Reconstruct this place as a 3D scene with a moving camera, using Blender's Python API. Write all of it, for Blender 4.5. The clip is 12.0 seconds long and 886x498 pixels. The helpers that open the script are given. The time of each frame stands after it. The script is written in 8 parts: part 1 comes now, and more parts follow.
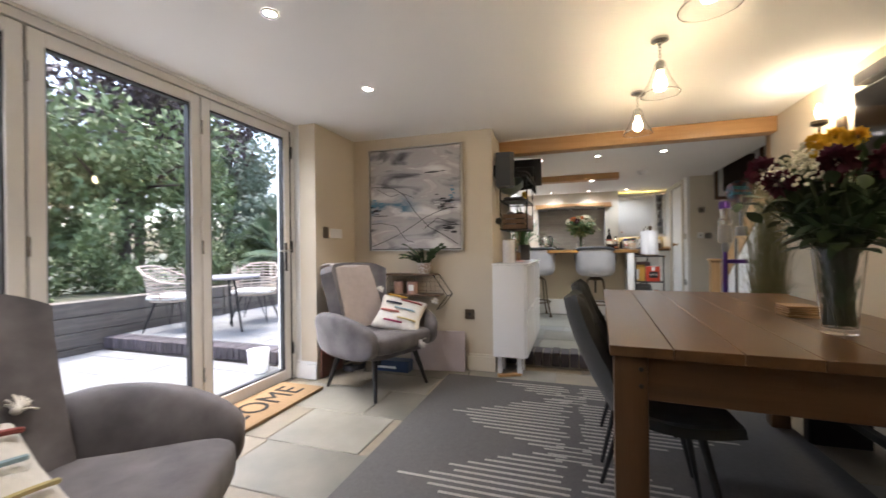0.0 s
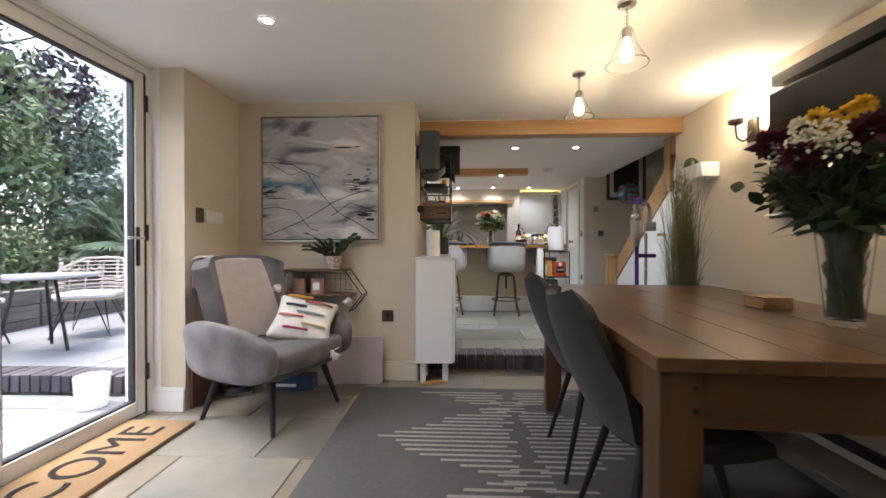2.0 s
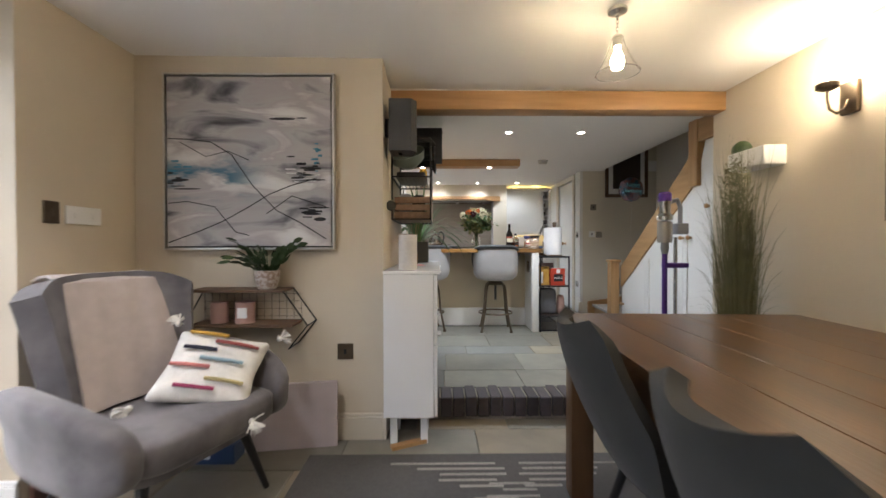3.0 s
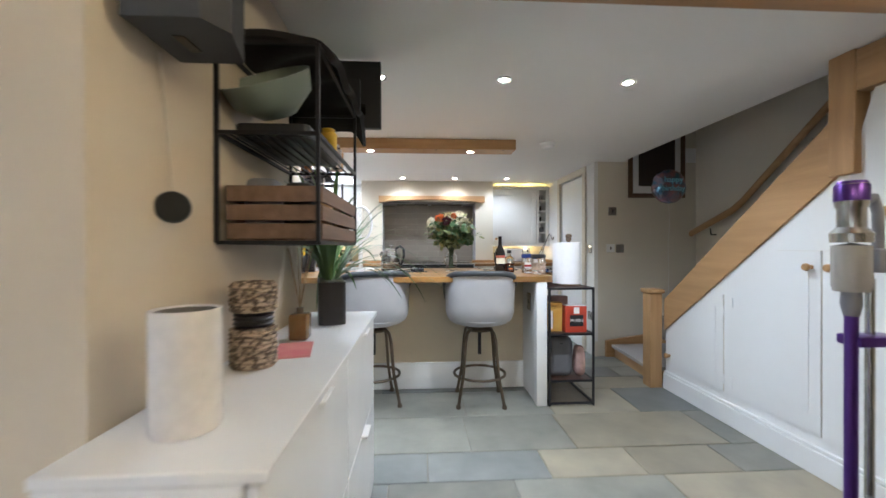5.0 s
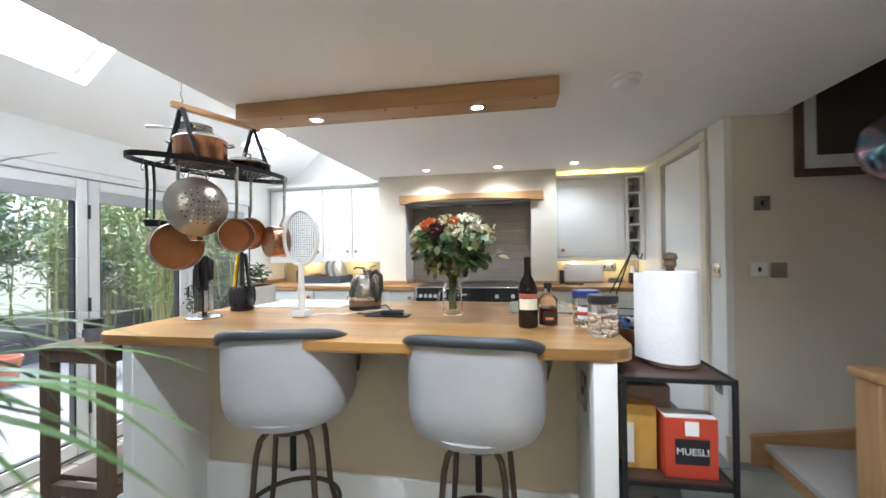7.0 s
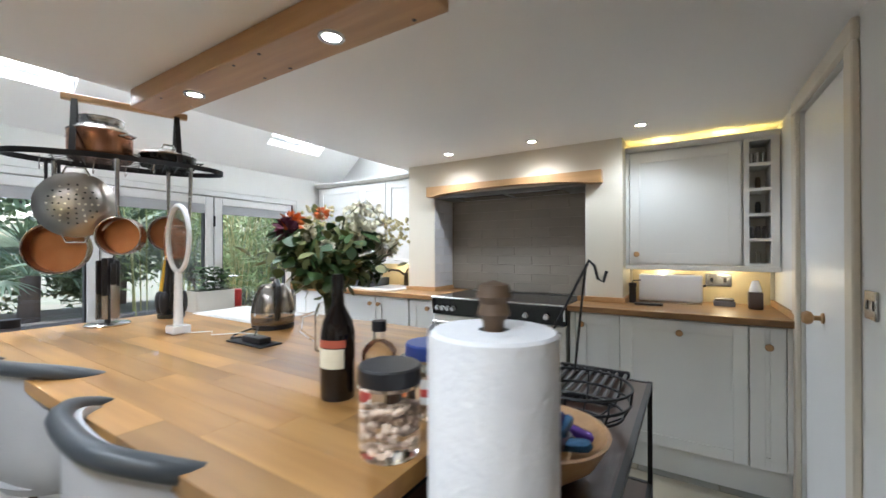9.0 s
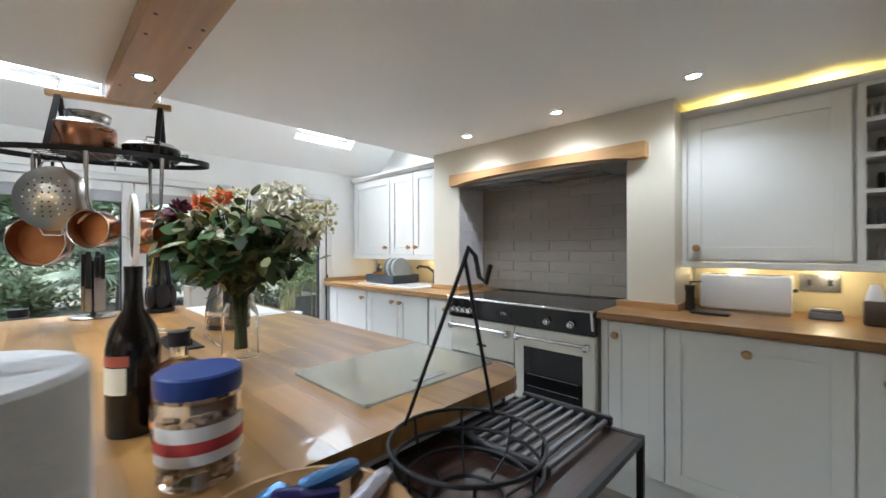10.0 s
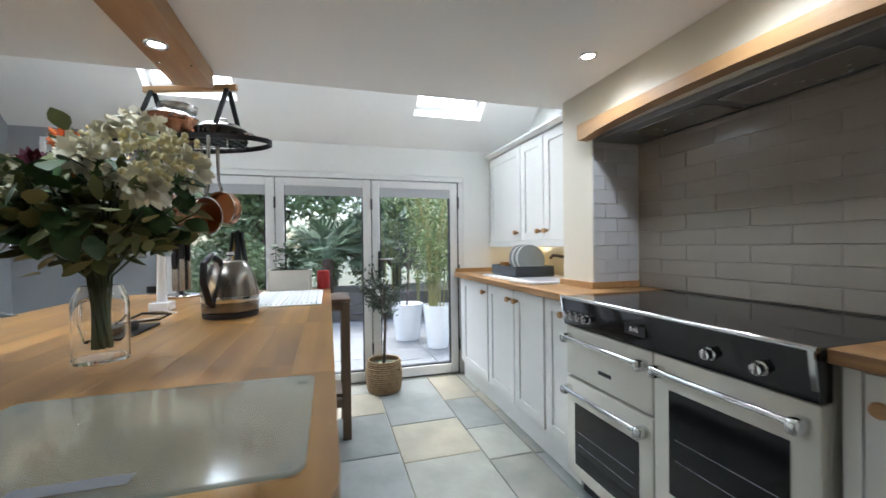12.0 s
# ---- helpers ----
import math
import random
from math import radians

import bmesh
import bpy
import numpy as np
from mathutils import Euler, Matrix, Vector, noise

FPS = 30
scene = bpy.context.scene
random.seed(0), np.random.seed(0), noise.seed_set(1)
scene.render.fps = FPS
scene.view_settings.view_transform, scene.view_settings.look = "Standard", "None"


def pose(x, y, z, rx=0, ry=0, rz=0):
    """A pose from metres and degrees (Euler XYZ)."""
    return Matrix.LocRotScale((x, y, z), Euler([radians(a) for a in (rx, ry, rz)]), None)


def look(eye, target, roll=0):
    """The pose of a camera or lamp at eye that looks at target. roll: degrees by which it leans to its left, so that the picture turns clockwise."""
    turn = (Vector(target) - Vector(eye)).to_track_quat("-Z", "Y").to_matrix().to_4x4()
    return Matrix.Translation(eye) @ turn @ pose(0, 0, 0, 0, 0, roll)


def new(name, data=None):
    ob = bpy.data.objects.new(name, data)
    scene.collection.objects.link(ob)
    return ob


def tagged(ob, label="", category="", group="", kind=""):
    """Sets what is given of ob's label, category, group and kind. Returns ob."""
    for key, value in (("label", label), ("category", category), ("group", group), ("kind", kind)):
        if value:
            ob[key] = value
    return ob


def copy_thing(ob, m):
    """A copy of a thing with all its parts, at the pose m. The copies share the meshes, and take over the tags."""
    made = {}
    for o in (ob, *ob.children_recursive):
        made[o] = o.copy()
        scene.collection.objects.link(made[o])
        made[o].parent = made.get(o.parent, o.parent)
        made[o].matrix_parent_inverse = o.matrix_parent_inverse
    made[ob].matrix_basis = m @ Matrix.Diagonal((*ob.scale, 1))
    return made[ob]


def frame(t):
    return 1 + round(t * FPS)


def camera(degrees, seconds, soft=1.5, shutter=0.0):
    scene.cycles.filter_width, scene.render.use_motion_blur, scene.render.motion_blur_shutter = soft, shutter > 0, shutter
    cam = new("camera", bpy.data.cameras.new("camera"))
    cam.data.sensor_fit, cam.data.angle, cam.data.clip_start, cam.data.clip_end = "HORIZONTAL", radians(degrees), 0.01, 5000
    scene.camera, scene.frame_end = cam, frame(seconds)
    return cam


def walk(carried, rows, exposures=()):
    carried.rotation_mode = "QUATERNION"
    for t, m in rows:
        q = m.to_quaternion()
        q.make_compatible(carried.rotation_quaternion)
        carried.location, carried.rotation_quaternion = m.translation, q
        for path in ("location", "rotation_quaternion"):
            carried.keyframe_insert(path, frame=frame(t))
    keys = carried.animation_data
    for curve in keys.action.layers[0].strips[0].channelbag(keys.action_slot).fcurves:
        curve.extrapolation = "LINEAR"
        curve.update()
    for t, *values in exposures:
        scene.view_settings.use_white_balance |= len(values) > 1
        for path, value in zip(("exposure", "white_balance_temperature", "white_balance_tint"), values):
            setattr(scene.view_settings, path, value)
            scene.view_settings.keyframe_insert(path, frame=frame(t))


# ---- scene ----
cam = camera(97.0, 12.0, soft=1.5, shutter=0.4)
PATH = [
    (0, (0.119, 0.727, 1.097), (-0.509, 2.626, 1.099), -0.7),
    (0.5, (0.054, 0.754, 1.066), (-0.277, 2.726, 1.061), -0.3),
    (1, (-0.047, 0.812, 1.048), (-0.233, 2.804, 1.039), -0.1),
    (1.5, (-0.143, 0.908, 1.038), (-0.275, 2.903, 1.032), -0.0),
    (2, (-0.209, 1.139, 1.044), (-0.296, 3.137, 1.033), -0.1),
    (2.5, (-0.225, 1.5, 1.051), (-0.26, 3.5, 1.041), -0.2),
    (3, (-0.243, 1.946, 1.112), (-0.22, 3.946, 1.091), -0.1),
    (3.2, (-0.23, 2.123, 1.118), (-0.201, 4.122, 1.105), -0.4),
    (4.8, (-0.076, 3.4, 1.256), (0.039, 5.396, 1.24), -0.1),
    (5, (-0.029, 3.536, 1.272), (0.086, 5.532, 1.263), -0.1),
    (5.5, (0.116, 3.89, 1.331), (0.231, 5.887, 1.323), -0.3),
    (6, (0.276, 4.272, 1.349), (0.332, 6.272, 1.345), -0.4),
    (6.5, (0.403, 4.63, 1.369), (0.272, 6.626, 1.374), -0.6),
    (6.7, (0.455, 4.759, 1.375), (0.232, 6.746, 1.385), -0.7),
    (8.5, (1.14, 5.666, 1.409), (0.215, 7.439, 1.415), -0.1),
    (9, (1.307, 5.949, 1.412), (0.244, 7.643, 1.42), -0.1),
    (9.5, (1.427, 6.221, 1.402), (0.226, 7.82, 1.409), -0.3),
    (10, (1.478, 6.487, 1.386), (0.088, 7.925, 1.385), -0.2),
    (10.5, (1.464, 6.727, 1.375), (-0.096, 7.978, 1.368), -0.3),
    (11, (1.417, 6.967, 1.365), (-0.298, 7.995, 1.355), -0.2),
    (11.5, (1.352, 7.192, 1.338), (-0.473, 8.011, 1.32), -0.4),
    (12, (1.259, 7.381, 1.306), (-0.661, 7.942, 1.289), -0.7),
]
walk(cam, [(t, look(eye, target, roll)) for t, eye, target, roll in PATH],
     exposures=[(0, 2.72, 6300, 15), (1.5, 2.62, 6250, 14), (3, 2.72, 6200, 13), (4.8, 3.0, 5750, 11), (6.5, 3.04, 5850, 10), (8.5, 2.80, 5900, 10), (10, 2.68, 5900, 9), (12, 2.48, 5850, 8)])

# ---- world and light ----
world = bpy.data.worlds.new("world")
scene.world = world
world.use_nodes = True
wn = world.node_tree
sky = wn.nodes.new("ShaderNodeTexSky")
sky.sky_type, sky.sun_disc = "NISHITA", False
sky.sun_elevation, sky.sun_rotation = radians(70), radians(-90)
sky.dust_density, sky.air_density = 4.0, 1.0
wn.links.new(sky.outputs[0], wn.nodes["Background"].inputs[0])
wn.nodes["Background"].inputs[1].default_value = 0.15
sun = new("sun", bpy.data.lights.new("sun", "SUN"))
sun.data.energy, sun.data.angle, sun.data.color = 1.0, radians(40), (1.0, 0.97, 0.93)
sun.rotation_euler = Euler((radians(20), 0, radians(-90)))

WARM, NEUT, COOL = (1.0, 0.82, 0.58), (1.0, 0.94, 0.88), (0.89, 0.955, 1.0)


def lamp(name, x, y, z, watts, col, size=0.03, kind="POINT", cone=110):
    ob = new(name, bpy.data.lights.new(name, kind))
    ob.location = (x, y, z)
    ob.data.energy, ob.data.color, ob.data.shadow_soft_size = watts, col, size
    if kind == "SPOT":
        ob.data.spot_size, ob.data.spot_blend = radians(cone), 0.8
    return ob


K, CEIL, WT = 0.145, 2.15, 1.066     # kitchen floor, ceilings, worktop top
PENDANTS = [(0.55, 2.2), (0.55, 2.96), (0.55, 3.68)]
DINING_SPOTS = [(-1.17, 2.17), (-1.17, 3.06), (-1.17, 1.1)]
KITCHEN_SPOTS = [(-0.24, 5.57), (0.41, 5.57), (1.08, 5.57), (-0.25, 8.51), (0.41, 8.51), (1.07, 8.51)]
for x, y in PENDANTS:
    lamp("pendant_lamp", x, y, CEIL - 0.235, 1.0, WARM)
for x, y in DINING_SPOTS:
    lamp("downlight_lamp", x, y, CEIL - 0.005, 5.6, NEUT, kind="SPOT")
for x, y in KITCHEN_SPOTS:
    lamp("downlight_lamp", x, y, CEIL - 0.03, 5.5 if y < 7 else 2.4, COOL, kind="SPOT", cone=150)
for x in (-0.435, 0.385):
    lamp("beam_downlight_lamp", x, 6.78, 2.03, 3.0, COOL, kind="SPOT", cone=125)
for y in (3.77, 1.35):
    lamp("sconce_lamp", 1.58, y, 1.93, 1.5, WARM)

def skylight(name, at, rot, w, h, watts):
    """An area lamp that stands in for the sky's light at an opening."""
    ob = new(name, bpy.data.lights.new(name, "AREA"))
    ob.matrix_world = pose(*at, *rot)
    ob.data.shape, ob.data.size, ob.data.size_y = "RECTANGLE", w, h
    ob.data.energy, ob.data.color = watts, (0.90, 0.96, 1.0)


for y in (6.49, 8.345):
    skylight("roof_window_sky", (-1.66, y, 2.75), (0, -40, 0), 0.85, 0.5, 3.2)
skylight("door_sky", (-2.62, 7.35, 2.50), (0, -50, 0), 0.5, 2.2, 9)
skylight("garden_door_sky", (-2.75, 1.9, 2.75), (0, -50, 0), 0.5, 3.2, 9)

# ---- materials ----
def mat(name, col, rough=0.5, metal=0.0, col2=None, scale=5.0, bump=0.0, bscale=120.0, vary=0.0,
        stretch=(1, 1, 1), trans=0.0, ior=1.45, emit=0.0, sheen=0.0, coat=0.0, contrast=0.5, detail=5.0):
    m = bpy.data.materials.new(name)
    m.use_nodes = True
    nt = m.node_tree
    N, L = nt.nodes, nt.links
    b = N["Principled BSDF"]
    col2 = col2 or tuple(c * 0.86 for c in col)
    tc, mp = N.new("ShaderNodeTexCoord"), N.new("ShaderNodeMapping")
    mp.inputs["Scale"].default_value = stretch
    L.new(tc.outputs["Object"], mp.inputs[0])
    src = mp.outputs[0]
    if vary:
        oi = N.new("ShaderNodeObjectInfo")
        va = N.new("ShaderNodeVectorMath")
        va.operation = "MULTIPLY_ADD"
        L.new(oi.outputs["Random"], va.inputs[0])
        va.inputs[1].default_value = (37, 53, 71)
        L.new(mp.outputs[0], va.inputs[2])
        src = va.outputs[0]
    n1 = N.new("ShaderNodeTexNoise")
    n1.inputs["Scale"].default_value, n1.inputs["Detail"].default_value = scale, detail
    L.new(src, n1.inputs["Vector"])
    cr = N.new("ShaderNodeValToRGB")
    cr.color_ramp.elements[0].position, cr.color_ramp.elements[1].position = 0.5 - contrast / 2, 0.5 + contrast / 2
    cr.color_ramp.elements[0].color, cr.color_ramp.elements[1].color = (*col2, 1), (*col, 1)
    L.new(n1.outputs[0], cr.inputs[0])
    out = cr.outputs[0]
    if vary:
        hs = N.new("ShaderNodeHueSaturation")
        mr = N.new("ShaderNodeMapRange")
        mr.inputs[3].default_value, mr.inputs[4].default_value = 1 - vary, 1 + vary
        L.new(oi.outputs["Random"], mr.inputs[0])
        L.new(mr.outputs[0], hs.inputs["Value"])
        L.new(out, hs.inputs["Color"])
        out = hs.outputs[0]
    L.new(out, b.inputs["Base Color"])
    n2 = N.new("ShaderNodeTexNoise")
    n2.inputs["Scale"].default_value, n2.inputs["Detail"].default_value = bscale, 4
    L.new(src, n2.inputs["Vector"])
    mr2 = N.new("ShaderNodeMapRange")
    mr2.inputs[3].default_value, mr2.inputs[4].default_value = max(0, rough - 0.06), min(1, rough + 0.06)
    if trans < 0.5:
        L.new(n1.outputs[0], mr2.inputs[0])
        L.new(mr2.outputs[0], b.inputs["Roughness"])
    else:
        b.inputs["Roughness"].default_value = rough
    if bump:
        bp = N.new("ShaderNodeBump")
        bp.inputs["Strength"].default_value, bp.inputs["Distance"].default_value = bump, 0.004
        L.new(n2.outputs[0], bp.inputs["Height"])
        L.new(bp.outputs[0], b.inputs["Normal"])
    b.inputs["Metallic"].default_value = metal
    b.inputs["Transmission Weight"].default_value = trans
    b.inputs["IOR"].default_value = ior
    b.inputs["Coat Weight"].default_value = coat
    b.inputs["Sheen Weight"].default_value = sheen
    if emit:
        b.inputs["Emission Color"].default_value = (*col, 1)
        b.inputs["Emission Strength"].default_value = emit
    return m


def wood(name, a, b, axis=0, rough=0.4, scale=3.0, vary=0.0, bump=0.25, coat=0.0):
    st = [9.0, 9.0, 9.0]
    st[axis] = 0.7
    return mat(name, a, rough, col2=b, scale=scale, bump=bump, bscale=14, stretch=tuple(st), vary=vary, contrast=0.45, coat=coat, detail=8)


M_WALL = mat("cream_wall_paint", (0.61, 0.535, 0.42), 0.75, col2=(0.575, 0.50, 0.39), scale=1.6, bump=0.12, bscale=90)
M_WALLK = mat("stone_wall_paint", (0.66, 0.61, 0.51), 0.75, col2=(0.625, 0.575, 0.475), scale=1.6, bump=0.12, bscale=90)
M_WALLW = mat("white_wall_paint", (0.74, 0.73, 0.70), 0.75, col2=(0.70, 0.69, 0.66), scale=1.6, bump=0.1, bscale=90)
M_CEIL = mat("ceiling_paint", (0.84, 0.825, 0.80), 0.8, col2=(0.81, 0.795, 0.77), scale=1.2, bump=0.06, bscale=70)
M_TRIM = mat("trim_paint", (0.66, 0.60, 0.50), 0.45, col2=(0.62, 0.56, 0.46), scale=3)
M_WHITE = mat("white_satin_paint", (0.78, 0.78, 0.77), 0.4, col2=(0.74, 0.74, 0.73), scale=3, bump=0.03)
M_GLOSSW = mat("white_lacquer", (0.80, 0.80, 0.80), 0.22, col2=(0.78, 0.78, 0.78), scale=3)
M_UNIT = mat("pale_unit_paint", (0.71, 0.705, 0.675), 0.42, col2=(0.68, 0.675, 0.645), scale=3, bump=0.03)
M_UPVC = mat("white_frame", (0.70, 0.69, 0.67), 0.35, col2=(0.67, 0.66, 0.64), scale=3)
M_OAK = wood("oak_x", (0.46, 0.27, 0.12), (0.34, 0.185, 0.075), 0)
M_OAKY = wood("oak_y", (0.46, 0.28, 0.13), (0.35, 0.20, 0.085), 1)
M_OAKZ = wood("oak_z", (0.46, 0.28, 0.13), (0.35, 0.20, 0.085), 2)
M_TOP = wood("worktop_oak", (0.40, 0.215, 0.066), (0.225, 0.105, 0.026), 0, 0.36, scale=2.2, vary=0.27, bump=0.04, coat=0.25)
M_TABLE = wood("table_wood_y", (0.152, 0.077, 0.030), (0.066, 0.031, 0.012), 1, 0.34, scale=1.6, vary=0.16, bump=0.10, coat=0.2)
M_TABLEX = wood("table_wood_x", (0.120, 0.060, 0.024), (0.060, 0.029, 0.011), 0, 0.38, scale=1.8)
M_TABLEZ = wood("table_wood_z", (0.120, 0.060, 0.024), (0.060, 0.029, 0.011), 2, 0.38, scale=1.8)
M_STONE = mat("limestone_tile", (0.29, 0.24, 0.175), 0.5, col2=(0.17, 0.15, 0.115), scale=4, bump=0.35, bscale=22, vary=0.14)
M_STONE2 = mat("grey_limestone_tile", (0.235, 0.22, 0.185), 0.5, col2=(0.15, 0.145, 0.125), scale=4, bump=0.35, bscale=22, vary=0.14)
M_FLAG = mat("grey_green_flagstone", (0.27, 0.262, 0.225), 0.42, col2=(0.165, 0.168, 0.148), scale=5, bump=0.4, bscale=18, vary=0.2)
M_FLAG2 = mat("tan_flagstone", (0.33, 0.29, 0.215), 0.42, col2=(0.22, 0.20, 0.155), scale=5, bump=0.4, bscale=18, vary=0.18)
M_FLAG3 = mat("blue_grey_flagstone", (0.215, 0.222, 0.212), 0.42, col2=(0.14, 0.147, 0.142), scale=5, bump=0.4, bscale=18, vary=0.18)
M_GROUT = mat("grout", (0.27, 0.25, 0.21), 0.85, scale=20, bump=0.3)
M_BRICK = mat("blue_engineering_brick", (0.075, 0.062, 0.068), 0.6, col2=(0.045, 0.04, 0.05), scale=20, bump=0.4, bscale=90, vary=0.35)
M_MORTAR = mat("mortar", (0.34, 0.31, 0.27), 0.9, scale=30, bump=0.4)
M_BLACK = mat("black_metal", (0.018, 0.018, 0.02), 0.45, metal=0.3, scale=20)
M_BLACKP = mat("black_plastic", (0.02, 0.02, 0.022), 0.4, scale=20)
M_GLOSSB = mat("black_gloss", (0.008, 0.008, 0.009), 0.08, scale=5)
M_STEEL = mat("brushed_steel", (0.55, 0.54, 0.52), 0.25, metal=1, col2=(0.45, 0.44, 0.42), scale=30)
M_CHROME = mat("chrome", (0.75, 0.75, 0.75), 0.1, metal=1, scale=10)
M_BRONZE = mat("bronze_metal", (0.16, 0.125, 0.09), 0.38, metal=0.9, col2=(0.11, 0.085, 0.06), scale=25)
M_COPPER = mat("copper", (0.50, 0.25, 0.15), 0.24, metal=1, col2=(0.34, 0.155, 0.085), scale=14)
M_GREYV = mat("grey_velvet", (0.165, 0.152, 0.158), 0.9, col2=(0.075, 0.069, 0.074), scale=7, contrast=0.38, bump=0.25, bscale=300, sheen=0.2)
M_DARKF = mat("charcoal_fabric", (0.030, 0.031, 0.030), 0.85, col2=(0.018, 0.019, 0.018), scale=8, bump=0.3, bscale=400, sheen=0.1)
M_THROW = mat("pale_pink_throw", (0.47, 0.405, 0.375), 0.95, col2=(0.40, 0.34, 0.31), scale=18, bump=0.5, bscale=180, sheen=0.5)
M_STOOLF = mat("light_grey_leather", (0.43, 0.425, 0.43), 0.5, col2=(0.37, 0.365, 0.37), scale=6, bump=0.15, bscale=160)
M_STOOLT = mat("dark_grey_piping", (0.045, 0.05, 0.055), 0.4, scale=6)
M_RUG = mat("grey_rug_wool", (0.105, 0.10, 0.098), 0.98, col2=(0.08, 0.077, 0.075), scale=60, bump=0.6, bscale=400)
M_RUGL = mat("pale_rug_wool", (0.42, 0.39, 0.36), 0.98, col2=(0.25, 0.235, 0.22), scale=90, bump=0.6, bscale=400)
M_GLASS = mat("clear_glass", (1, 1, 1), 0.0, trans=1.0, col2=(1, 1, 1))
M_PANE = mat("window_glass", (0.96, 0.98, 0.97), 0.0, trans=1.0, col2=(0.96, 0.98, 0.97), ior=1.3)
M_SPOT = mat("lit_lamp", (1.0, 0.93, 0.82), emit=14)
M_BULB = mat("glowing_filament_bulb", (1.0, 0.78, 0.45), emit=14)


# ---- mesh helpers ----
def box(bm, lo, hi, bevel=0.0, seg=1, rot=None):
    """An axis-aligned box, with bevelled edges where bevel is given."""
    c = [(a + b) / 2 for a, b in zip(lo, hi)]
    s = [abs(b - a) for a, b in zip(lo, hi)]
    m = Matrix.Translation(c) @ (rot or Matrix()) @ Matrix.Diagonal((*s, 1))
    r = bmesh.ops.create_cube(bm, size=1, matrix=m)
    if bevel:
        es = list({e for v in r["verts"] for e in v.link_edges})
        bmesh.ops.bevel(bm, geom=es, offset=bevel, segments=seg, affect="EDGES", profile=0.5)
    return bm


def B(lo, hi, bevel=0.0, seg=1):
    return box(bmesh.new(), lo, hi, bevel, seg)


def ring_frame(d):
    d = Vector(d).normalized()
    a = d.orthogonal().normalized()
    return a, d.cross(a)


def tube(bm, pts, r, seg=8, close=False, ends=True):
    """A round bar along the points; r is one radius or one per point."""
    pts = [Vector(p) for p in pts]
    n = len(pts)
    rs = r if isinstance(r, (list, tuple)) else [r] * n
    rings, a = [], None
    for i, p in enumerate(pts):
        if close:
            d = pts[(i + 1) % n] - pts[i - 1]
        else:
            d = pts[min(i + 1, n - 1)] - pts[max(i - 1, 0)]
        d.normalize()
        a = d.orthogonal().normalized() if a is None else (a - d * a.dot(d)).normalized()
        b = d.cross(a)
        rings.append([bm.verts.new(p + rs[i] * (math.cos(t) * a + math.sin(t) * b)) for t in (2 * math.pi * k / seg for k in range(seg))])
    for i in range(n if close else n - 1):
        p, q = rings[i], rings[(i + 1) % n]
        for k in range(seg):
            bm.faces.new((p[k], p[(k + 1) % seg], q[(k + 1) % seg], q[k]))
    if ends and not close:
        bm.faces.new(rings[0][::-1])
        bm.faces.new(rings[-1])
    return bm


def T(pts, r, seg=8, close=False):
    return tube(bmesh.new(), pts, r, seg, close)


def lathe(bm, prof, c=(0, 0, 0), seg=24, m=None):
    """Turns a profile of (radius, height) round the z axis at c."""
    m = m or Matrix.Translation(c)
    rings = []
    for r, z in prof:
        if r < 1e-6:
            rings.append([bm.verts.new(m @ Vector((0, 0, z)))])
        else:
            rings.append([bm.verts.new(m @ Vector((r * math.cos(t), r * math.sin(t), z))) for t in (2 * math.pi * k / seg for k in range(seg))])
    for p, q in zip(rings, rings[1:]):
        for k in range(seg):
            k2 = (k + 1) % seg
            if len(p) == 1 and len(q) > 1:
                bm.faces.new((p[0], q[k2], q[k]))
            elif len(q) == 1 and len(p) > 1:
                bm.faces.new((p[k], p[k2], q[0]))
            elif len(p) > 1:
                bm.faces.new((p[k], p[k2], q[k2], q[k]))
    return bm


def LA(prof, c=(0, 0, 0), seg=24, m=None):
    return lathe(bmesh.new(), prof, c, seg, m)


def soft(bm, c, h, e1=0.4, e2=0.4, nu=24, nv=14, f=None):
    """A rounded block (superellipsoid) with half sizes h; f bends it."""
    def s(v, e):
        return math.copysign(abs(v) ** e, v)
    rows = []
    for j in range(nv + 1):
        v = -math.pi / 2 + math.pi * j / nv
        row = []
        for i in range(nu):
            u = 2 * math.pi * i / nu
            p = Vector((h[0] * s(math.cos(v), e1) * s(math.cos(u), e2), h[1] * s(math.cos(v), e1) * s(math.sin(u), e2), h[2] * s(math.sin(v), e1)))
            if f:
                p = Vector(f(p))
            row.append(bm.verts.new(p + Vector(c)))
        rows.append(row)
    for p, q in zip(rows, rows[1:]):
        for i in range(nu):
            bm.faces.new((p[i], p[(i + 1) % nu], q[(i + 1) % nu], q[i]))
    bmesh.ops.remove_doubles(bm, verts=bm.verts[:], dist=1e-5)
    return bm


def S(c, h, e1=0.4, e2=0.4, nu=24, nv=14, f=None):
    return soft(bmesh.new(), c, h, e1, e2, nu, nv, f)


def prism(bm, outline, axis, a, b):
    """Extrudes an outline of (u, v) pairs from a to b along an axis ('x', 'y' or 'z')."""
    def P(u, v, w):
        return {"x": (w, u, v), "y": (u, w, v), "z": (u, v, w)}[axis]
    p = [bm.verts.new(P(u, v, a)) for u, v in outline]
    q = [bm.verts.new(P(u, v, b)) for u, v in outline]
    n = len(p)
    bm.faces.new(p[::-1])
    bm.faces.new(q)
    for i in range(n):
        bm.faces.new((p[i], p[(i + 1) % n], q[(i + 1) % n], q[i]))
    bmesh.ops.recalc_face_normals(bm, faces=bm.faces[:])
    return bm


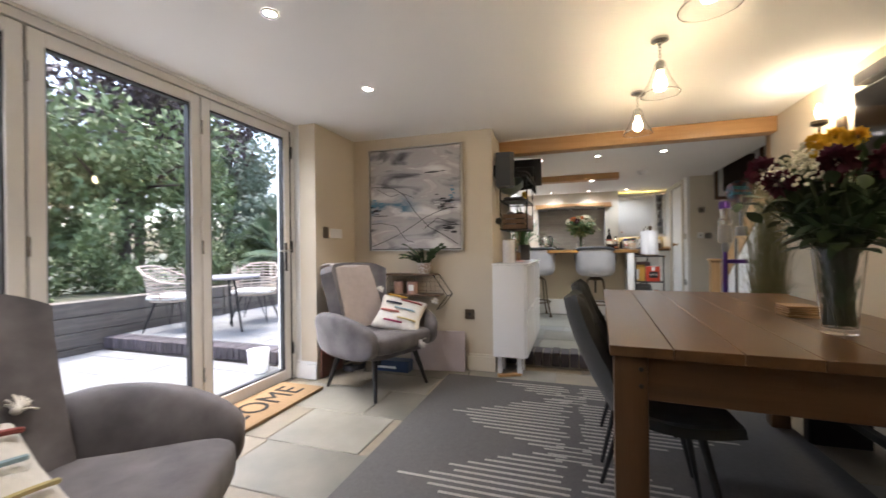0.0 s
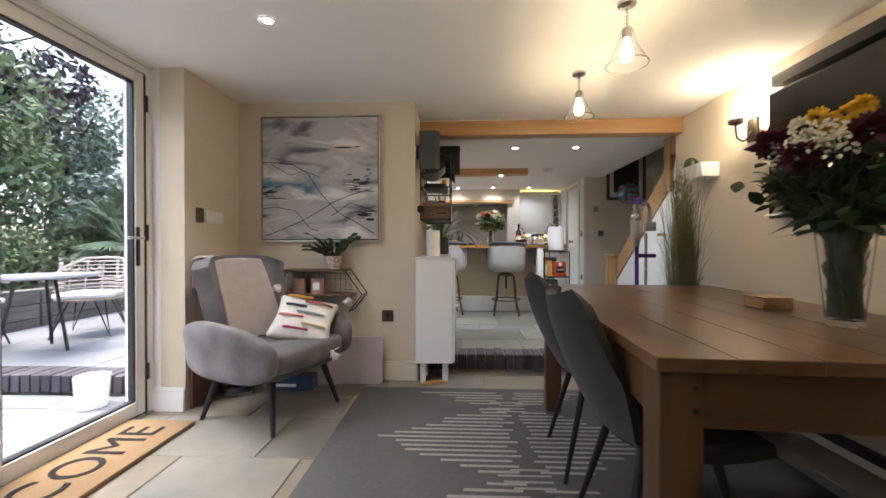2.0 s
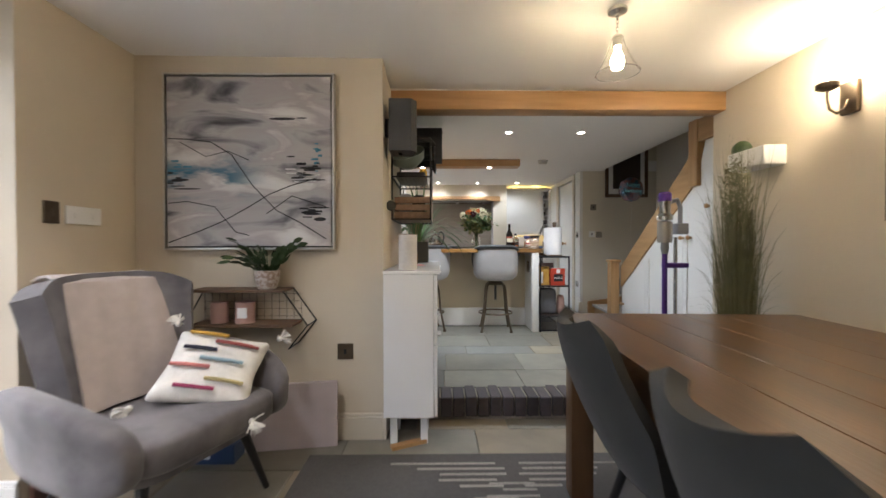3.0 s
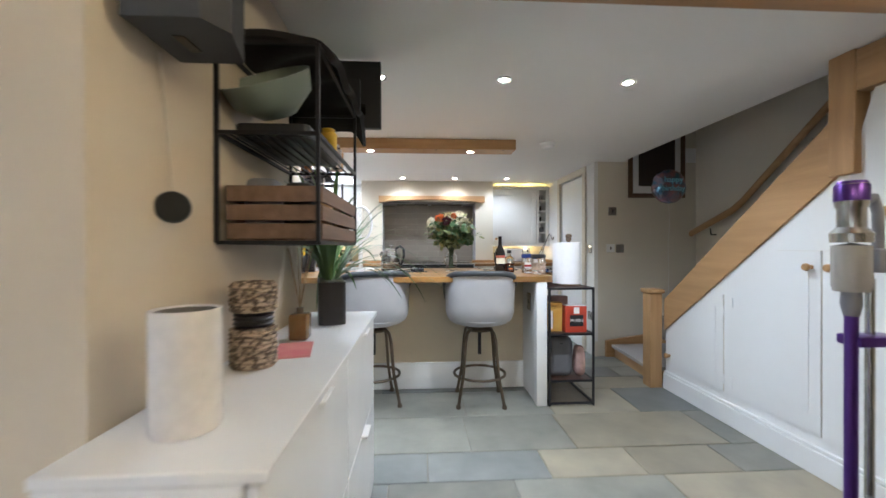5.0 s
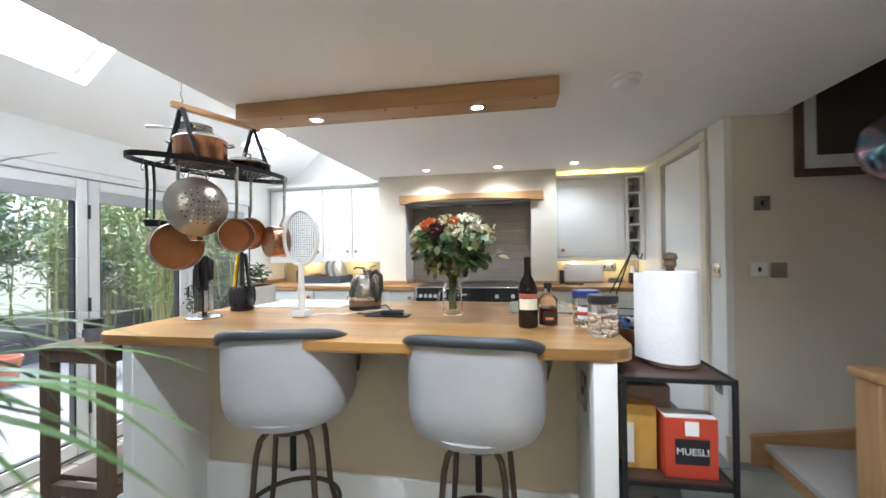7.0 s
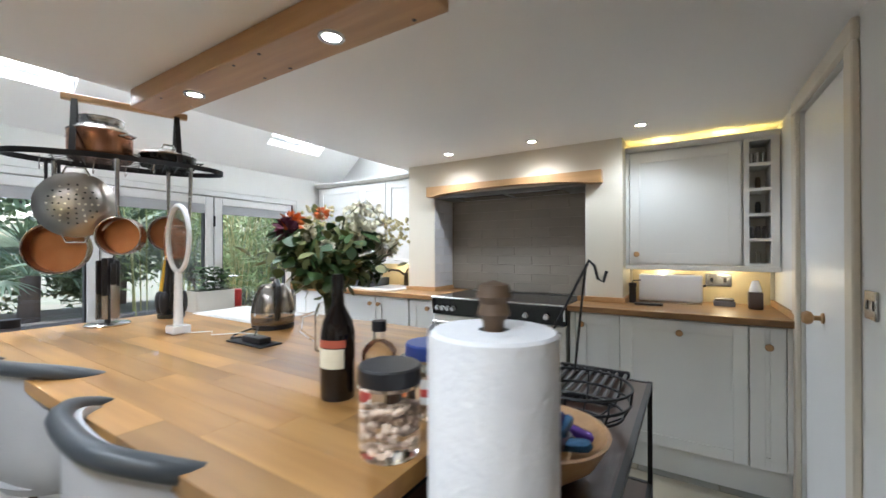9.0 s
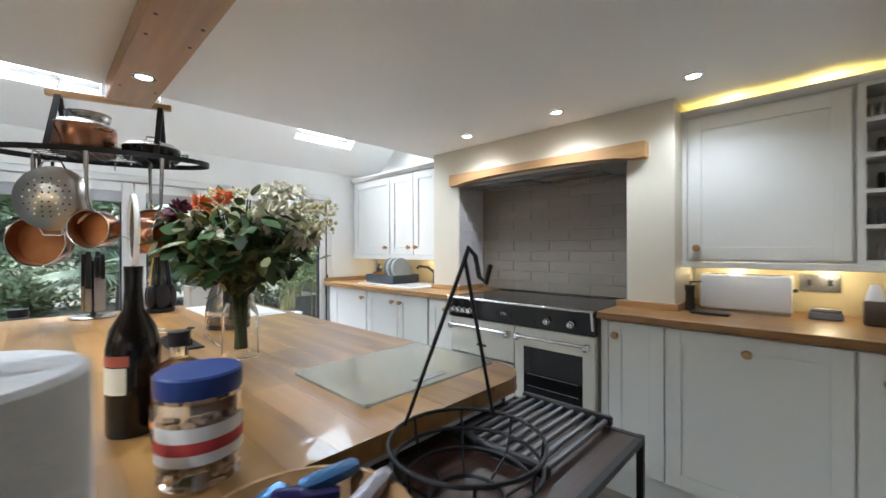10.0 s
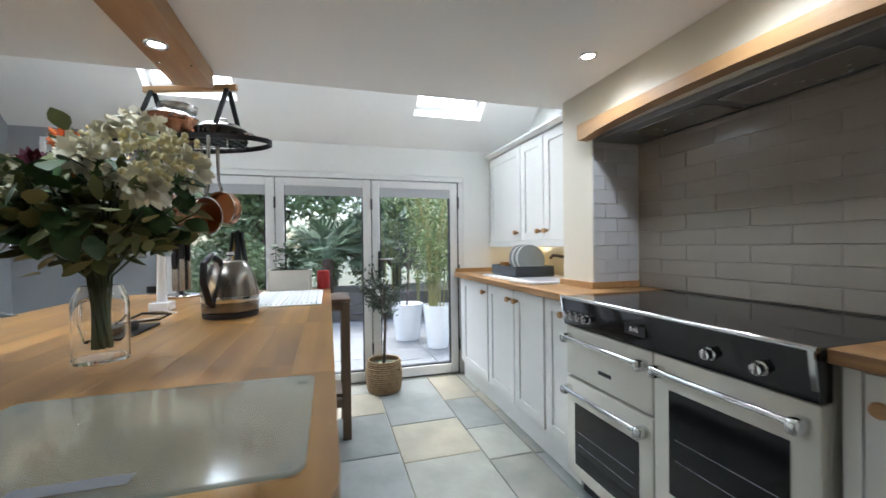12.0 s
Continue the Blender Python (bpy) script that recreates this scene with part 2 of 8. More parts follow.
def mesh_of(name, bm, material, smooth=True):
    me = bpy.data.meshes.new(name)
    bmesh.ops.recalc_face_normals(bm, faces=bm.faces[:])
    bm.to_mesh(me)
    bm.free()
    me.materials.append(material)
    if smooth:
        me.shade_smooth()
        me.set_sharp_from_angle(angle=radians(38))
    return me


def part(name, bm, material, parent=None, label="", smooth=True):
    ob = new(name, mesh_of(name, bm, material, smooth))
    ob.parent = parent
    if label:
        ob["label"] = label
    return ob


def thing(name, at, label, category, rz=0, group="", kind=""):
    """An empty at the base of a thing, to which its parts belong."""
    ob = new(name)
    ob.empty_display_size = 0.05
    ob.matrix_world = pose(*at, 0, 0, rz)
    return tagged(ob, label, category, group, kind)


def solid(name, bm, material, label, category="", at=(0, 0, 0), rz=0, group="", kind="", smooth=True):
    """A thing that is one mesh."""
    ob = new(name, mesh_of(name, bm, material, smooth))
    ob.matrix_world = pose(*at, 0, 0, rz)
    return tagged(ob, label, category, group, kind)


def wall(name, lo, hi, material, label):
    return solid(name, B(lo, hi), material, label, "wall", kind="structure", smooth=False)


def words(name, text, size, m, material, parent=None, depth=0.002, label=""):
    cu = bpy.data.curves.new(name, "FONT")
    cu.body, cu.size, cu.extrude, cu.align_x, cu.align_y = text, size, depth, "CENTER", "CENTER"
    tmp = bpy.data.objects.new("tmp", cu)
    scene.collection.objects.link(tmp)
    me = bpy.data.meshes.new_from_object(tmp.evaluated_get(bpy.context.evaluated_depsgraph_get()))
    bpy.data.objects.remove(tmp)
    me.materials.clear()
    me.materials.append(material)
    ob = new(name, me)
    ob.matrix_world = m
    if parent:
        ob.parent = parent
        ob.matrix_parent_inverse = Matrix()
        ob.matrix_basis = m
    if label:
        ob["label"] = label
    return ob


rnd = random.Random(7)

# ---- structure: dining room ----
wall("wall_dining_right", (1.70, -1.6, 0), (1.86, 4.70, CEIL), M_WALL, "cream painted plaster wall of the dining room")
wall("wall_stair_flank", (1.86, 4.58, 0), (3.0, 4.70, 2.6), M_WALL, "cream wall that closes the stair")
wall("wall_dining_back", (-2.4, -1.75, 0), (1.86, -1.6, CEIL + 0.06), M_WALL, "plain cream wall behind the dining room")
wall("wall_painting", (-1.96, 4.19, 0), (-0.56, 4.34, CEIL + 0.06), M_WALL, "cream wall behind the large abstract painting")
wall("wall_sideboard", (-0.71, 4.34, 0), (-0.56, 5.32, CEIL), M_WALL, "cream wall behind the white sideboard and wire shelf")
wall("wall_switches", (-2.12, 3.56, 0), (-1.96, 4.34, CEIL + 0.06), M_WALL, "cream wall beside the folding garden doors")
wall("wall_reveal", (-2.36, 3.56, 0), (-2.12, 4.34, CEIL + 0.06), M_WHITE, "white painted reveal of the folding doors")
wall("wall_dining_left", (-2.36, -1.6, 0), (-2.12, 0.048, CEIL + 0.06), M_WALL, "cream wall before the folding doors")
wall("wall_above_doors", (-2.36, 0.048, 2.172), (-2.16, 3.56, 2.4), M_WHITE, "narrow white lintel above the folding doors")
bm = B((-2.36, -1.75, CEIL), (1.86, 4.62, CEIL + 0.15))
for v in bm.verts:      # the old ceiling climbs a little towards the garden side
    if v.co.x < 0 and v.co.z < CEIL + 0.1:
        v.co.z += 0.04
solid("ceiling_dining", bm, M_CEIL, "white plaster ceiling of the dining room", "ceiling", kind="structure", smooth=False)
solid("floor_dining", B((-2.36, -1.75, -0.15), (1.86, 4.46, -0.008)), M_GROUT, "grouted limestone floor of the dining room", "floor", kind="structure", smooth=False)
solid("floor_kitchen", B((-2.3, 4.46, -0.15), (3.0, 9.3, K - 0.008)), M_GROUT, "grouted flagstone floor of the raised kitchen", "floor", kind="structure", smooth=False)


def skirting(name, lo, hi, face, h=0.13):
    """Skirting with a stepped top, along a wall."""
    bm = B(lo, (hi[0], hi[1], lo[2] + h), 0.003)
    g = 0.006
    l2, h2 = list(lo), list(hi)
    if face in "x-x":
        l2[0], h2[0] = (lo[0], hi[0] - g) if face == "x" else (lo[0] + g, hi[0])
    if face in "y-y" and "x" not in face:
        l2[1], h2[1] = (lo[1], hi[1] - g) if face == "y" else (lo[1] + g, hi[1])
    box(bm, (l2[0], l2[1], lo[2] + h), (h2[0], h2[1], lo[2] + h + 0.022), 0.004)
    return bm


solid("baseboard_painting_wall", skirting("s", (-1.96, 4.172, 0), (-0.56, 4.19, 0), "-y"), M_TRIM, "cream moulded skirting board", "skirting", kind="structure")
solid("baseboard_jamb", skirting("s", (-0.56, 4.172, 0), (-0.542, 4.44, 0), "x"), M_TRIM, "cream moulded skirting at the wall end", "skirting", kind="structure")
solid("baseboard_reveal", skirting("s", (-2.2, 3.542, 0), (-1.96, 3.56, 0), "-y"), M_WHITE, "white moulded skirting at the door reveal", "skirting", kind="structure")
solid("baseboard_right", skirting("s", (1.682, -1.6, 0), (1.70, 4.70, 0), "-x"), M_TRIM, "cream moulded skirting board", "skirting", kind="structure")

# oak beam over the opening
solid("oak_beam", B((-0.56, 4.58, 2.02), (1.76, 4.72, CEIL - 0.002), 0.008, 2), M_OAK, "honey oak beam over the kitchen opening", "beam", kind="structure")

# ---- structure: kitchen ----
bm = B((-0.9, 4.62, CEIL), (2.05, 8.75, CEIL + 0.15))
box(bm, (0.0, 8.75, CEIL), (3.0, 9.3, CEIL + 0.15))
box(bm, (-0.9, 8.75, CEIL), (0.0, 9.3, CEIL + 0.15))
box(bm, (2.05, 7.48, CEIL), (3.0, 8.75, CEIL + 0.15))
solid("ceiling_kitchen", bm, M_CEIL, "flat white kitchen ceiling", "ceiling", kind="structure", smooth=False)
wall("wall_kitchen_back", (-2.3, 9.12, 0), (3.0, 9.3, 3.6), M_WALLW, "white kitchen end wall")
wall("wall_thermostat", (1.80, 7.48, 0), (3.0, 7.60, 2.9), M_WALLK, "stone coloured wall at the foot of the stair")
wall("wall_stair", (2.85, 4.58, 0), (3.0, 7.48, 4.2), M_WALLK, "stone coloured wall along the stair")
wall("wall_above_stair", (1.97, 4.70, CEIL + 0.15), (2.05, 7.48, 4.2), M_WALLK, "wall above the kitchen ceiling's edge at the stairwell")
wall("wall_stair_top_end", (1.97, 4.58, 2.6), (3.0, 4.70, 4.2), M_WALLK, "end wall at the top of the stairwell")
wall("wall_stair_far_end", (1.97, 7.48, 2.9), (3.0, 7.60, 4.2), M_WALLK, "wall high above the foot of the stair")
solid("ceiling_stairwell", B((1.97, 4.58, 4.2), (3.0, 7.6, 4.3)), M_CEIL, "stairwell ceiling", "ceiling", kind="structure", smooth=False)
# wall with the white door
bm = B((1.76, 7.60, 0), (1.92, 7.74, CEIL))
box(bm, (1.76, 8.44, 0), (1.92, 9.12, CEIL))
box(bm, (1.76, 7.74, 2.07), (1.92, 8.44, CEIL))
solid("wall_door", bm, M_WALLW, "white wall round the pantry door", "wall", kind="structure", smooth=False)
wall("wall_door_return", (1.76, 7.48, 0), (1.80, 7.60, CEIL), M_WALLW, "white wall corner beside the door")
wall("wall_behind_door", (2.3, 7.6, 0), (2.4, 9.12, CEIL), M_WALLW, "plain wall behind the door")

d = thing("door_1", (1.775, 7.745, K), "white flush panel door with a round oak knob, closed", "door", kind="structure")
part("door_leaf", B((0, 0.004, 0.006), (0.04, 0.692, 1.915), 0.002), M_WHITE, d)
k = part("door_handle", LA([(0, 0), (0.022, 0), (0.022, 0.006), (0.010, 0.01), (0.010, 0.03), (0.024, 0.038), (0.029, 0.052), (0.022, 0.066), (0, 0.07)], m=Matrix.Translation((0, 0.40, 0.985)) @ pose(0, 0, 0, 0, -90, 0)), M_OAK, d, "turned oak door knob")
bm = bmesh.new()
for y0, y1 in ((7.665, 7.74), (8.44, 8.515)):
    box(bm, (1.738, y0, K), (1.76, y1, 2.07), 0.005)
box(bm, (1.738, 7.665, 2.0705), (1.76, 8.515, 2.142), 0.005)
solid("door_trim", bm, M_TRIM, "painted architrave round the white door", "architrave", kind="structure")

# chimney breast with the cooker niche
CB0, CB1, NI0, NI1, CY = -0.80, 0.94, -0.53, 0.71, 8.74
bm = B((CB0, CY, K), (NI0, 9.12, CEIL))
box(bm, (NI1, CY, K), (CB1, 9.12, CEIL))
box(bm, (NI0, CY, 1.88), (NI1, 9.12, CEIL))
solid("wall_chimney", bm, M_WALLK, "stone coloured chimney breast over the cooker", "chimney breast", kind="structure", smooth=False)

# lean-to with the bifold doors
bm = B((-2.26, 8.557, 0), (-2.1, 9.12, 2.3))
box(bm, (-2.26, 6.163, 1.922), (-2.1, 8.557, 2.3))
solid("wall_bifold", bm, M_WALLW, "white wall round the kitchen folding doors", "wall", kind="structure", smooth=False)
M_GREYW = mat("grey_wall_paint", (0.33, 0.34, 0.355), 0.75, col2=(0.305, 0.315, 0.33), scale=1.5, bump=0.1)
wall("wall_lean_to_end", (-2.26, 5.17, 0), (-0.71, 5.32, 3.6), M_GREYW, "grey end wall of the lean-to")
wall("wall_lean_to_side", (-2.26, 5.32, 0), (-2.1, 6.163, 2.3), M_GREYW, "grey wall beside the kitchen folding doors")
wall("wall_above_ceiling", (-0.9, 5.32, CEIL + 0.15), (-0.78, 9.12, 3.6), M_WALLW, "white upstand above the flat ceiling")
wall("wall_ceiling_joint", (-0.9, 5.2, CEIL), (-0.71, 5.32, CEIL + 0.15), M_WALLW, "white corner at the lean-to")
SL = math.atan(0.85)
rm = Matrix.Translation((-2.1, 0, 2.155)) @ Matrix.Rotation(-SL, 4, "Y")
bm = bmesh.new()
u0, u1, LEN = 0.32, 1.25, 1.85
for ya, yb, a, b in ((5.17, 6.21, 0, LEN), (6.77, 8.06, 0, LEN), (8.63, 9.3, 0, LEN), (6.21, 6.77, 0, u0), (6.21, 6.77, u1, LEN), (8.06, 8.63, 0, u0), (8.06, 8.63, u1, LEN)):
    box(bm, (a - (0.25 if a == 0 else 0), ya, 0), (b, yb, 0.16))
bm.transform(rm)
solid("ceiling_lean_to", bm, M_CEIL, "sloping white ceiling of the lean-to with two roof windows", "ceiling", kind="structure", smooth=False)
for i, (ya, yb) in enumerate(((6.21, 6.77), (8.06, 8.63))):
    w = thing(f"window_{i + 3}", (0, 0, 0), "white roof window in the sloping ceiling", "roof window", kind="structure")
    fr = bmesh.new()
    for lo, hi in (((u0, ya, 0.10), (u1, ya + 0.035, 0.18)), ((u0, yb - 0.035, 0.10), (u1, yb, 0.18)), ((u0, ya + 0.035, 0.10), (u0 + 0.035, yb - 0.035, 0.18)), ((u1 - 0.035, ya + 0.035, 0.10), (u1, yb - 0.035, 0.18))):
        box(fr, lo, hi)
    fr.transform(rm)
    part("window_frame", fr, M_UPVC, w)
    gl = B((u0 + 0.035, ya + 0.035, 0.14), (u1 - 0.035, yb - 0.035, 0.146))
    gl.transform(rm)
    g = part("pane", gl, M_PANE, w)
    g.visible_shadow = False


# folding doors
def folding(name, at_x, ys, z0, z1, label, handle_at, blind=False):
    d = thing(name, (at_x, ys[0], z0), label, "folding door", kind="structure")
    H = z1 - z0
    y_end = ys[-1] - ys[0]
    fr = B((-0.05, -0.05, H - 0.045), (0.03, y_end + 0.05, H), 0.003)
    box(fr, (-0.05, -0.05, 0), (0.03, -0.005, H - 0.045), 0.003)
    box(fr, (-0.05, y_end + 0.005, 0), (0.03, y_end + 0.05, H - 0.045), 0.003)
    part("outer_frame", fr, M_UPVC, d)
    part("threshold", B((-0.06, -0.05, -0.012), (0.05, y_end + 0.05, 0.012), 0.003), M_STEEL, d, "low metal threshold")
    for i in range(len(ys) - 1):
        a, b = ys[i] - ys[0] + 0.004, ys[i + 1] - ys[0] - 0.004
        w, top, bot = 0.066, H - 0.05, 0.016
        lf = bmesh.new()
        for lo, hi in (((-0.04, a, bot), (0.022, a + w, top)), ((-0.04, b - w, bot), (0.022, b, top)), ((-0.04, a + w, top - w), (0.022, b - w, top)), ((-0.04, a + w, bot), (0.022, b - w, bot + 0.085))):
            box(lf, lo, hi, 0.004)
        leaf = part("door_leaf", lf, M_UPVC, d)
        gk = bmesh.new()
        for lo, hi in (((-0.03, a + w, bot + 0.085), (0.012, a + w + 0.010, top - w)), ((-0.03, b - w - 0.010, bot + 0.085), (0.012, b - w, top - w)), ((-0.03, a + w + 0.01, top - w - 0.010), (0.012, b - w - 0.01, top - w)), ((-0.03, a + w + 0.01, bot + 0.085), (0.012, b - w - 0.01, bot + 0.095))):
            box(gk, lo, hi)
        part("gasket", gk, M_BLACKP, leaf, "black rubber glazing gasket")
        g = part("pane", B((-0.014, a + w + 0.002, bot + 0.087), (-0.006, b - w - 0.002, top - w - 0.002)), M_PANE, leaf, smooth=False)
        g.visible_shadow = False
        if i:
            part("seal", B((-0.035, a - 0.006, bot), (0.010, a - 0.002, top)), M_BLACKP, leaf, "black seal between the leaves")
            for hz in (0.25, H * 0.5, H - 0.3):
                part("hinge", T([(0.028, a - 0.004, hz), (0.028, a - 0.004, hz + 0.09)], 0.008), M_BLACKP if blind else M_STEEL, leaf)
        if blind:
            part("blind", B((0.006, a + w, top - w - 0.075), (0.018, b - w, top - w + 0.004), 0.003), M_BLIND, leaf, "grey pleated blind folded at the top")
    part("hinge_seal", B((-0.03, y_end - 0.003, 0.016), (0.026, y_end + 0.0045, H - 0.05)), M_BLACKP, d, "black seal at the hinge side")
    for hz in (0.22, H * 0.5, H - 0.28):
        part("jamb_hinge", T([(0.034, y_end + 0.002, hz), (0.034, y_end + 0.002, hz + 0.10)], 0.009), M_BLACKP, d, "dark barrel hinge")
    for y, sgn, hz in handle_at:
        y -= ys[0]
        part("backplate", B((0.022, y - 0.015, hz - 0.12), (0.03, y + 0.015, hz + 0.12), 0.005, 2), M_BLACKP, d, "dark door handle plate")
        part("door_handle", T([(0.028, y, hz + 0.05), (0.065, y, hz + 0.05), (0.07, y + sgn * 0.012, hz + 0.05), (0.07, y + sgn * 0.12, hz + 0.05)], 0.009), M_STEEL, d, "lever handle")
    return d


M_BLIND = mat("grey_blind", (0.42, 0.42, 0.43), 0.8, scale=30, stretch=(1, 1, 20))
folding("door_2", -2.2, [0.10, 0.95, 1.80, 2.665, 3.51], 0.0, 2.17, "white folding glass doors to the garden, closed", [(3.45, -1, 1.05)])
folding("door_3", -2.13, [6.215, 6.975, 7.735, 8.505], K, 1.92, "white folding glass doors to the deck, closed", [(7.80, 1, 1.0)], True)

# lights in the ceilings
dl = thing("downlight", (*DINING_SPOTS[0], CEIL + 0.027), "lit round recessed downlight in the ceiling", "downlight", group="ceiling downlights")
part("bezel", LA([(0.026, -0.001), (0.042, -0.001), (0.040, -0.006), (0.030, -0.007), (0.026, -0.002)]), M_CHROME, dl, "thin metal bezel")
part("lens", LA([(0, -0.003), (0.026, -0.003), (0.026, -0.001), (0, -0.001)]), M_SPOT, dl, "glowing lens")
for x, y in DINING_SPOTS[1:] + KITCHEN_SPOTS:
    copy_thing(dl, pose(x, y, CEIL + (0.027 if y < 4 else 0)))

# ---- tiled floors and brick step ----
def tile_mesh(name, w, l, material, h=0.012):
    return mesh_of(name, B((-w / 2, -l / 2, -h), (w / 2, l / 2, 0), 0.003), material, False)


def lay(parent, x0, x1, y0, y1, z, rows, seed, material, names="tile"):
    """Tiles in rows of differing depth, with staggered joints."""
    r = random.Random(seed)
    cache = {}
    y = y0
    while y < y1 - 0.05:
        d = min(r.choice(rows), y1 - y)
        x = x0 - r.uniform(0, 0.5)
        while x < x1:
            w = r.choice((0.45, 0.6, 0.6, 0.75, 0.9)) * (d / 0.45) ** 0.4
            w = round(w, 2)
            a, b = max(x, x0), min(x + w, x1)
            if b - a > 0.06:
                mats = material if isinstance(material, tuple) else (material,)
                pick = r.randrange(len(mats))
                key = (round(b - a, 2), round(d, 2), pick)
                if key not in cache:
                    cache[key] = tile_mesh(names, key[0] - 0.006, key[1] - 0.006, mats[pick])
                ob = new(names, cache[key])
                ob.location = ((a + b) / 2, y + d / 2, z + r.uniform(-0.0012, 0.0012))
                ob.parent = parent
            x += w
        y += d


lay(bpy.data.objects["floor_dining"], -2.2, 1.70, -0.2, 4.44, 0.0, (0.38, 0.42, 0.46), 3, (M_STONE, M_STONE, M_STONE2))
lay(bpy.data.objects["floor_kitchen"], -2.1, 1.95, 4.6, 8.62, K, (0.27, 0.36, 0.45), 11, (M_FLAG, M_FLAG, M_FLAG2, M_FLAG3), "flagstone")
st = thing("brick_step", (0, 4.44, 0), "blue engineering brick step up into the kitchen", "step", kind="structure")
part("mortar_bed", B((-0.55, 0.004, -0.005), (1.70, 0.155, K - 0.010)), M_MORTAR, st, smooth=False)
bme = mesh_of("brick", B((-0.0345, -0.108, -0.062), (0.0345, 0.108, 0.062), 0.006), M_BRICK)
x = -0.51
while x < 1.68:
    ob = new("brick", bme)
    ob.parent = st
    ob.location = (x, 0.085 + rnd.uniform(-0.003, 0.003), K - 0.062 + rnd.uniform(-0.002, 0.002))
    x += 0.079

# ---- shared makers ----
def sheet(fn, nu, nv, thick, closed_u=False):
    """A bent sheet with thickness; fn(u, v) gives its points for u, v in 0..1."""
    bm = bmesh.new()
    vs = [[bm.verts.new(fn(i / nu, j / nv)) for i in range(nu + (0 if closed_u else 1))] for j in range(nv + 1)]
    n = len(vs[0])
    for j in range(nv):
        for i in range(nu):
            bm.faces.new((vs[j][i], vs[j][(i + 1) % n], vs[j + 1][(i + 1) % n], vs[j + 1][i]))
    bmesh.ops.recalc_face_normals(bm, faces=bm.faces[:])
    if thick:
        bmesh.ops.solidify(bm, geom=bm.faces[:], thickness=thick)
    return bm


def leaf_mesh(bm, base, d, length, width, droop=0.3, up=(0, 0, 1), n=4):
    """One tapered leaf blade that bends downwards."""
    d = Vector(d).normalized()
    side = d.cross(Vector(up))
    side = side.normalized() if side.length > 1e-3 else Vector((1, 0, 0))
    prev = None
    p = Vector(base)
    for i in range(n + 1):
        t = i / n
        w = width * math.sin(math.pi * min(0.97, 0.08 + 0.9 * t)) * 0.5
        a, b = bm.verts.new(p - side * w), bm.verts.new(p + side * w)
        if prev:
            bm.faces.new((prev[0], prev[1], b, a))
        prev = (a, b)
        d = (d + Vector((0, 0, -droop / n))).normalized()
        p = p + d * (length / n)
    return bm


def leaf_cloud(name, pts, size, material, parent=None, seed=1, label="", flat=0.4):
    """Many small folded leaves at the given points, as one mesh."""
    g = np.random.RandomState(seed)
    n = len(pts)
    a = g.normal(size=(n, 3))
    a /= np.linalg.norm(a, axis=1)[:, None]
    b = np.cross(a, g.normal(size=(n, 3)))
    b /= np.linalg.norm(b, axis=1)[:, None]
    s = size * g.uniform(0.6, 1.3, (n, 1))
    P = np.asarray(pts)
    v = np.stack([P - a * s, P + b * s * flat, P + a * s, P - b * s * flat], 1).reshape(-1, 3)
    me = bpy.data.meshes.new(name)
    me.from_pydata(v.tolist(), [], (np.arange(n * 4).reshape(-1, 4)).tolist())
    me.materials.append(material)
    ob = new(name, me)
    ob.parent = parent
    if label:
        ob["label"] = label
    return ob


def bloom(bm, c, r, n, seed):
    """A round flower head of many short petals."""
    g = random.Random(seed)
    if r > 0.08:            # a dense head of many small florets
        for _ in range(150):
            d = Vector((g.gauss(0, 1), g.gauss(0, 1), g.gauss(0.3, 1))).normalized()
            p = Vector(c) + d * r * g.uniform(0.66, 0.92)
            for k in range(4):
                e = (d * 0.7 + Vector((g.gauss(0, 0.8), g.gauss(0, 0.8), g.gauss(0, 0.8)))).normalized()
                leaf_mesh(bm, p, e, 0.018, 0.017, 0.1, d, 3)
        return bm
    for _ in range(n):
        d = Vector((g.gauss(0, 1), g.gauss(0, 1), g.gauss(0.4, 1))).normalized()
        leaf_mesh(bm, Vector(c) + d * r * 0.35, d, r * g.uniform(0.6, 0.85), r * 0.5, 0.25, (g.random(), g.random(), 0.3), 2)
    return bm


M_LEAF = mat("green_leaf", (0.055, 0.11, 0.032), 0.45, col2=(0.03, 0.065, 0.02), scale=9, vary=0.2)
M_LEAFD = mat("dark_green_leaf", (0.045, 0.075, 0.026), 0.45, col2=(0.025, 0.046, 0.016), scale=9)
M_LEAFS = mat("sage_leaf", (0.21, 0.215, 0.085), 0.5, col2=(0.10, 0.125, 0.045), scale=9)
M_STEM = mat("green_stem", (0.045, 0.062, 0.024), 0.5, scale=10)
M_PETW = mat("cream_petal", (0.78, 0.74, 0.60), 0.6, col2=(0.66, 0.62, 0.46), scale=20)
M_PETY = mat("yellow_petal", (0.72, 0.48, 0.03), 0.6, col2=(0.6, 0.33, 0.02), scale=20)
M_PETO = mat("orange_petal", (0.75, 0.24, 0.05), 0.6, col2=(0.6, 0.13, 0.05), scale=20)
M_PETR = mat("burgundy_petal", (0.10, 0.012, 0.03), 0.6, col2=(0.05, 0.006, 0.015), scale=20)
M_WATER = mat("water", (0.75, 0.82, 0.75), 0.0, trans=1.0, ior=1.33, col2=(0.75, 0.82, 0.75))


def turned_knob(parent, m, material=None, name="knob", s=1.0):
    return part(name, LA([(0, 0), (0.010 * s, 0), (0.009 * s, 0.012 * s), (0.015 * s, 0.018 * s), (0.0185 * s, 0.027 * s), (0.015 * s, 0.036 * s), (0, 0.039 * s)], seg=16, m=m), material or M_OAK, parent, "turned oak knob")


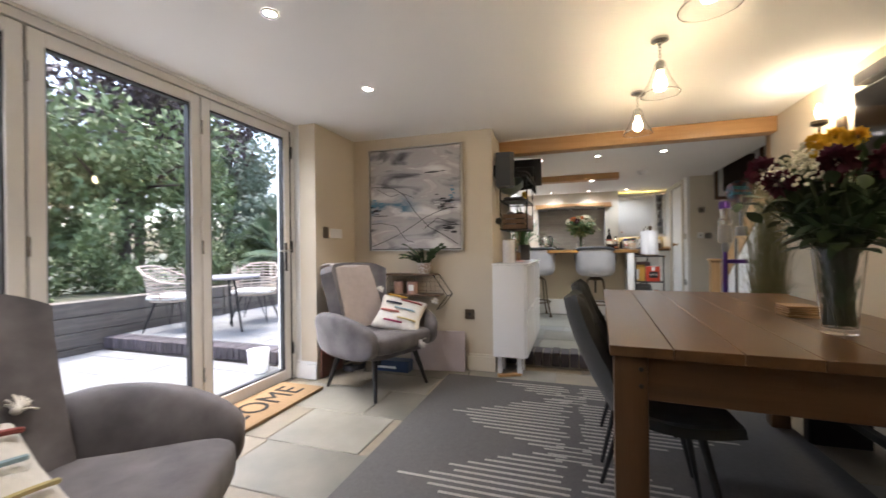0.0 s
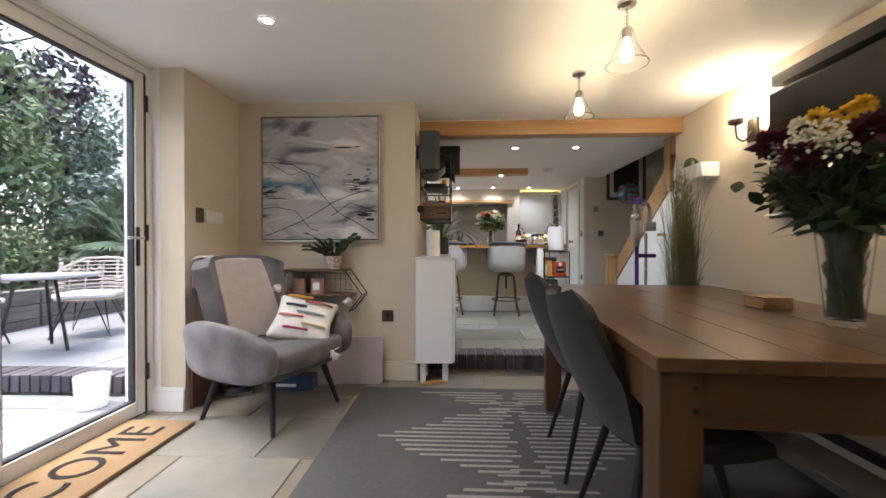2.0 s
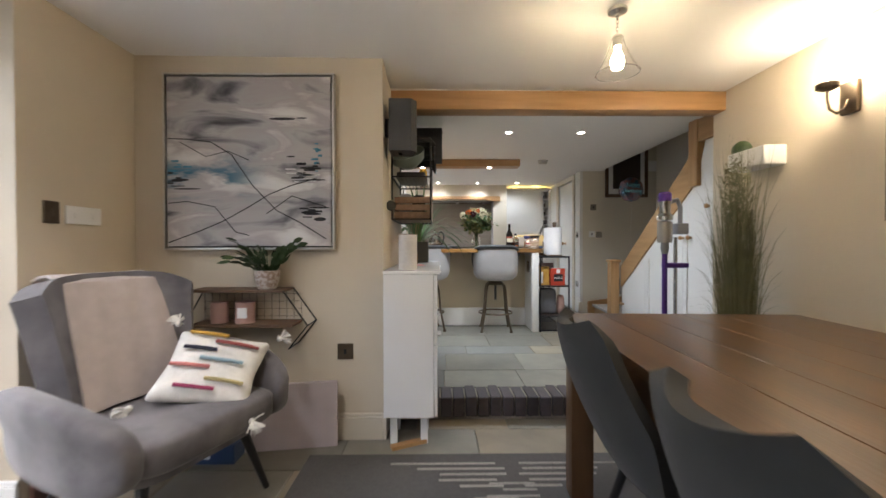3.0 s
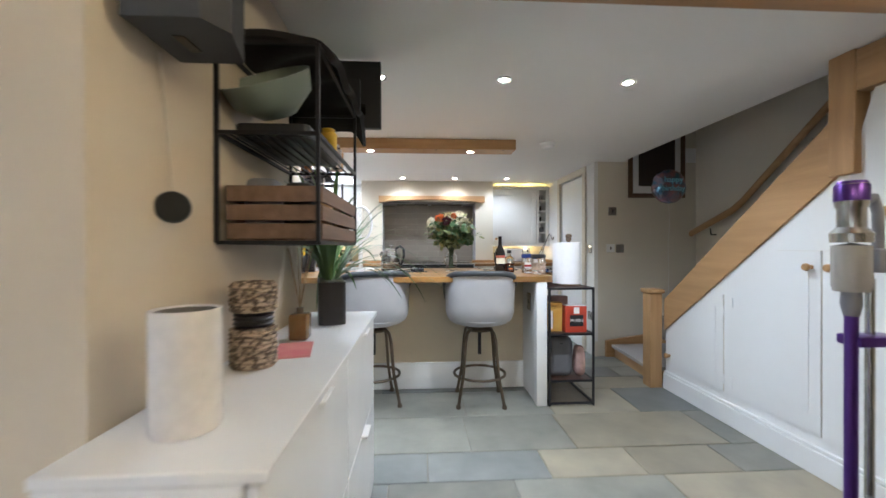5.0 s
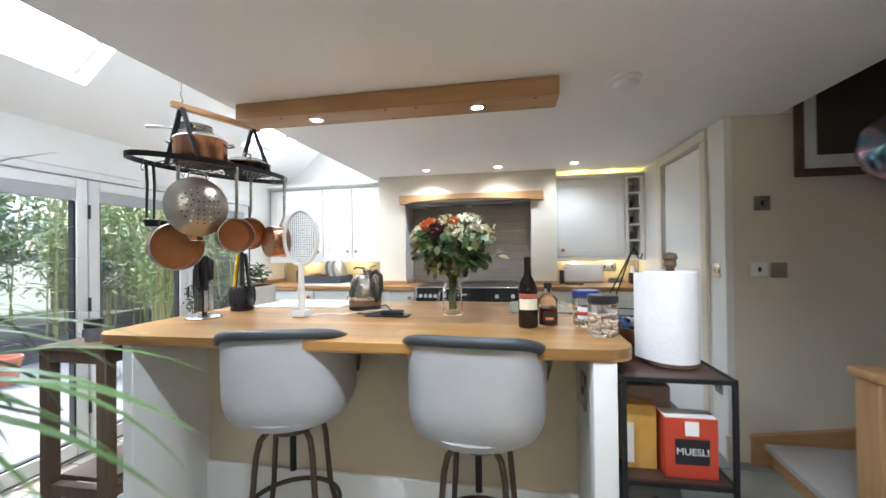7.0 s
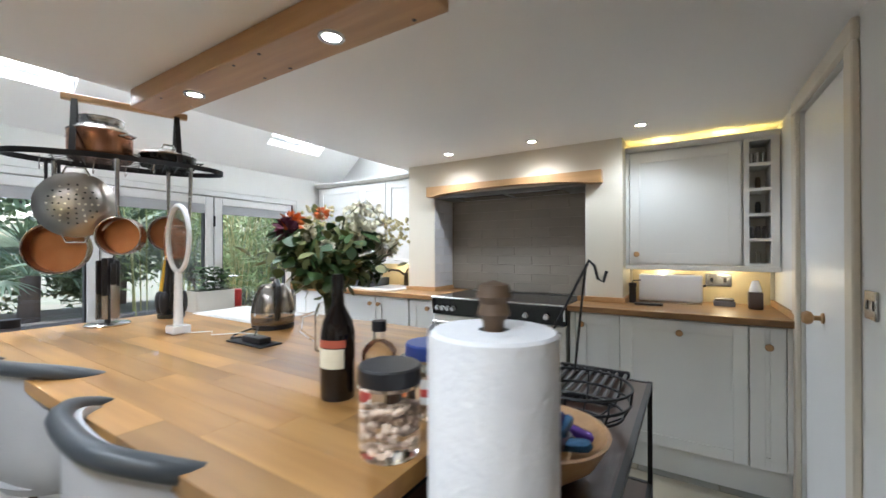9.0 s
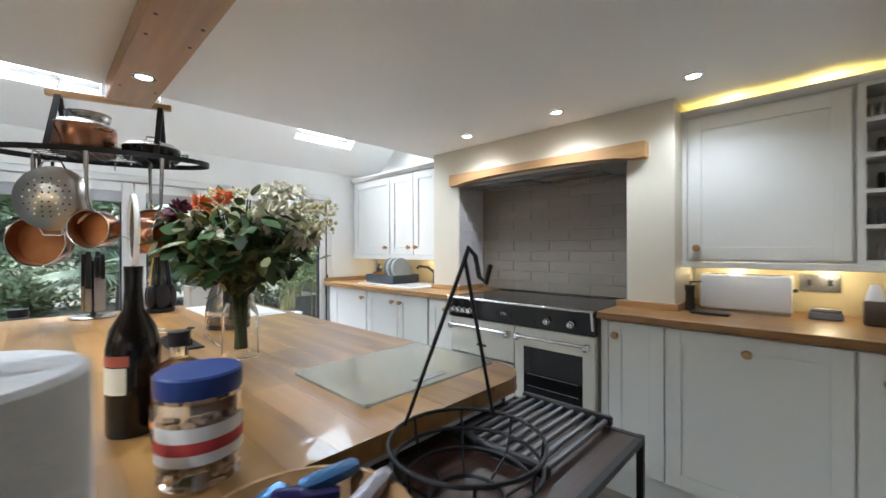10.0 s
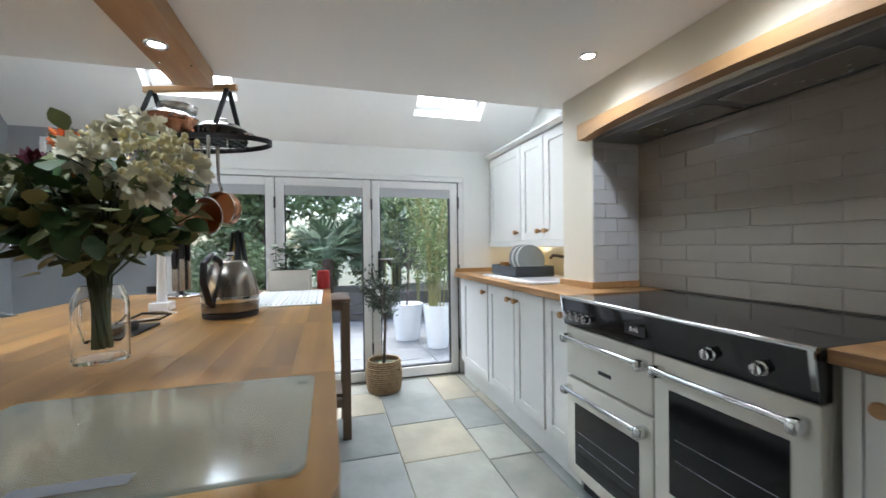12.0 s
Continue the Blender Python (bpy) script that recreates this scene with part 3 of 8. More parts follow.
def wall_plate(name, at, face, w, h, material, label, knobs=1, switch_col=None):
    """A switch or socket plate; face is the yaw that it looks along."""
    p = thing(name, at, label, "wall plate", rz=face)
    part("plate", B((-w / 2, -0.009, -h / 2), (w / 2, 0, h / 2), 0.003), material, p)
    for i in range(knobs):
        x = (i - (knobs - 1) / 2) * w / knobs
        part("rocker", B((x - 0.008, -0.013, -0.014), (x + 0.008, -0.009, 0.014), 0.002), switch_col or material, p)
    return p


# ---- dining room things ----
# dining table
TX0, TX1, TY0, TY1, TZ = 0.222, 1.25, 2.02, 3.73, 0.80
tb = thing("dining_table", (0, 0, 0), "worn brown plank dining table with square legs", "table")
tb.matrix_world = pose(TX0, TY0, 0, 0, 0, -3.4) @ pose(-TX0, -TY0, 0)     # it stands a little askew
n = 6
pw = (TX1 - TX0) / n
for i in range(n):
    part("plank", B((TX0 + i * pw + 0.0006, TY0, TZ - 0.032), (TX0 + (i + 1) * pw - 0.0006, TY1, TZ + rnd.uniform(-0.0008, 0)), 0.0012, 1), M_TABLE, tb)
for (x0, y0, x1, y1, m_) in ((TX0 + 0.10, TY0 + 0.025, TX1 - 0.10, TY0 + 0.05, M_TABLEX), (TX0 + 0.10, TY1 - 0.05, TX1 - 0.10, TY1 - 0.025, M_TABLEX), (TX0 + 0.025, TY0 + 0.10, TX0 + 0.05, TY1 - 0.10, M_TABLE), (TX1 - 0.05, TY0 + 0.10, TX1 - 0.025, TY1 - 0.10, M_TABLE)):
    part("apron", B((x0, y0, TZ - 0.165), (x1, y1, TZ - 0.033), 0.003), m_, tb)
for x in (TX0 + 0.012, TX1 - 0.107):
    for y in (TY0 + 0.012, TY1 - 0.107):
        lg = part("leg", B((x, y, 0), (x + 0.095, y + 0.095, TZ - 0.033), 0.006, 2), M_TABLEZ, tb)
        for dz in (0.07, 0.12):
            part("peg", LA([(0, 0), (0.007, 0), (0.007, 0.002), (0, 0.002)], seg=10, m=Matrix.Translation((x + 0.075, y, TZ - dz)) @ pose(0, 0, 0, 90, 0, 0)), M_BLACKP, lg, "dark dowel peg")


# dining chairs
def chair_shell(u, v):
    """Seat and back of one bent shell; the chair looks along +x."""
    s = 2 * u - 1
    if v < 0.45:
        t = v / 0.45
        x, z = 0.22 - 0.40 * t, 0.47 - 0.03 * math.sin(math.pi * t)
        w = 0.225 + 0.01 * math.sin(math.pi * t)
        lift = 0.03 * t
    else:
        t = (v - 0.45) / 0.55
        x = -0.18 - 0.10 * math.sin(t * math.pi / 2) - 0.07 * t
        z = 0.47 + 0.04 * t + 0.375 * t ** 1.1
        w = 0.235 - 0.045 * t ** 2
        lift = 0.03
    if v > 0.94:
        w *= math.sqrt(max(0.05, 1 - ((v - 0.94) / 0.075) ** 2))
    back = max(0, (v - 0.40) / 0.6)
    fwd = 0.10 * abs(s) ** 2.2 * min(1, back * 2.2) * (1 - 0.5 * back)
    return (x + fwd, s * w, z + lift * abs(s) ** 2)


ch = thing("dining_chair", (0.43, 2.46, 0), "charcoal upholstered shell chair pushed under the table", "chair", group="dining chairs")
part("seat_shell", sheet(chair_shell, 14, 26, 0.034), M_DARKF, ch)
part("seat_pad", S((0.03, 0, 0.475), (0.20, 0.19, 0.028), 0.5, 0.5), M_DARKF, ch)
for sx, sy in ((1, 1), (1, -1), (-1, 1), (-1, -1)):
    part("leg", T([(0.10 * sx + 0.01, 0.12 * sy, 0.45), (0.20 * sx, 0.21 * sy, 0.0)], [0.016, 0.009], 10), M_BLACK, ch, "tapered black metal leg")
copy_thing(ch, pose(0.455, 3.06, 0, 0, 0, -3))

# bench along the wall side
bn = thing("bench", (1.48, 2.0, 0), "dark bench under the table by the wall", "bench")
part("seat", B((-0.17, 0.0, 0.42), (0.17, 1.6, 0.47), 0.012, 2), M_DARKF, bn)
for y in (0.12, 1.40):
    part("trestle_leg", B((-0.14, y, 0), (0.14, y + 0.06, 0.42), 0.006), M_BLACK, bn)
part("stretcher", B((-0.02, 0.18, 0.16), (0.02, 1.40, 0.20), 0.004), M_BLACK, bn)

# rug with pale broken stripes
rg = thing("rug", (0, 0, 0.002), "grey wool rug with pale broken diamond stripes", "rug")
part("woven_body", B((-0.92, 1.2, 0), (1.35, 4.0, 0.010), 0.004, 2), M_RUG, rg)
y = 1.32
r2 = random.Random(21)
while y < 3.93:
    ph = (y - 1.3) / 0.78
    tri = abs((ph % 1) - 0.5) * 2
    inset = 0.05 + 0.40 * (1 - tri)
    for side in (0, 1):
        L0 = -0.05 + r2.uniform(-0.06, 0.06) - (0.62 * (1 - tri) if side == 0 else 0)
        L1 = 0.12 + r2.uniform(-0.05, 0.05) if side == 0 else 0.22 + 0.7 * (1 - tri) + r2.uniform(-0.06, 0.06)
        a, b = (L0 + 0.02, L1 - 0.06) if side == 0 else (0.14 + r2.uniform(0, 0.05), L1)
        if b - a > 0.1:
            part("stripe", B((a, y, 0.009), (b, y + 0.017, 0.0125), 0.002), M_RUGL, rg, smooth=False)
    if tri > 0.75:
        part("stripe", B((0.0 + r2.uniform(-.05, .05), y + 0.02, 0.009), (0.2, y + 0.033, 0.0125), 0.002), M_RUGL, rg, smooth=False)
    y += 0.046

# coir door mat with letters
M_COIR = mat("coir", (0.33, 0.215, 0.115), 0.95, col2=(0.24, 0.15, 0.075), scale=90, bump=0.9, bscale=350)
M_COIRB = mat("black_coir", (0.015, 0.013, 0.012), 0.95, scale=90, bump=0.9, bscale=350)
mt = thing("door_mat", (-1.965, 2.76, 0.002), "tan coir door mat with black letters by the glass doors", "door mat", rz=0)
part("woven_body", B((-0.205, -0.62, 0), (0.195, 0.62, 0.022), 0.006, 2), M_COIR, mt)
words("lettering", "WELCOME", 0.30, pose(0.0, -0.07, 0.0235, 0, 0, 90) @ Matrix.Diagonal((0.83, 1, 1, 1)), M_COIRB, mt, 0.001, "bold black capital letters")


# armchair
TUFTS = [(-0.17, 0.82), (0.17, 0.82), (0.0, 0.82), (-0.085, 0.70), (0.085, 0.70), (-0.17, 0.58), (0.17, 0.58), (0.0, 0.58)]


def armchair():
    a = thing("armchair", (-1.405, 3.595, 0), "grey velvet button-back armchair with splayed dark legs", "armchair", rz=-21, group="velvet armchairs")

    def back(u, v):
        s = 2 * u - 1
        w = 0.265 + 0.085 * v ** 0.8
        z = 0.36 + 0.60 * v - 0.055 * max(0, (abs(s) - 0.62) / 0.38) ** 2.4 * v ** 4
        x = -0.225 - 0.215 * v + (0.05 + 0.12 * v) * abs(s) ** 2.6
        for by, bz in TUFTS:
            x -= 0.026 * math.exp(-((s * w - by) ** 2 + (z - bz) ** 2) / 0.0020)
        return (x, s * w, z)
    bk = part("backrest", sheet(back, 40, 34, 0.095), M_GREYV, a)
    for by, bz in TUFTS:
        v = (bz - 0.36) / 0.60
        p = Vector(back((by / (0.265 + 0.085 * v ** 0.8) + 1) / 2, v))
        part("button", S((p.x + 0.094, p.y, p.z), (0.010, 0.014, 0.014), 1, 1, 12, 8), M_GREYV, bk)

    def pillow(p):
        dip = 0.012 * math.exp(-((p.x - 0.10) ** 2 + (abs(p.y) - 0.11) ** 2) / 0.002) if p.z > 0 else 0
        return (p.x, p.y * (1 + 0.10 * (p.x > 0) * p.x / 0.34), p.z + 0.05 * p.x - dip)
    part("seat", S((0.035, 0, 0.385), (0.335, 0.285, 0.075), 0.4, 0.35, 40, 18, pillow), M_GREYV, a)
    part("seat_rail", S((0.0, 0, 0.325), (0.31, 0.285, 0.04), 0.3, 0.3, 28, 10), M_GREYV, a)
    for sy in (1, -1):
        def arm(p, sy=sy):
            t = min(1.0, max(0.0, (p.x + 0.36) / 0.70))
            top = 0.165 - 0.055 * t ** 2 + 0.03 * math.sin(math.pi * t)
            z = p.z * (top / 0.16 if p.z > 0 else 0.95)
            flare = 0.055 * (p.z > 0) * (p.z / 0.16) * math.sin(math.pi * (0.25 + 0.6 * t))
            return (p.x, p.y + sy * (0.045 * math.sin(t * 2.6) + flare - 0.02), z)
        part("arm", S((0.0, sy * 0.318, 0.445), (0.36, 0.060, 0.16), 0.6, 0.55, 36, 18, arm), M_GREYV, a)
    for sx, sy in ((1, 1), (1, -1), (-1, 1), (-1, -1)):
        part("leg", T([(0.20 * sx, 0.20 * sy, 0.33), (0.29 * sx, 0.275 * sy, 0.0)], [0.024, 0.013], 12), M_BLACK, a, "tapered dark wooden leg")
    return a


ac = armchair()
copy_thing(ac, pose(-1.165, 1.385, 0, 0, 0, 30))["label"] = "grey velvet button-back armchair facing the dining table"


def throw_fn(u, v):
    s = (u - 0.5) * 0.37
    wob = 0.004 * math.sin(u * 21 + v * 5)
    if v < 0.15:
        t = v / 0.15
        return (-0.505 - 0.012 * t, s, 0.78 + 0.185 * t)
    if v < 0.24:
        t = (v - 0.15) / 0.09
        return (-0.517 + 0.195 * t, s, 0.965 + 0.026 * math.sin(math.pi * t))
    t = (v - 0.24) / 0.76
    return (-0.322 + 0.195 * t + 0.010 * math.sin(math.pi * t) + wob + 0.02 * (2 * u - 1) ** 2, s * (1 + 0.10 * t), 0.965 - 0.50 * t)


th = solid("throw", sheet(throw_fn, 20, 40, 0.010), M_THROW, "pale pink woven throw draped over the armchair back", "throw", at=(-1.405, 3.595, 0.0), rz=-21)


def cushion(at, normal, spin):
    c = thing("cushion", at, "white woven cushion with coloured stripes and tassels", "cushion")
    c.matrix_world = Matrix.Translation(at) @ Vector(normal).to_track_quat("Z", "Y").to_matrix().to_4x4() @ pose(0, 0, 0, 0, 0, spin)
    mw = mat("white_weave", (0.72, 0.70, 0.66), 0.95, col2=(0.62, 0.60, 0.56), scale=40, bump=0.7, bscale=130)
    part("cover", S((0, 0, 0), (0.18, 0.205, 0.062), 1.0, 0.22, 44, 16, lambda p: (p.x * (1 - 0.16 * (1 - (p.y / 0.205) ** 2) * abs(p.x / 0.18) ** 4), p.y * (1 - 0.16 * (1 - (p.x / 0.18) ** 2) * abs(p.y / 0.205) ** 4), p.z)), mw, c)
    cols = [(0.55, 0.32, 0.06), (0.30, 0.08, 0.07), (0.03, 0.03, 0.05), (0.30, 0.42, 0.48), (0.55, 0.20, 0.18), (0.5, 0.42, 0.2), (0.35, 0.05, 0.12)]
    for i, (x, y0, y1) in enumerate(((0.14, -0.02, 0.14), (0.10, -0.16, 0.02), (0.055, 0.0, 0.13), (0.01, -0.12, 0.05), (-0.03, 0.0, 0.15), (-0.08, -0.15, 0.0), (-0.12, -0.05, 0.1))):
        def dome(yy, x=x):
            return 0.075 * max(0.0, (1 - (abs(x) / 0.2) ** 2.9) * (1 - (abs(yy) / 0.22) ** 2.9)) ** 0.5 + 0.001
        ms = mat("stripe_yarn", cols[i], 0.95, scale=60, bump=0.8, bscale=200)
        part("stripe", T([(x, y0 + (y1 - y0) * t / 6, dome(y0 + (y1 - y0) * t / 6)) for t in range(7)], 0.008, 6), ms, c)
    for sx in (1, -1):
        for sy in (1, -1):
            bm = S((0.205 * sx, 0.225 * sy, 0), (0.014, 0.014, 0.014), 1, 1, 10, 6)
            for j in range(26):
                d = Vector((sx + rnd.gauss(0, 0.5), sy + rnd.gauss(0, 0.5), rnd.gauss(0, 0.5))).normalized()
                p = Vector((0.205 * sx, 0.225 * sy, 0))
                tube(bm, [p, p + d * 0.03, p + d * 0.055 + Vector((0, 0, -0.012))], 0.0032, 4)
            part("tassel", bm, mw, c, "white wool tassel")
    return c


cushion((-1.235, 3.675, 0.565), (0.30, -0.62, 0.74), 72)
cushion((-1.20, 1.20, 0.545), (0.62, 0.20, 0.75), 80)

# painting
pt = thing("painting", (-1.777, 4.188, 1.087), "large abstract seascape painting in a thin silver frame", "painting")
PW, PH = 0.952, 0.985
fr = bmesh.new()
for lo, hi in (((0, -0.04, 0), (0.012, 0, PH)), ((PW - 0.012, -0.04, 0), (PW, 0, PH)), ((0.012, -0.04, 0), (PW - 0.012, 0, 0.012)), ((0.012, -0.04, PH - 0.012), (PW - 0.012, 0, PH))):
    box(fr, lo, hi, 0.002)
part("frame", fr, mat("silver_frame", (0.62, 0.60, 0.56), 0.3, metal=0.9, scale=20), pt, "thin silver frame")
part("shadow_gap", B((0.012, -0.010, 0.012), (PW - 0.012, -0.004, PH - 0.012)), M_BLACKP, pt)
mp_ = bpy.data.materials.new("abstract_paint")
mp_.use_nodes = True
N, L = mp_.node_tree.nodes, mp_.node_tree.links
tc = N.new("ShaderNodeTexCoord")
mpn = N.new("ShaderNodeMapping")
mpn.inputs["Scale"].default_value = (1.3, 1, 4.5)
L.new(tc.outputs["Object"], mpn.inputs[0])
na = N.new("ShaderNodeTexNoise")
na.inputs["Scale"].default_value, na.inputs["Detail"].default_value, na.inputs["Distortion"].default_value = 1.6, 9, 0.8
L.new(mpn.outputs[0], na.inputs["Vector"])
ra = N.new("ShaderNodeValToRGB")
el = ra.color_ramp.elements
el[0].position, el[0].color = 0.30, (0.05, 0.05, 0.055, 1)
el[1].position, el[1].color = 0.62, (0.62, 0.60, 0.57, 1)
for p_, c_ in ((0.38, (0.22, 0.21, 0.22, 1)), (0.46, (0.42, 0.40, 0.39, 1)), (0.53, (0.40, 0.36, 0.36, 1)), (0.72, (0.70, 0.69, 0.67, 1))):
    e_ = el.new(p_)
    e_.color = c_
L.new(na.outputs[0], ra.inputs[0])
sp = N.new("ShaderNodeSeparateXYZ")
L.new(tc.outputs["Object"], sp.inputs[0])
# teal band a little below the middle
band = N.new("ShaderNodeMapRange")
band.inputs[1].default_value, band.inputs[2].default_value = 0.15, 0.03
sb = N.new("ShaderNodeMath")
sb.operation = "SUBTRACT"
sb.inputs[1].default_value = 0.40
L.new(sp.outputs[2], sb.inputs[0])
ab = N.new("ShaderNodeMath")
ab.operation = "ABSOLUTE"
L.new(sb.outputs[0], ab.inputs[0])
L.new(ab.outputs[0], band.inputs[0])
nb = N.new("ShaderNodeTexNoise")
nb.inputs["Scale"].default_value, nb.inputs["Detail"].default_value = 3.2, 6
mpb = N.new("ShaderNodeMapping")
mpb.inputs["Scale"].default_value = (1, 1, 3)
mpb.inputs["Location"].default_value = (3.3, 0, 1.7)
L.new(tc.outputs["Object"], mpb.inputs[0])
L.new(mpb.outputs[0], nb.inputs["Vector"])
thr = N.new("ShaderNodeMapRange")
thr.inputs[1].default_value, thr.inputs[2].default_value = 0.47, 0.55
L.new(nb.outputs[0], thr.inputs[0])
mul = N.new("ShaderNodeMath")
mul.operation = "MULTIPLY"
L.new(thr.outputs[0], mul.inputs[0])
L.new(band.outputs[0], mul.inputs[1])
mx = N.new("ShaderNodeMix")
mx.data_type = "RGBA"
left = N.new("ShaderNodeMapRange")
left.inputs[1].default_value, left.inputs[2].default_value = 0.58, 0.36
L.new(sp.outputs[0], left.inputs[0])
mul2 = N.new("ShaderNodeMath")
mul2.operation = "MULTIPLY"
L.new(mul.outputs[0], mul2.inputs[0])
L.new(left.outputs[0], mul2.inputs[1])
L.new(mul2.outputs[0], mx.inputs[0])
L.new(ra.outputs[0], mx.inputs[6])
mx.inputs[7].default_value = (0.035, 0.14, 0.21, 1)
L.new(mx.outputs[2], N["Principled BSDF"].inputs["Base Color"])
bpn = N.new("ShaderNodeBump")
bpn.inputs["Strength"].default_value, bpn.inputs["Distance"].default_value = 0.4, 0.004
L.new(na.outputs[0], bpn.inputs["Height"])
L.new(bpn.outputs[0], N["Principled BSDF"].inputs["Normal"])
N["Principled BSDF"].inputs["Roughness"].default_value = 0.55
cv = part("canvas", B((0.020, -0.036, 0.020), (PW - 0.020, -0.010, PH - 0.020), 0.002), mp_, pt, "thickly painted grey, white and teal canvas", smooth=False)
M_INK = mat("black_paint", (0.012, 0.012, 0.014), 0.5, scale=30)
M_WPAINT = mat("white_paint_stroke", (0.72, 0.71, 0.69), 0.6, scale=30, bump=0.5)
for pts, r_ in (([(0.03, 0.62), (0.15, 0.615), (0.28, 0.60), (0.40, 0.53), (0.52, 0.36), (0.66, 0.22), (0.80, 0.15), (0.95, 0.06)], 0.003), ([(0.03, 0.04), (0.2, 0.10), (0.35, 0.16), (0.50, 0.24), (0.62, 0.31), (0.75, 0.36), (0.9, 0.40)], 0.0028), ([(0.03, 0.26), (0.14, 0.27), (0.3, 0.24), (0.42, 0.10), (0.5, 0.08)], 0.0026), ([(0.10, 0.60), (0.25, 0.52), (0.38, 0.55), (0.5, 0.5)], 0.0024), ([(0.6, 0.20), (0.75, 0.30), (0.95, 0.24)], 0.0026)):
    part("brush_line", T([(x * PW, -0.037, z) for x, z in pts], r_, 5), M_INK, cv)
for x, z, w, h in ((0.62, 0.73, 0.15, 0.022), (0.78, 0.735, 0.06, 0.012), (0.05, 0.39, 0.10, 0.02), (0.06, 0.34, 0.16, 0.012), (0.82, 0.20, 0.10, 0.02), (0.85, 0.235, 0.12, 0.015), (0.80, 0.39, 0.15, 0.012), (0.88, 0.17, 0.07, 0.03), (0.72, 0.52, 0.05, 0.012)):
    part("brush_stroke", S(((x + w / 2) * PW, -0.036, z), (w / 2, 0.002, h * 0.36), 1, 1.5, 16, 6), M_INK, cv)
M_TEAL = mat("teal_paint", (0.03, 0.15, 0.24), 0.5, col2=(0.06, 0.24, 0.34), scale=30, bump=0.5)
g7 = random.Random(31)
for x, z, w, m_ in ((0.92, 0.55, 0.06, M_TEAL), (0.88, 0.48, 0.05, M_TEAL), (0.10, 0.47, 0.10, M_TEAL), (0.82, 0.42, 0.16, M_WPAINT), (0.80, 0.37, 0.14, M_WPAINT), (0.86, 0.21, 0.14, M_INK), (0.80, 0.40, 0.12, M_INK), (0.06, 0.38, 0.14, M_INK), (0.86, 0.47, 0.12, M_INK)):
    for k in range(7):      # short ragged knife marks side by side
        cx, cz, cw = (x + g7.uniform(-0.5, 0.5) * w) * PW, z + g7.gauss(0, 0.018), w * g7.uniform(0.10, 0.32)
        part("knife_mark", B((max(0.024, cx - cw), -0.0368, cz - 0.004), (min(PW - 0.024, cx + cw), -0.0355, cz + g7.uniform(0.001, 0.008)), 0.0005), m_, cv, smooth=False)

# wall plates
wall_plate("socket", (-0.776, 4.19, 0.505), 0, 0.09, 0.09, M_BRONZE, "pewter single wall socket", 1, M_BLACKP)
wall_plate("dimmer_switch", (-1.96, 3.70, 1.26), 90, 0.075, 0.10, M_BRONZE, "dark pewter switch plate beside the folding doors", 1)
wall_plate("light_switch", (-1.96, 3.86, 1.255), 90, 0.19, 0.085, M_WHITE, "white double light switch box", 2)

# geometric wall shelf
sh = thing("wall_shelf", (-1.62, 4.19, 0.56), "dark geometric wood and wire wall shelf", "shelf")
M_DWOOD = wood("dark_shelf_wood", (0.14, 0.085, 0.05), (0.08, 0.045, 0.025), 0, 0.6)
part("board", B((0.05, -0.16, 0.30), (0.55, 0, 0.315), 0.002), M_DWOOD, sh)
part("board", B((0.05, -0.16, 0.115), (0.60, 0, 0.13), 0.002), M_DWOOD, sh)
for x0, x1, z0, z1 in ((0.55, 0.68, 0.31, 0.125), (0.68, 0.58, 0.125, 0.0), (0.05, -0.05, 0.31, 0.125), (-0.05, 0.05, 0.125, 0.0)):
    for y in (-0.157, -0.004):
        part("bar", T([(x0, y, z0), (x1, y, z1)], 0.004, 6), M_BLACK, sh)
    part("bar", T([(x1, -0.157, z1), (x1, -0.004, z1)], 0.004, 6), M_BLACK, sh)
bm = bmesh.new()
for i in range(14):
    x = 0.05 + i * 0.042
    zt = 0.30 if x < 0.55 else 0.30 - (x - 0.55) * 1.4
    tube(bm, [(x, -0.005, 0.13), (x, -0.005, zt)], 0.0012, 4)
for i in range(4):
    tube(bm, [(0.05, -0.005, 0.15 + i * 0.042), (0.60, -0.005, 0.15 + i * 0.042)], 0.0012, 4)
part("wire_grid", bm, M_BLACK, sh, "fine black wire grid")
M_CANDLE = mat("dusky_pink_candle", (0.42, 0.26, 0.23), 0.5, scale=12)
for x, w in ((-1.44, 0.045), (-1.30, 0.05)):
    c = thing("candle", (x, 4.10, 0.691), "dusky pink jar candle on the wall shelf", "candle", group="jar candles")
    part("jar", LA([(0, 0), (w, 0), (w, 0.11), (w - 0.004, 0.112), (w - 0.006, 0.09), (0, 0.09)]), M_CANDLE, c)
    if w == 0.05:
        part("paper_label", B((-0.02, -w - 0.002, 0.03), (0.03, -w + 0.006, 0.085)), M_WHITE, c, "blank white label")
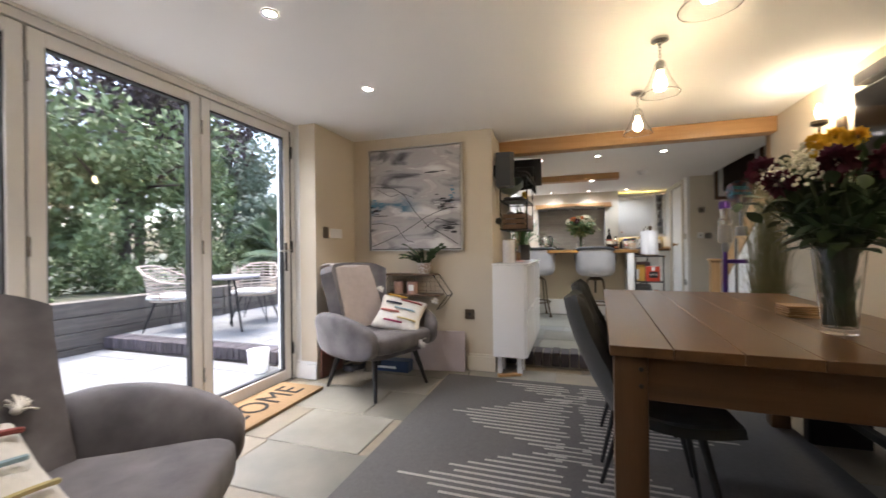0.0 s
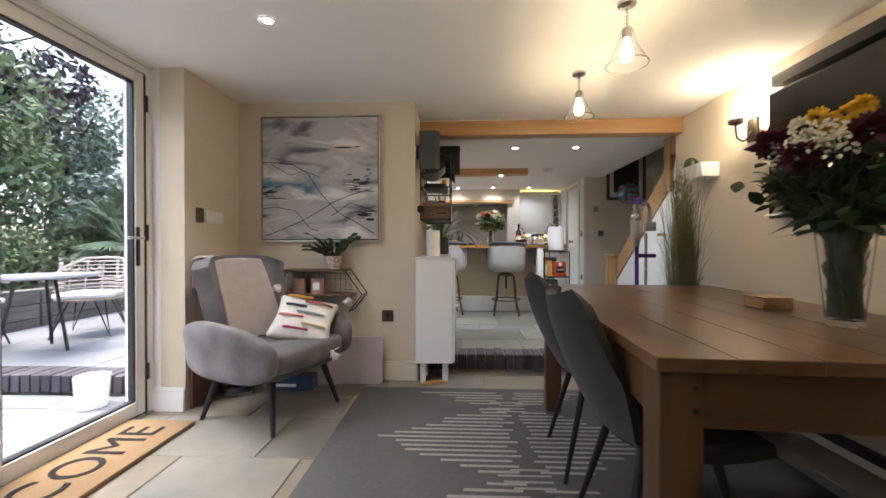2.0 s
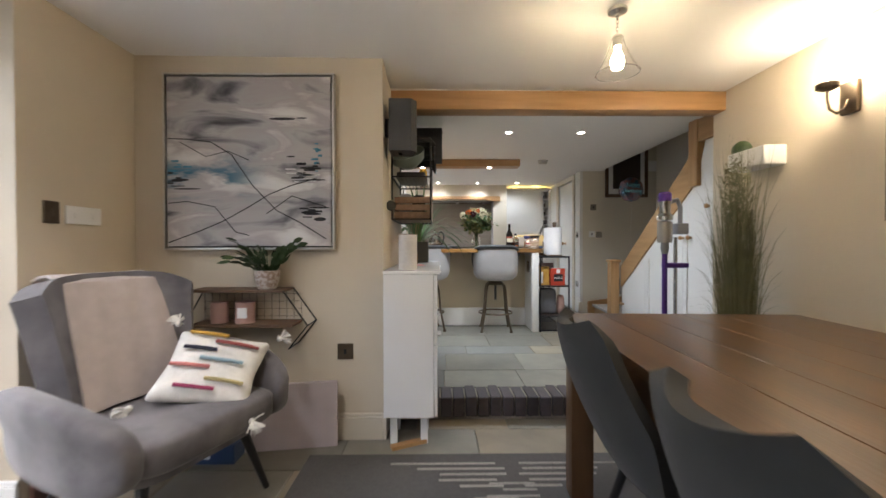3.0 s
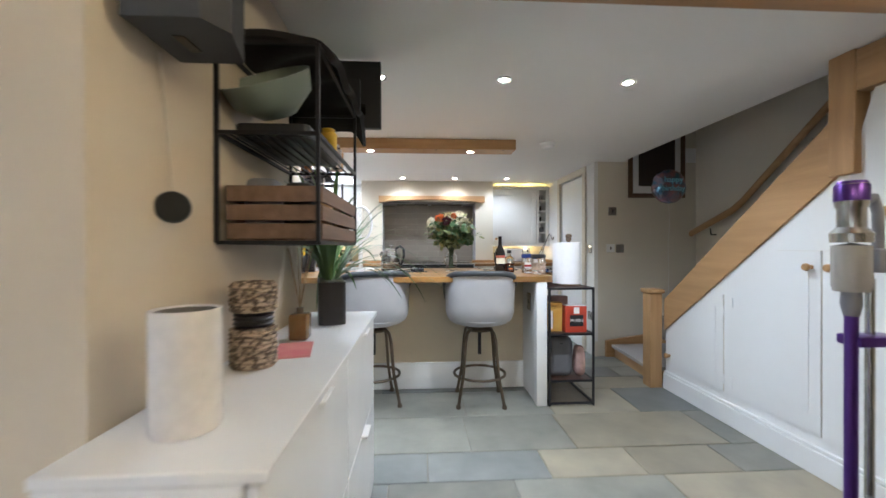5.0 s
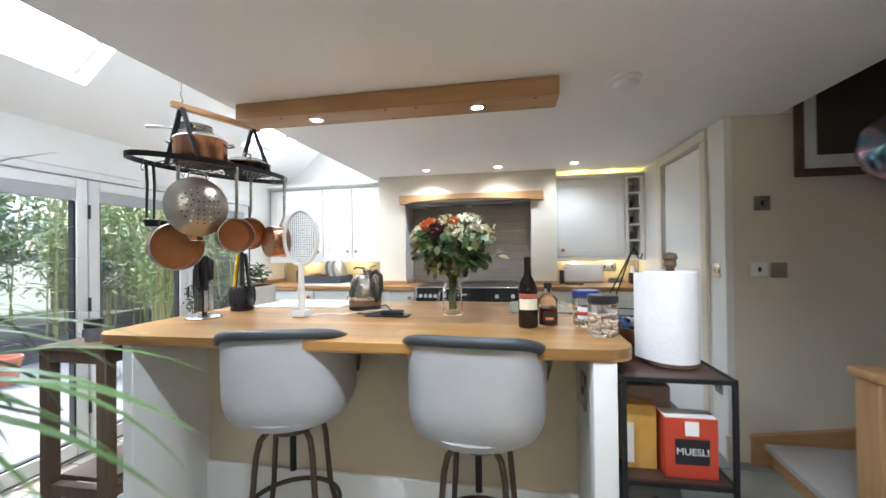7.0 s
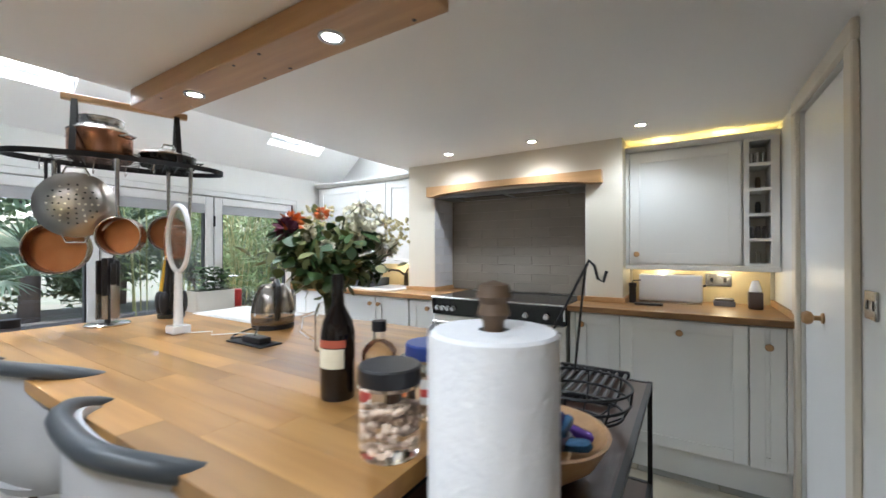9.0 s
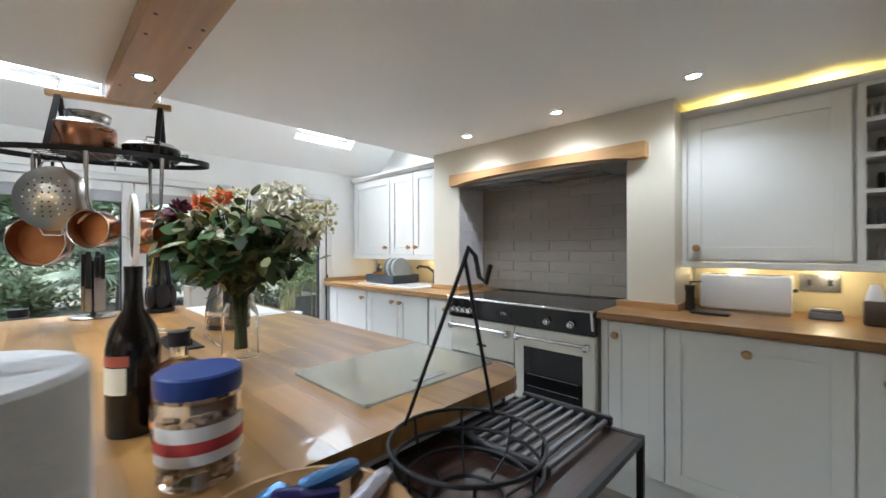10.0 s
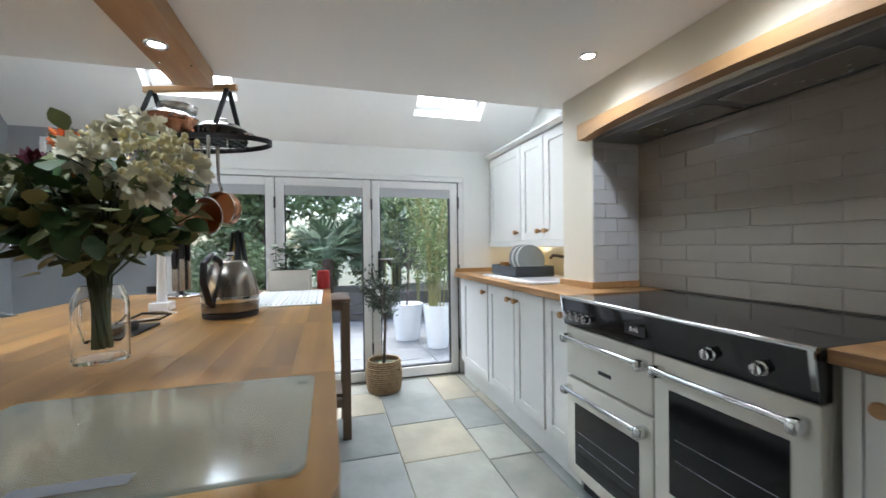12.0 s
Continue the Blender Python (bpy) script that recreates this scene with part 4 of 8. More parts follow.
# plant on the shelf
pl = thing("potted_plant", (-1.175, 4.09, 0.876), "dark green cactus plant in a patterned pot", "plant")
part("pot", LA([(0, 0), (0.045, 0), (0.062, 0.05), (0.065, 0.10), (0.058, 0.10), (0.055, 0.085), (0, 0.085)]), mat("patterned_pot", (0.50, 0.44, 0.40), 0.5, col2=(0.30, 0.22, 0.18), scale=60, contrast=0.1), pl)
bm = bmesh.new()
r3 = random.Random(4)
for i in range(46):
    a = r3.uniform(0, 6.28)
    d = Vector((math.cos(a), math.sin(a) * 0.7 - 0.1, r3.uniform(0.7, 2.6))).normalized()
    p = Vector((0.03 * math.cos(a), 0.03 * math.sin(a), 0.085))
    L_ = r3.uniform(0.045, 0.062)
    for s_ in range(r3.choice((3, 4, 5))):
        leaf_mesh(bm, p, d, L_ * 1.1, 0.030, 0.15, (r3.random(), r3.random(), 0.5), 3)
        p = p + d * L_
        d = (d + Vector((0, 0, -0.26))).normalized()
part("foliage", bm, M_LEAFD, pl)

# things under the armchair
solid("picture_canvas", B((0, -0.012, 0), (0.50, 0.012, 0.36), 0.003), mat("pale_canvas", (0.50, 0.44, 0.46), 0.8, scale=6), "pale canvas leaning behind the armchair", "canvas", at=(-1.30, 4.05, 0.001), rz=8)
b_ = thing("board_game", (-1.62, 3.93, 0), "dark blue game box lying on the floor", "box")
part("box", B((0, 0, 0), (0.34, 0.12, 0.10), 0.003), mat("navy_card", (0.02, 0.05, 0.13), 0.4, scale=8), b_)
part("print", B((0.03, -0.002, 0.03), (0.22, 0.001, 0.05)), M_WHITE, b_)
lp = thing("leaning_picture", (-1.955, 3.57, 0.002), "reddish brown picture board leaning at the wall", "picture")
part("board", B((0.0, 0.02, 0), (0.02, 0.36, 0.25), 0.003), mat("brown_board", (0.16, 0.11, 0.09), 0.6, col2=(0.22, 0.08, 0.06), scale=7), lp)
cb = bmesh.new()
for i in range(6):
    a0 = i * 1.1
    tube(cb, [(0.10 * math.cos(a0 + t * 0.5), 0.09 * math.sin(a0 + t * 0.5), 0.012 + 0.012 * i) for t in range(9)], 0.007, 6)
solid("cable_coil", cb, M_BLACKP, "tangle of black cables under the armchair", "cable", at=(-1.78, 3.86, 0.002))


# pendants
def pendant(x, y):
    p = thing("pendant_light", (x, y, CEIL), "clear glass bell pendant with a glowing bulb", "pendant light", group="dining pendants")
    part("canopy", LA([(0, 0), (0.042, 0), (0.040, -0.012), (0.012, -0.022), (0.010, -0.03), (0, -0.03)]), M_STEEL, p)
    rod = bmesh.new()
    for i in range(5):
        c = Vector((0, 0, -0.035 - i * 0.017))
        ax = (1, 0) if i % 2 else (0, 1)
        tube(rod, [c + Vector((0.006 * math.cos(t) * ax[0], 0.006 * math.cos(t) * ax[1], 0.011 * math.sin(t))) for t in (k * math.pi / 5 for k in range(10))], 0.002, 5, True)
    part("chain", rod, M_STEEL, p)
    part("lamp_holder", LA([(0, -0.115), (0.020, -0.115), (0.022, -0.13), (0.020, -0.165), (0, -0.165)]), M_STEEL, p)
    part("bulb", LA([(0, -0.165), (0.012, -0.168), (0.014, -0.185), (0.026, -0.21), (0.029, -0.235), (0.022, -0.258), (0, -0.268)]), M_BULB, p, "glowing warm bulb")
    g = part("shade", sheet(lambda u, v: ((0.024 + 0.066 * v ** 1.5) * math.cos(u * 2 * math.pi), (0.024 + 0.066 * v ** 1.5) * math.sin(u * 2 * math.pi), -0.125 - 0.155 * v), 28, 12, 0.002, True), M_GLASS, p, "clear bell-shaped glass shade")
    g.visible_shadow = False
    lk = part("rim", T([(0.0905 * math.cos(t), 0.0905 * math.sin(t), -0.280) for t in (k * math.pi / 14 for k in range(28))], 0.0025, 6, True), M_GLASS, p)
    lk.visible_shadow = False
    return p


for x, y in PENDANTS:
    pendant(x, y)


# wall lights
def sconce(y):
    s = thing("wall_light", (1.70, y, 1.80), "pewter wall light with one candle bulb, lit", "wall light", group="wall lights")
    part("backplate", B((-0.022, -0.04, -0.075), (0, 0.04, 0.075), 0.004, 2), M_BRONZE, s)
    part("arm", T([(-0.02, 0, -0.01), (-0.04, 0, -0.055), (-0.075, 0, -0.075), (-0.11, 0, -0.055), (-0.12, 0, -0.01), (-0.12, 0, 0.03)], 0.006), M_BRONZE, s)
    part("cup", LA([(0, 0.03), (0.02, 0.03), (0.042, 0.042), (0.044, 0.062), (0.040, 0.062), (0, 0.05)], c=(-0.12, 0, 0)), M_BRONZE, s)
    part("candle_tube", LA([(0.012, 0.05), (0.012, 0.085), (0, 0.085)], c=(-0.12, 0, 0)), M_WHITE, s)
    b = part("bulb", LA([(0, 0.085), (0.010, 0.088), (0.018, 0.115), (0.014, 0.145), (0, 0.175)], c=(-0.12, 0, 0)), M_BULB, s, "glowing candle bulb")
    b.visible_shadow = False
    return s


for y in (3.77, 1.35):
    sconce(y)

# television and sound bar
tv = thing("television", (1.70, 2.26, 1.21), "large black flat television on the wall, switched off", "television")
part("screen", B((-0.052, 0.012, 0.014), (-0.049, 1.318, 0.738)), M_GLOSSB, tv, "glossy black screen", smooth=False)
part("bezel", B((-0.048, 0, 0), (-0.014, 1.33, 0.75), 0.004, 2), M_BLACKP, tv)
part("wall_bracket", B((-0.014, 0.4, 0.2), (0, 0.95, 0.55)), M_BLACK, tv)
sbr = thing("sound_bar", (1.70, 2.40, 1.972), "long black sound bar above the television", "sound bar")
part("body", B((-0.09, 0, 0), (-0.004, 1.12, 0.065), 0.008, 2), M_BLACKP, sbr)
part("bracket", B((-0.004, 0.3, 0.01), (0, 0.8, 0.05)), M_BLACK, sbr)
solid("television_cable", T([(1.69, 3.28, 1.22), (1.685, 3.285, 1.10), (1.688, 3.27, 0.98), (1.684, 3.255, 0.86), (1.69, 3.26, 0.75), (1.69, 3.25, 0.5)], 0.004, 6), M_BRONZE, "thin brown cable hanging from the television", "cable")

# coasters
cs = thing("coaster_stack", (1.008, 2.745, TZ + 0.0012), "stack of five square wooden coasters", "coasters")
for i in range(5):
    c = part("coaster", B((-0.055, -0.055, i * 0.0095), (0.055, 0.055, i * 0.0095 + 0.008), 0.002), M_OAKY, cs)
    c.rotation_euler[2] = rnd.uniform(-0.07, 0.07)


# flowers
def bouquet(v, base_z, spread, height, heads, leaves, seed, leafm, leaf_size=0.05, stems=26, fill=0.022):
    g = random.Random(seed)
    st = bmesh.new()
    tips = []
    for i in range(stems):
        a, q = g.uniform(0, 6.28), g.uniform(0.1, 1.0) ** 0.6
        tip = Vector((spread * q * math.cos(a), spread * q * math.sin(a), base_z + height * (1.05 - 0.55 * q ** 2) * g.uniform(0.8, 1.0)))
        foot = Vector((0.85 * fill * q * math.cos(a + 1.2), 0.85 * fill * q * math.sin(a + 1.2), 0.026))
        neck = Vector((fill * q * math.cos(a), fill * q * math.sin(a), base_z * 0.95))
        tube(st, [foot, neck, neck.lerp(tip, 0.5) + Vector((0, 0, 0.02)), tip], 0.0022, 5)
        tips.append(tip)
    part("stem_bundle", st, M_STEM, v)
    lf = bmesh.new()
    for i in range(leaves):
        t = g.choice(tips)
        p = Vector((0, 0, base_z)).lerp(t, g.uniform(0.25, 1.0)) + Vector((g.gauss(0, 0.03), g.gauss(0, 0.03), g.gauss(0, 0.02)))
        out = Vector((p.x, p.y, g.uniform(-0.1, 0.25)))
        out = out.normalized() if out.length > 1e-3 else Vector((1, 0, 0))
        d = (out + Vector((g.gauss(0, 0.5), g.gauss(0, 0.5), g.gauss(0, 0.4)))).normalized()
        leaf_mesh(lf, p, d, leaf_size * g.uniform(0.7, 1.35), leaf_size * g.uniform(0.5, 0.75), 0.5, (g.gauss(0, 0.4), g.gauss(0, 0.4), 1), 4)
    part("foliage", lf, leafm, v)
    for (x, y, z, r, m_, nm) in heads:
        bm = bmesh.new()
        bloom(bm, (x, y, z), r, int(60 + r * 700), g.randint(0, 9999))
        part("flower_head", bm, m_, v, nm)


fv = thing("flower_vase", (0.962, 2.385, TZ + 0.0012), "glass vase of yellow, cream and burgundy flowers", "vase")
g = part("vase", sheet(lambda u, v: ((0.044 + 0.026 * v) * math.cos(2 * math.pi * u), (0.044 + 0.026 * v) * math.sin(2 * math.pi * u), 0.012 + 0.27 * v), 28, 8, 0.004, True), M_GLASS, fv, "tapered clear glass vase")
g.visible_shadow = False
g = part("vase_base", LA([(0, 0), (0.046, 0), (0.047, 0.02), (0, 0.022)], seg=28), M_GLASS, fv)
g.visible_shadow = False
hs = []
g2 = random.Random(12)
for i in range(5):
    hs.append((g2.uniform(-0.10, 0.16), g2.uniform(-0.12, 0.10), g2.uniform(0.60, 0.68), 0.030, M_PETY, "yellow chrysanthemum head"))
for i in range(8):
    hs.append((g2.uniform(-0.02, 0.20), g2.uniform(-0.16, 0.16), g2.uniform(0.56, 0.66), 0.032, M_PETW, "cream chrysanthemum head"))
for x, y, z in ((-0.05, -0.10, 0.53), (0.05, -0.14, 0.54), (-0.18, -0.06, 0.50), (-0.20, 0.02, 0.56), (-0.08, -0.16, 0.55)):
    hs.append((x, y, z, 0.048, M_PETR, "burgundy rose head"))
bouquet(fv, 0.28, 0.22, 0.36, hs, 460, 5, M_LEAFD, 0.06, 130, 0.05)
low = bmesh.new()
for i in range(26):
    a = i * 2.4
    leaf_mesh(low, (0.05 * math.cos(a), 0.05 * math.sin(a), 0.27 + 0.004 * i), (math.cos(a), math.sin(a), 0.45 - 0.02 * i), g2.uniform(0.10, 0.15), 0.055, 0.8, (0, 0, 1), 5)
for i in range(40):
    a, q = g2.uniform(0, 6.28), g2.uniform(0.01, 0.04)
    leaf_mesh(low, (q * math.cos(a), q * math.sin(a), g2.uniform(0.05, 0.22)), (0.3 * math.cos(a), 0.3 * math.sin(a), 1), 0.06, 0.025, 0.2, (math.cos(a), math.sin(a), 0.2), 4)
part("lower_leaf_layer", low, M_LEAFD, fv, "broad dark leaves at the vase's rim")
sm = bmesh.new()
for i in range(420):
    a, q = g2.uniform(0, 6.28), g2.uniform(0, 1) ** 0.5
    bmesh.ops.create_icosphere(sm, subdivisions=1, radius=g2.uniform(0.004, 0.007), matrix=Matrix.Translation((-0.10 + 0.12 * q * math.cos(a), -0.02 + 0.14 * q * math.sin(a), 0.60 - 0.08 * q + g2.uniform(-0.04, 0.04))))
part("small_white_flowers", sm, M_PETW, fv, "spray of tiny white flowers", smooth=False)

# tall grass in a pot
M_GRASS = mat("olive_grass", (0.20, 0.19, 0.10), 0.6, col2=(0.085, 0.09, 0.04), scale=7)
gp = thing("grass_plant", (1.46, 4.16, 0.0), "tall artificial grass in a pot by the wall", "plant")
part("pot", LA([(0, 0), (0.11, 0), (0.14, 0.26), (0.13, 0.26), (0.12, 0.22), (0, 0.22)]), M_BLACKP, gp)
bm = bmesh.new()
g3 = random.Random(9)
for i in range(900):
    a, q = g3.uniform(0, 6.28), g3.uniform(0, 1) ** 0.7
    c_, s_ = math.cos(a), math.sin(a)
    L_ = g3.uniform(0.5, 1.15) if i % 3 else g3.uniform(1.1, 1.56)
    out, bend, w_ = g3.uniform(0, 0.07) * q, g3.choice((0.0, 0.02, 0.05, 0.10, 0.17)), g3.uniform(0.003, 0.006)
    tw = g3.uniform(0, 6.28)
    prev = None
    for k in range(9):
        t = k / 8
        r_ = 0.07 * q + out * t + bend * t ** 4
        p = Vector((r_ * c_, r_ * s_, 0.2 + L_ * t - 1.3 * bend * t ** 6))
        sd_ = Vector((math.cos(tw), math.sin(tw), 0)) * w_ * (1.0 - 0.85 * t ** 2) * 0.5
        row_ = (bm.verts.new(p - sd_), bm.verts.new(p + sd_))
        if prev:
            bm.faces.new((prev[0], prev[1], row_[1], row_[0]))
        prev = row_
for i in range(60):
    a, q = g3.uniform(0, 6.28), g3.uniform(0.2, 1)
    p = Vector((0.09 * q * math.cos(a), 0.09 * q * math.sin(a), g3.uniform(1.0, 1.5)))
    for k in range(10):
        leaf_mesh(bm, p + Vector((0, 0, 0.012 * k)), (g3.gauss(0, 0.6), g3.gauss(0, 0.6), 1), g3.uniform(0.03, 0.07), 0.004, 0.6, (0.3, 0.5, 0.1), 3)
part("grass_tuft", bm, M_GRASS, gp, "long thin arching blades")
ps = thing("wall_planter", (1.70, 4.25, 1.56), "small white wall planter behind the grass", "planter")
part("box", B((-0.13, -0.14, 0), (0, 0.14, 0.11), 0.006), M_WHITE, ps)
part("foliage", S((-0.07, 0.10, 0.13), (0.05, 0.06, 0.06), 1, 1, 12, 8), M_LEAFD, ps)

# stick vacuum on its stand
vc = thing("stick_vacuum", (1.38, 4.74, K), "purple and grey stick vacuum on a floor stand", "vacuum cleaner")
M_PURP = mat("purple_anodised", (0.10, 0.04, 0.24), 0.3, metal=0.7, scale=10)
M_GREYP = mat("grey_plastic", (0.20, 0.20, 0.22), 0.4, scale=10)
part("base", S((0.02, 0, 0.012), (0.13, 0.11, 0.014), 0.4, 0.5), M_GREYP, vc)
part("wand", T([(0, 0, 0.09), (0, 0, 0.92)], 0.018, 14), M_PURP, vc, "purple metal wand")
part("floor_head", S((-0.02, 0, 0.06), (0.05, 0.12, 0.035), 0.5, 0.5), M_GREYP, vc)
part("stand_pole", T([(0.09, 0.02, 0.02), (0.09, 0.02, 1.02)], 0.013, 12), M_STEEL, vc)
part("neck", LA([(0.020, 0.90), (0.028, 0.94), (0.024, 1.0), (0, 1.0)]), M_GREYP, vc)
bn_ = part("dust_bin", LA([(0, 0.98), (0.045, 0.98), (0.05, 1.0), (0.05, 1.13), (0, 1.14)]), mat("smoked_clear_plastic", (0.35, 0.33, 0.31), 0.1, scale=10), vc, "smoky transparent dust bin")
part("cyclone", LA([(0, 1.14), (0.052, 1.14), (0.054, 1.17), (0.036, 1.19), (0.036, 1.25), (0.042, 1.26), (0.042, 1.33), (0, 1.335)]), M_STEEL, vc)
part("filter_cap", LA([(0, 1.275), (0.044, 1.275), (0.044, 1.325), (0.036, 1.34), (0, 1.34)]), M_PURP, vc)
part("grip", T([(0.03, 0.0, 1.27), (0.10, 0.02, 1.29), (0.13, 0.03, 1.24), (0.13, 0.03, 1.12)], 0.016, 10), M_GREYP, vc)
part("battery", B((0.09, -0.01, 1.04), (0.17, 0.06, 1.12), 0.008, 2), M_GREYP, vc)
part("tool_holder", B((0.0, -0.03, 0.80), (0.16, 0.05, 0.835), 0.008, 2), M_PURP, vc)

# ---- kitchen units ----
def shaker(parent, x0, x1, z0, z1, y, knob=None, name="door", material=None):
    """A framed door with a recessed panel; its face looks along -y."""
    m_ = material or M_UNIT
    w = 0.062
    a, b, lo, hi = x0 + 0.002, x1 - 0.002, z0 + 0.002, z1 - 0.002
    ob = part(name, B((a + w - 0.004, y + 0.008, lo + w - 0.004), (b - w + 0.004, y + 0.016, hi - w + 0.004)), m_, parent)
    for xa in (a, b - w):
        part("stile", B((xa, y, lo), (xa + w, y + 0.020, hi), 0.0012), m_, ob)
    for za in (lo, hi - w):
        part("rail", B((a + w, y + 0.0004, za), (b - w, y + 0.0196, za + w), 0.0008), m_, ob)
    if knob:
        turned_knob(ob, Matrix.Translation((knob[0], y, knob[1])) @ pose(0, 0, 0, 90, 0, 0))
    return ob


YB = 8.49
for i, (x0, x1, doors) in enumerate(((0.665, 0.955, [(0.70, 0.955, (0.74, 0.955))]), (0.955, 1.565, [(0.957, 1.563, (1.26, 0.955))]), (1.565, 1.745, [(1.567, 1.715, (1.645, 0.925))]))):
    u = thing("base_cabinet", (0, 0, 0), "pale painted base cabinet with framed door and oak knob", "cabinet", group="base cabinets")
    part("carcass", B((x0, YB + 0.021, 0.295), (x1, 9.11, 1.028)), M_UNIT, u, smooth=False)
    for a, b, kn in doors:
        shaker(u, a, b, 0.30, 1.022, YB, kn)
    if i == 0:
        part("filler", B((0.665, YB, 0.30), (0.698, YB + 0.02, 1.022)), M_UNIT, u)
    if i == 2:
        part("filler", B((1.717, YB, 0.30), (1.745, YB + 0.02, 1.022)), M_UNIT, u)
for x0, x1, doors in ((-2.05, -1.39, [(-1.95, -1.40, (-1.44, 0.96))]), (-1.39, -0.615, [(-1.385, -0.975, (-1.02, 0.96)), (-0.970, -0.62, (-0.925, 0.96))]), (-0.615, -0.36, [(-0.605, -0.375, (-0.42, 0.96))])):
    u = thing("base_cabinet", (0, 0, 0), "pale painted base cabinet with framed doors and oak knobs", "cabinet", group="base cabinets")
    part("carcass", B((x0, YB + 0.021, 0.295), (x1, 9.11, 1.028)), M_UNIT, u, smooth=False)
    for a, b, kn in doors:
        shaker(u, a, b, 0.30, 1.022, YB, kn)
solid("plinth_1", B((0.665, 8.535, K), (1.745, 8.555, 0.294)), M_UNIT, "pale painted plinth under the cabinets", "plinth", kind="structure")
solid("plinth_2", B((-2.05, 8.535, K), (-0.36, 8.555, 0.294)), M_UNIT, "pale painted plinth under the cabinets", "plinth", kind="structure")

# worktops with staves
M_STAVE = bpy.data.materials.new("oak_staves")
M_STAVE.use_nodes = True
N, L = M_STAVE.node_tree.nodes, M_STAVE.node_tree.links
tc, mpn = N.new("ShaderNodeTexCoord"), N.new("ShaderNodeMapping")
L.new(tc.outputs["Object"], mpn.inputs[0])
bt = N.new("ShaderNodeTexBrick")
bt.inputs["Color1"].default_value, bt.inputs["Color2"].default_value = (0.38, 0.215, 0.082, 1), (0.22, 0.112, 0.040, 1)
bt.inputs["Mortar"].default_value = (0.24, 0.115, 0.042, 1)
bt.inputs["Scale"].default_value, bt.inputs["Mortar Size"].default_value = 1.0, 0.0006
bt.inputs["Brick Width"].default_value, bt.inputs["Row Height"].default_value = 0.62, 0.085
bt.offset, bt.offset_frequency = 0.37, 2
L.new(mpn.outputs[0], bt.inputs["Vector"])
mg = N.new("ShaderNodeMapping")
mg.inputs["Scale"].default_value = (2.0, 26, 26)
L.new(tc.outputs["Object"], mg.inputs[0])
ng = N.new("ShaderNodeTexNoise")
ng.inputs["Scale"].default_value, ng.inputs["Detail"].default_value = 1.6, 8
L.new(mg.outputs[0], ng.inputs["Vector"])
rg_ = N.new("ShaderNodeValToRGB")
rg_.color_ramp.elements[0].position, rg_.color_ramp.elements[0].color = 0.35, (0.62, 0.56, 0.50, 1)
rg_.color_ramp.elements[1].position, rg_.color_ramp.elements[1].color = 0.62, (1.08, 1.05, 1.0, 1)
L.new(ng.outputs[0], rg_.inputs[0])
mm = N.new("ShaderNodeMix")
mm.data_type, mm.blend_type = "RGBA", "MULTIPLY"
mm.inputs[0].default_value = 1.0
L.new(bt.outputs[0], mm.inputs[6])
L.new(rg_.outputs[0], mm.inputs[7])
L.new(mm.outputs[2], N["Principled BSDF"].inputs["Base Color"])
mrr = N.new("ShaderNodeMapRange")
mrr.inputs[3].default_value, mrr.inputs[4].default_value = 0.26, 0.46
L.new(ng.outputs[0], mrr.inputs[0])
L.new(mrr.outputs[0], N["Principled BSDF"].inputs["Roughness"])


def round_rect(x0, x1, y0, y1, r, n=7):
    pts = []
    for cx, cy, a in ((x1 - r, y1 - r, 0), (x0 + r, y1 - r, 90), (x0 + r, y0 + r, 180), (x1 - r, y0 + r, 270)):
        for k in range(n + 1):
            t = radians(a + 90 * k / n)
            pts.append((cx + r * math.cos(t), cy + r * math.sin(t)))
    return pts


def slab(x0, x1, y0, y1, z0, z1, r, bev=0.004):
    bm = prism(bmesh.new(), round_rect(x0, x1, y0, y1, r), "z", z0, z1)
    es = [e for e in bm.edges if abs(e.verts[0].co.z - e.verts[1].co.z) < 1e-6]
    bmesh.ops.bevel(bm, geom=es, offset=bev, segments=2, affect="EDGES")
    return bm


bm = B((0.655, 8.455, 1.030), (1.755, 9.11, WT), 0.003)
wt = thing("worktop", (0, 0, 0), "oak stave worktop under the wall cabinet", "worktop")
part("top", bm, M_STAVE, wt)
for lo, hi in (((0.655, CY - 0.018, WT), (CB1 + 0.018, CY, WT + 0.035)), ((CB1, CY, WT), (CB1 + 0.018, 9.11, WT + 0.035)), ((1.737, 8.47, WT), (1.755, 9.11, WT + 0.035))):
    part("upstand", B(lo, hi, 0.002), M_OAK, wt)
wt2 = thing("worktop", (0, 0, 0), "oak stave worktop with the inset sink", "worktop")
part("top", B((-2.07, 8.455, 1.030), (-0.358, 9.11, WT), 0.003), M_STAVE, wt2)
for lo, hi in (((CB0 - 0.018, CY - 0.018, WT), (NI0 + 0.018, CY, WT + 0.035)), ((NI0, CY, WT), (NI0 + 0.018, 9.03, WT + 0.035)), ((CB0 - 0.018, CY, WT), (CB0, 9.11, WT + 0.035)), ((-2.09, 8.47, WT - 0.03), (-2.072, 9.11, WT + 0.035))):
    part("upstand", B(lo, hi, 0.002), M_OAK, wt2)

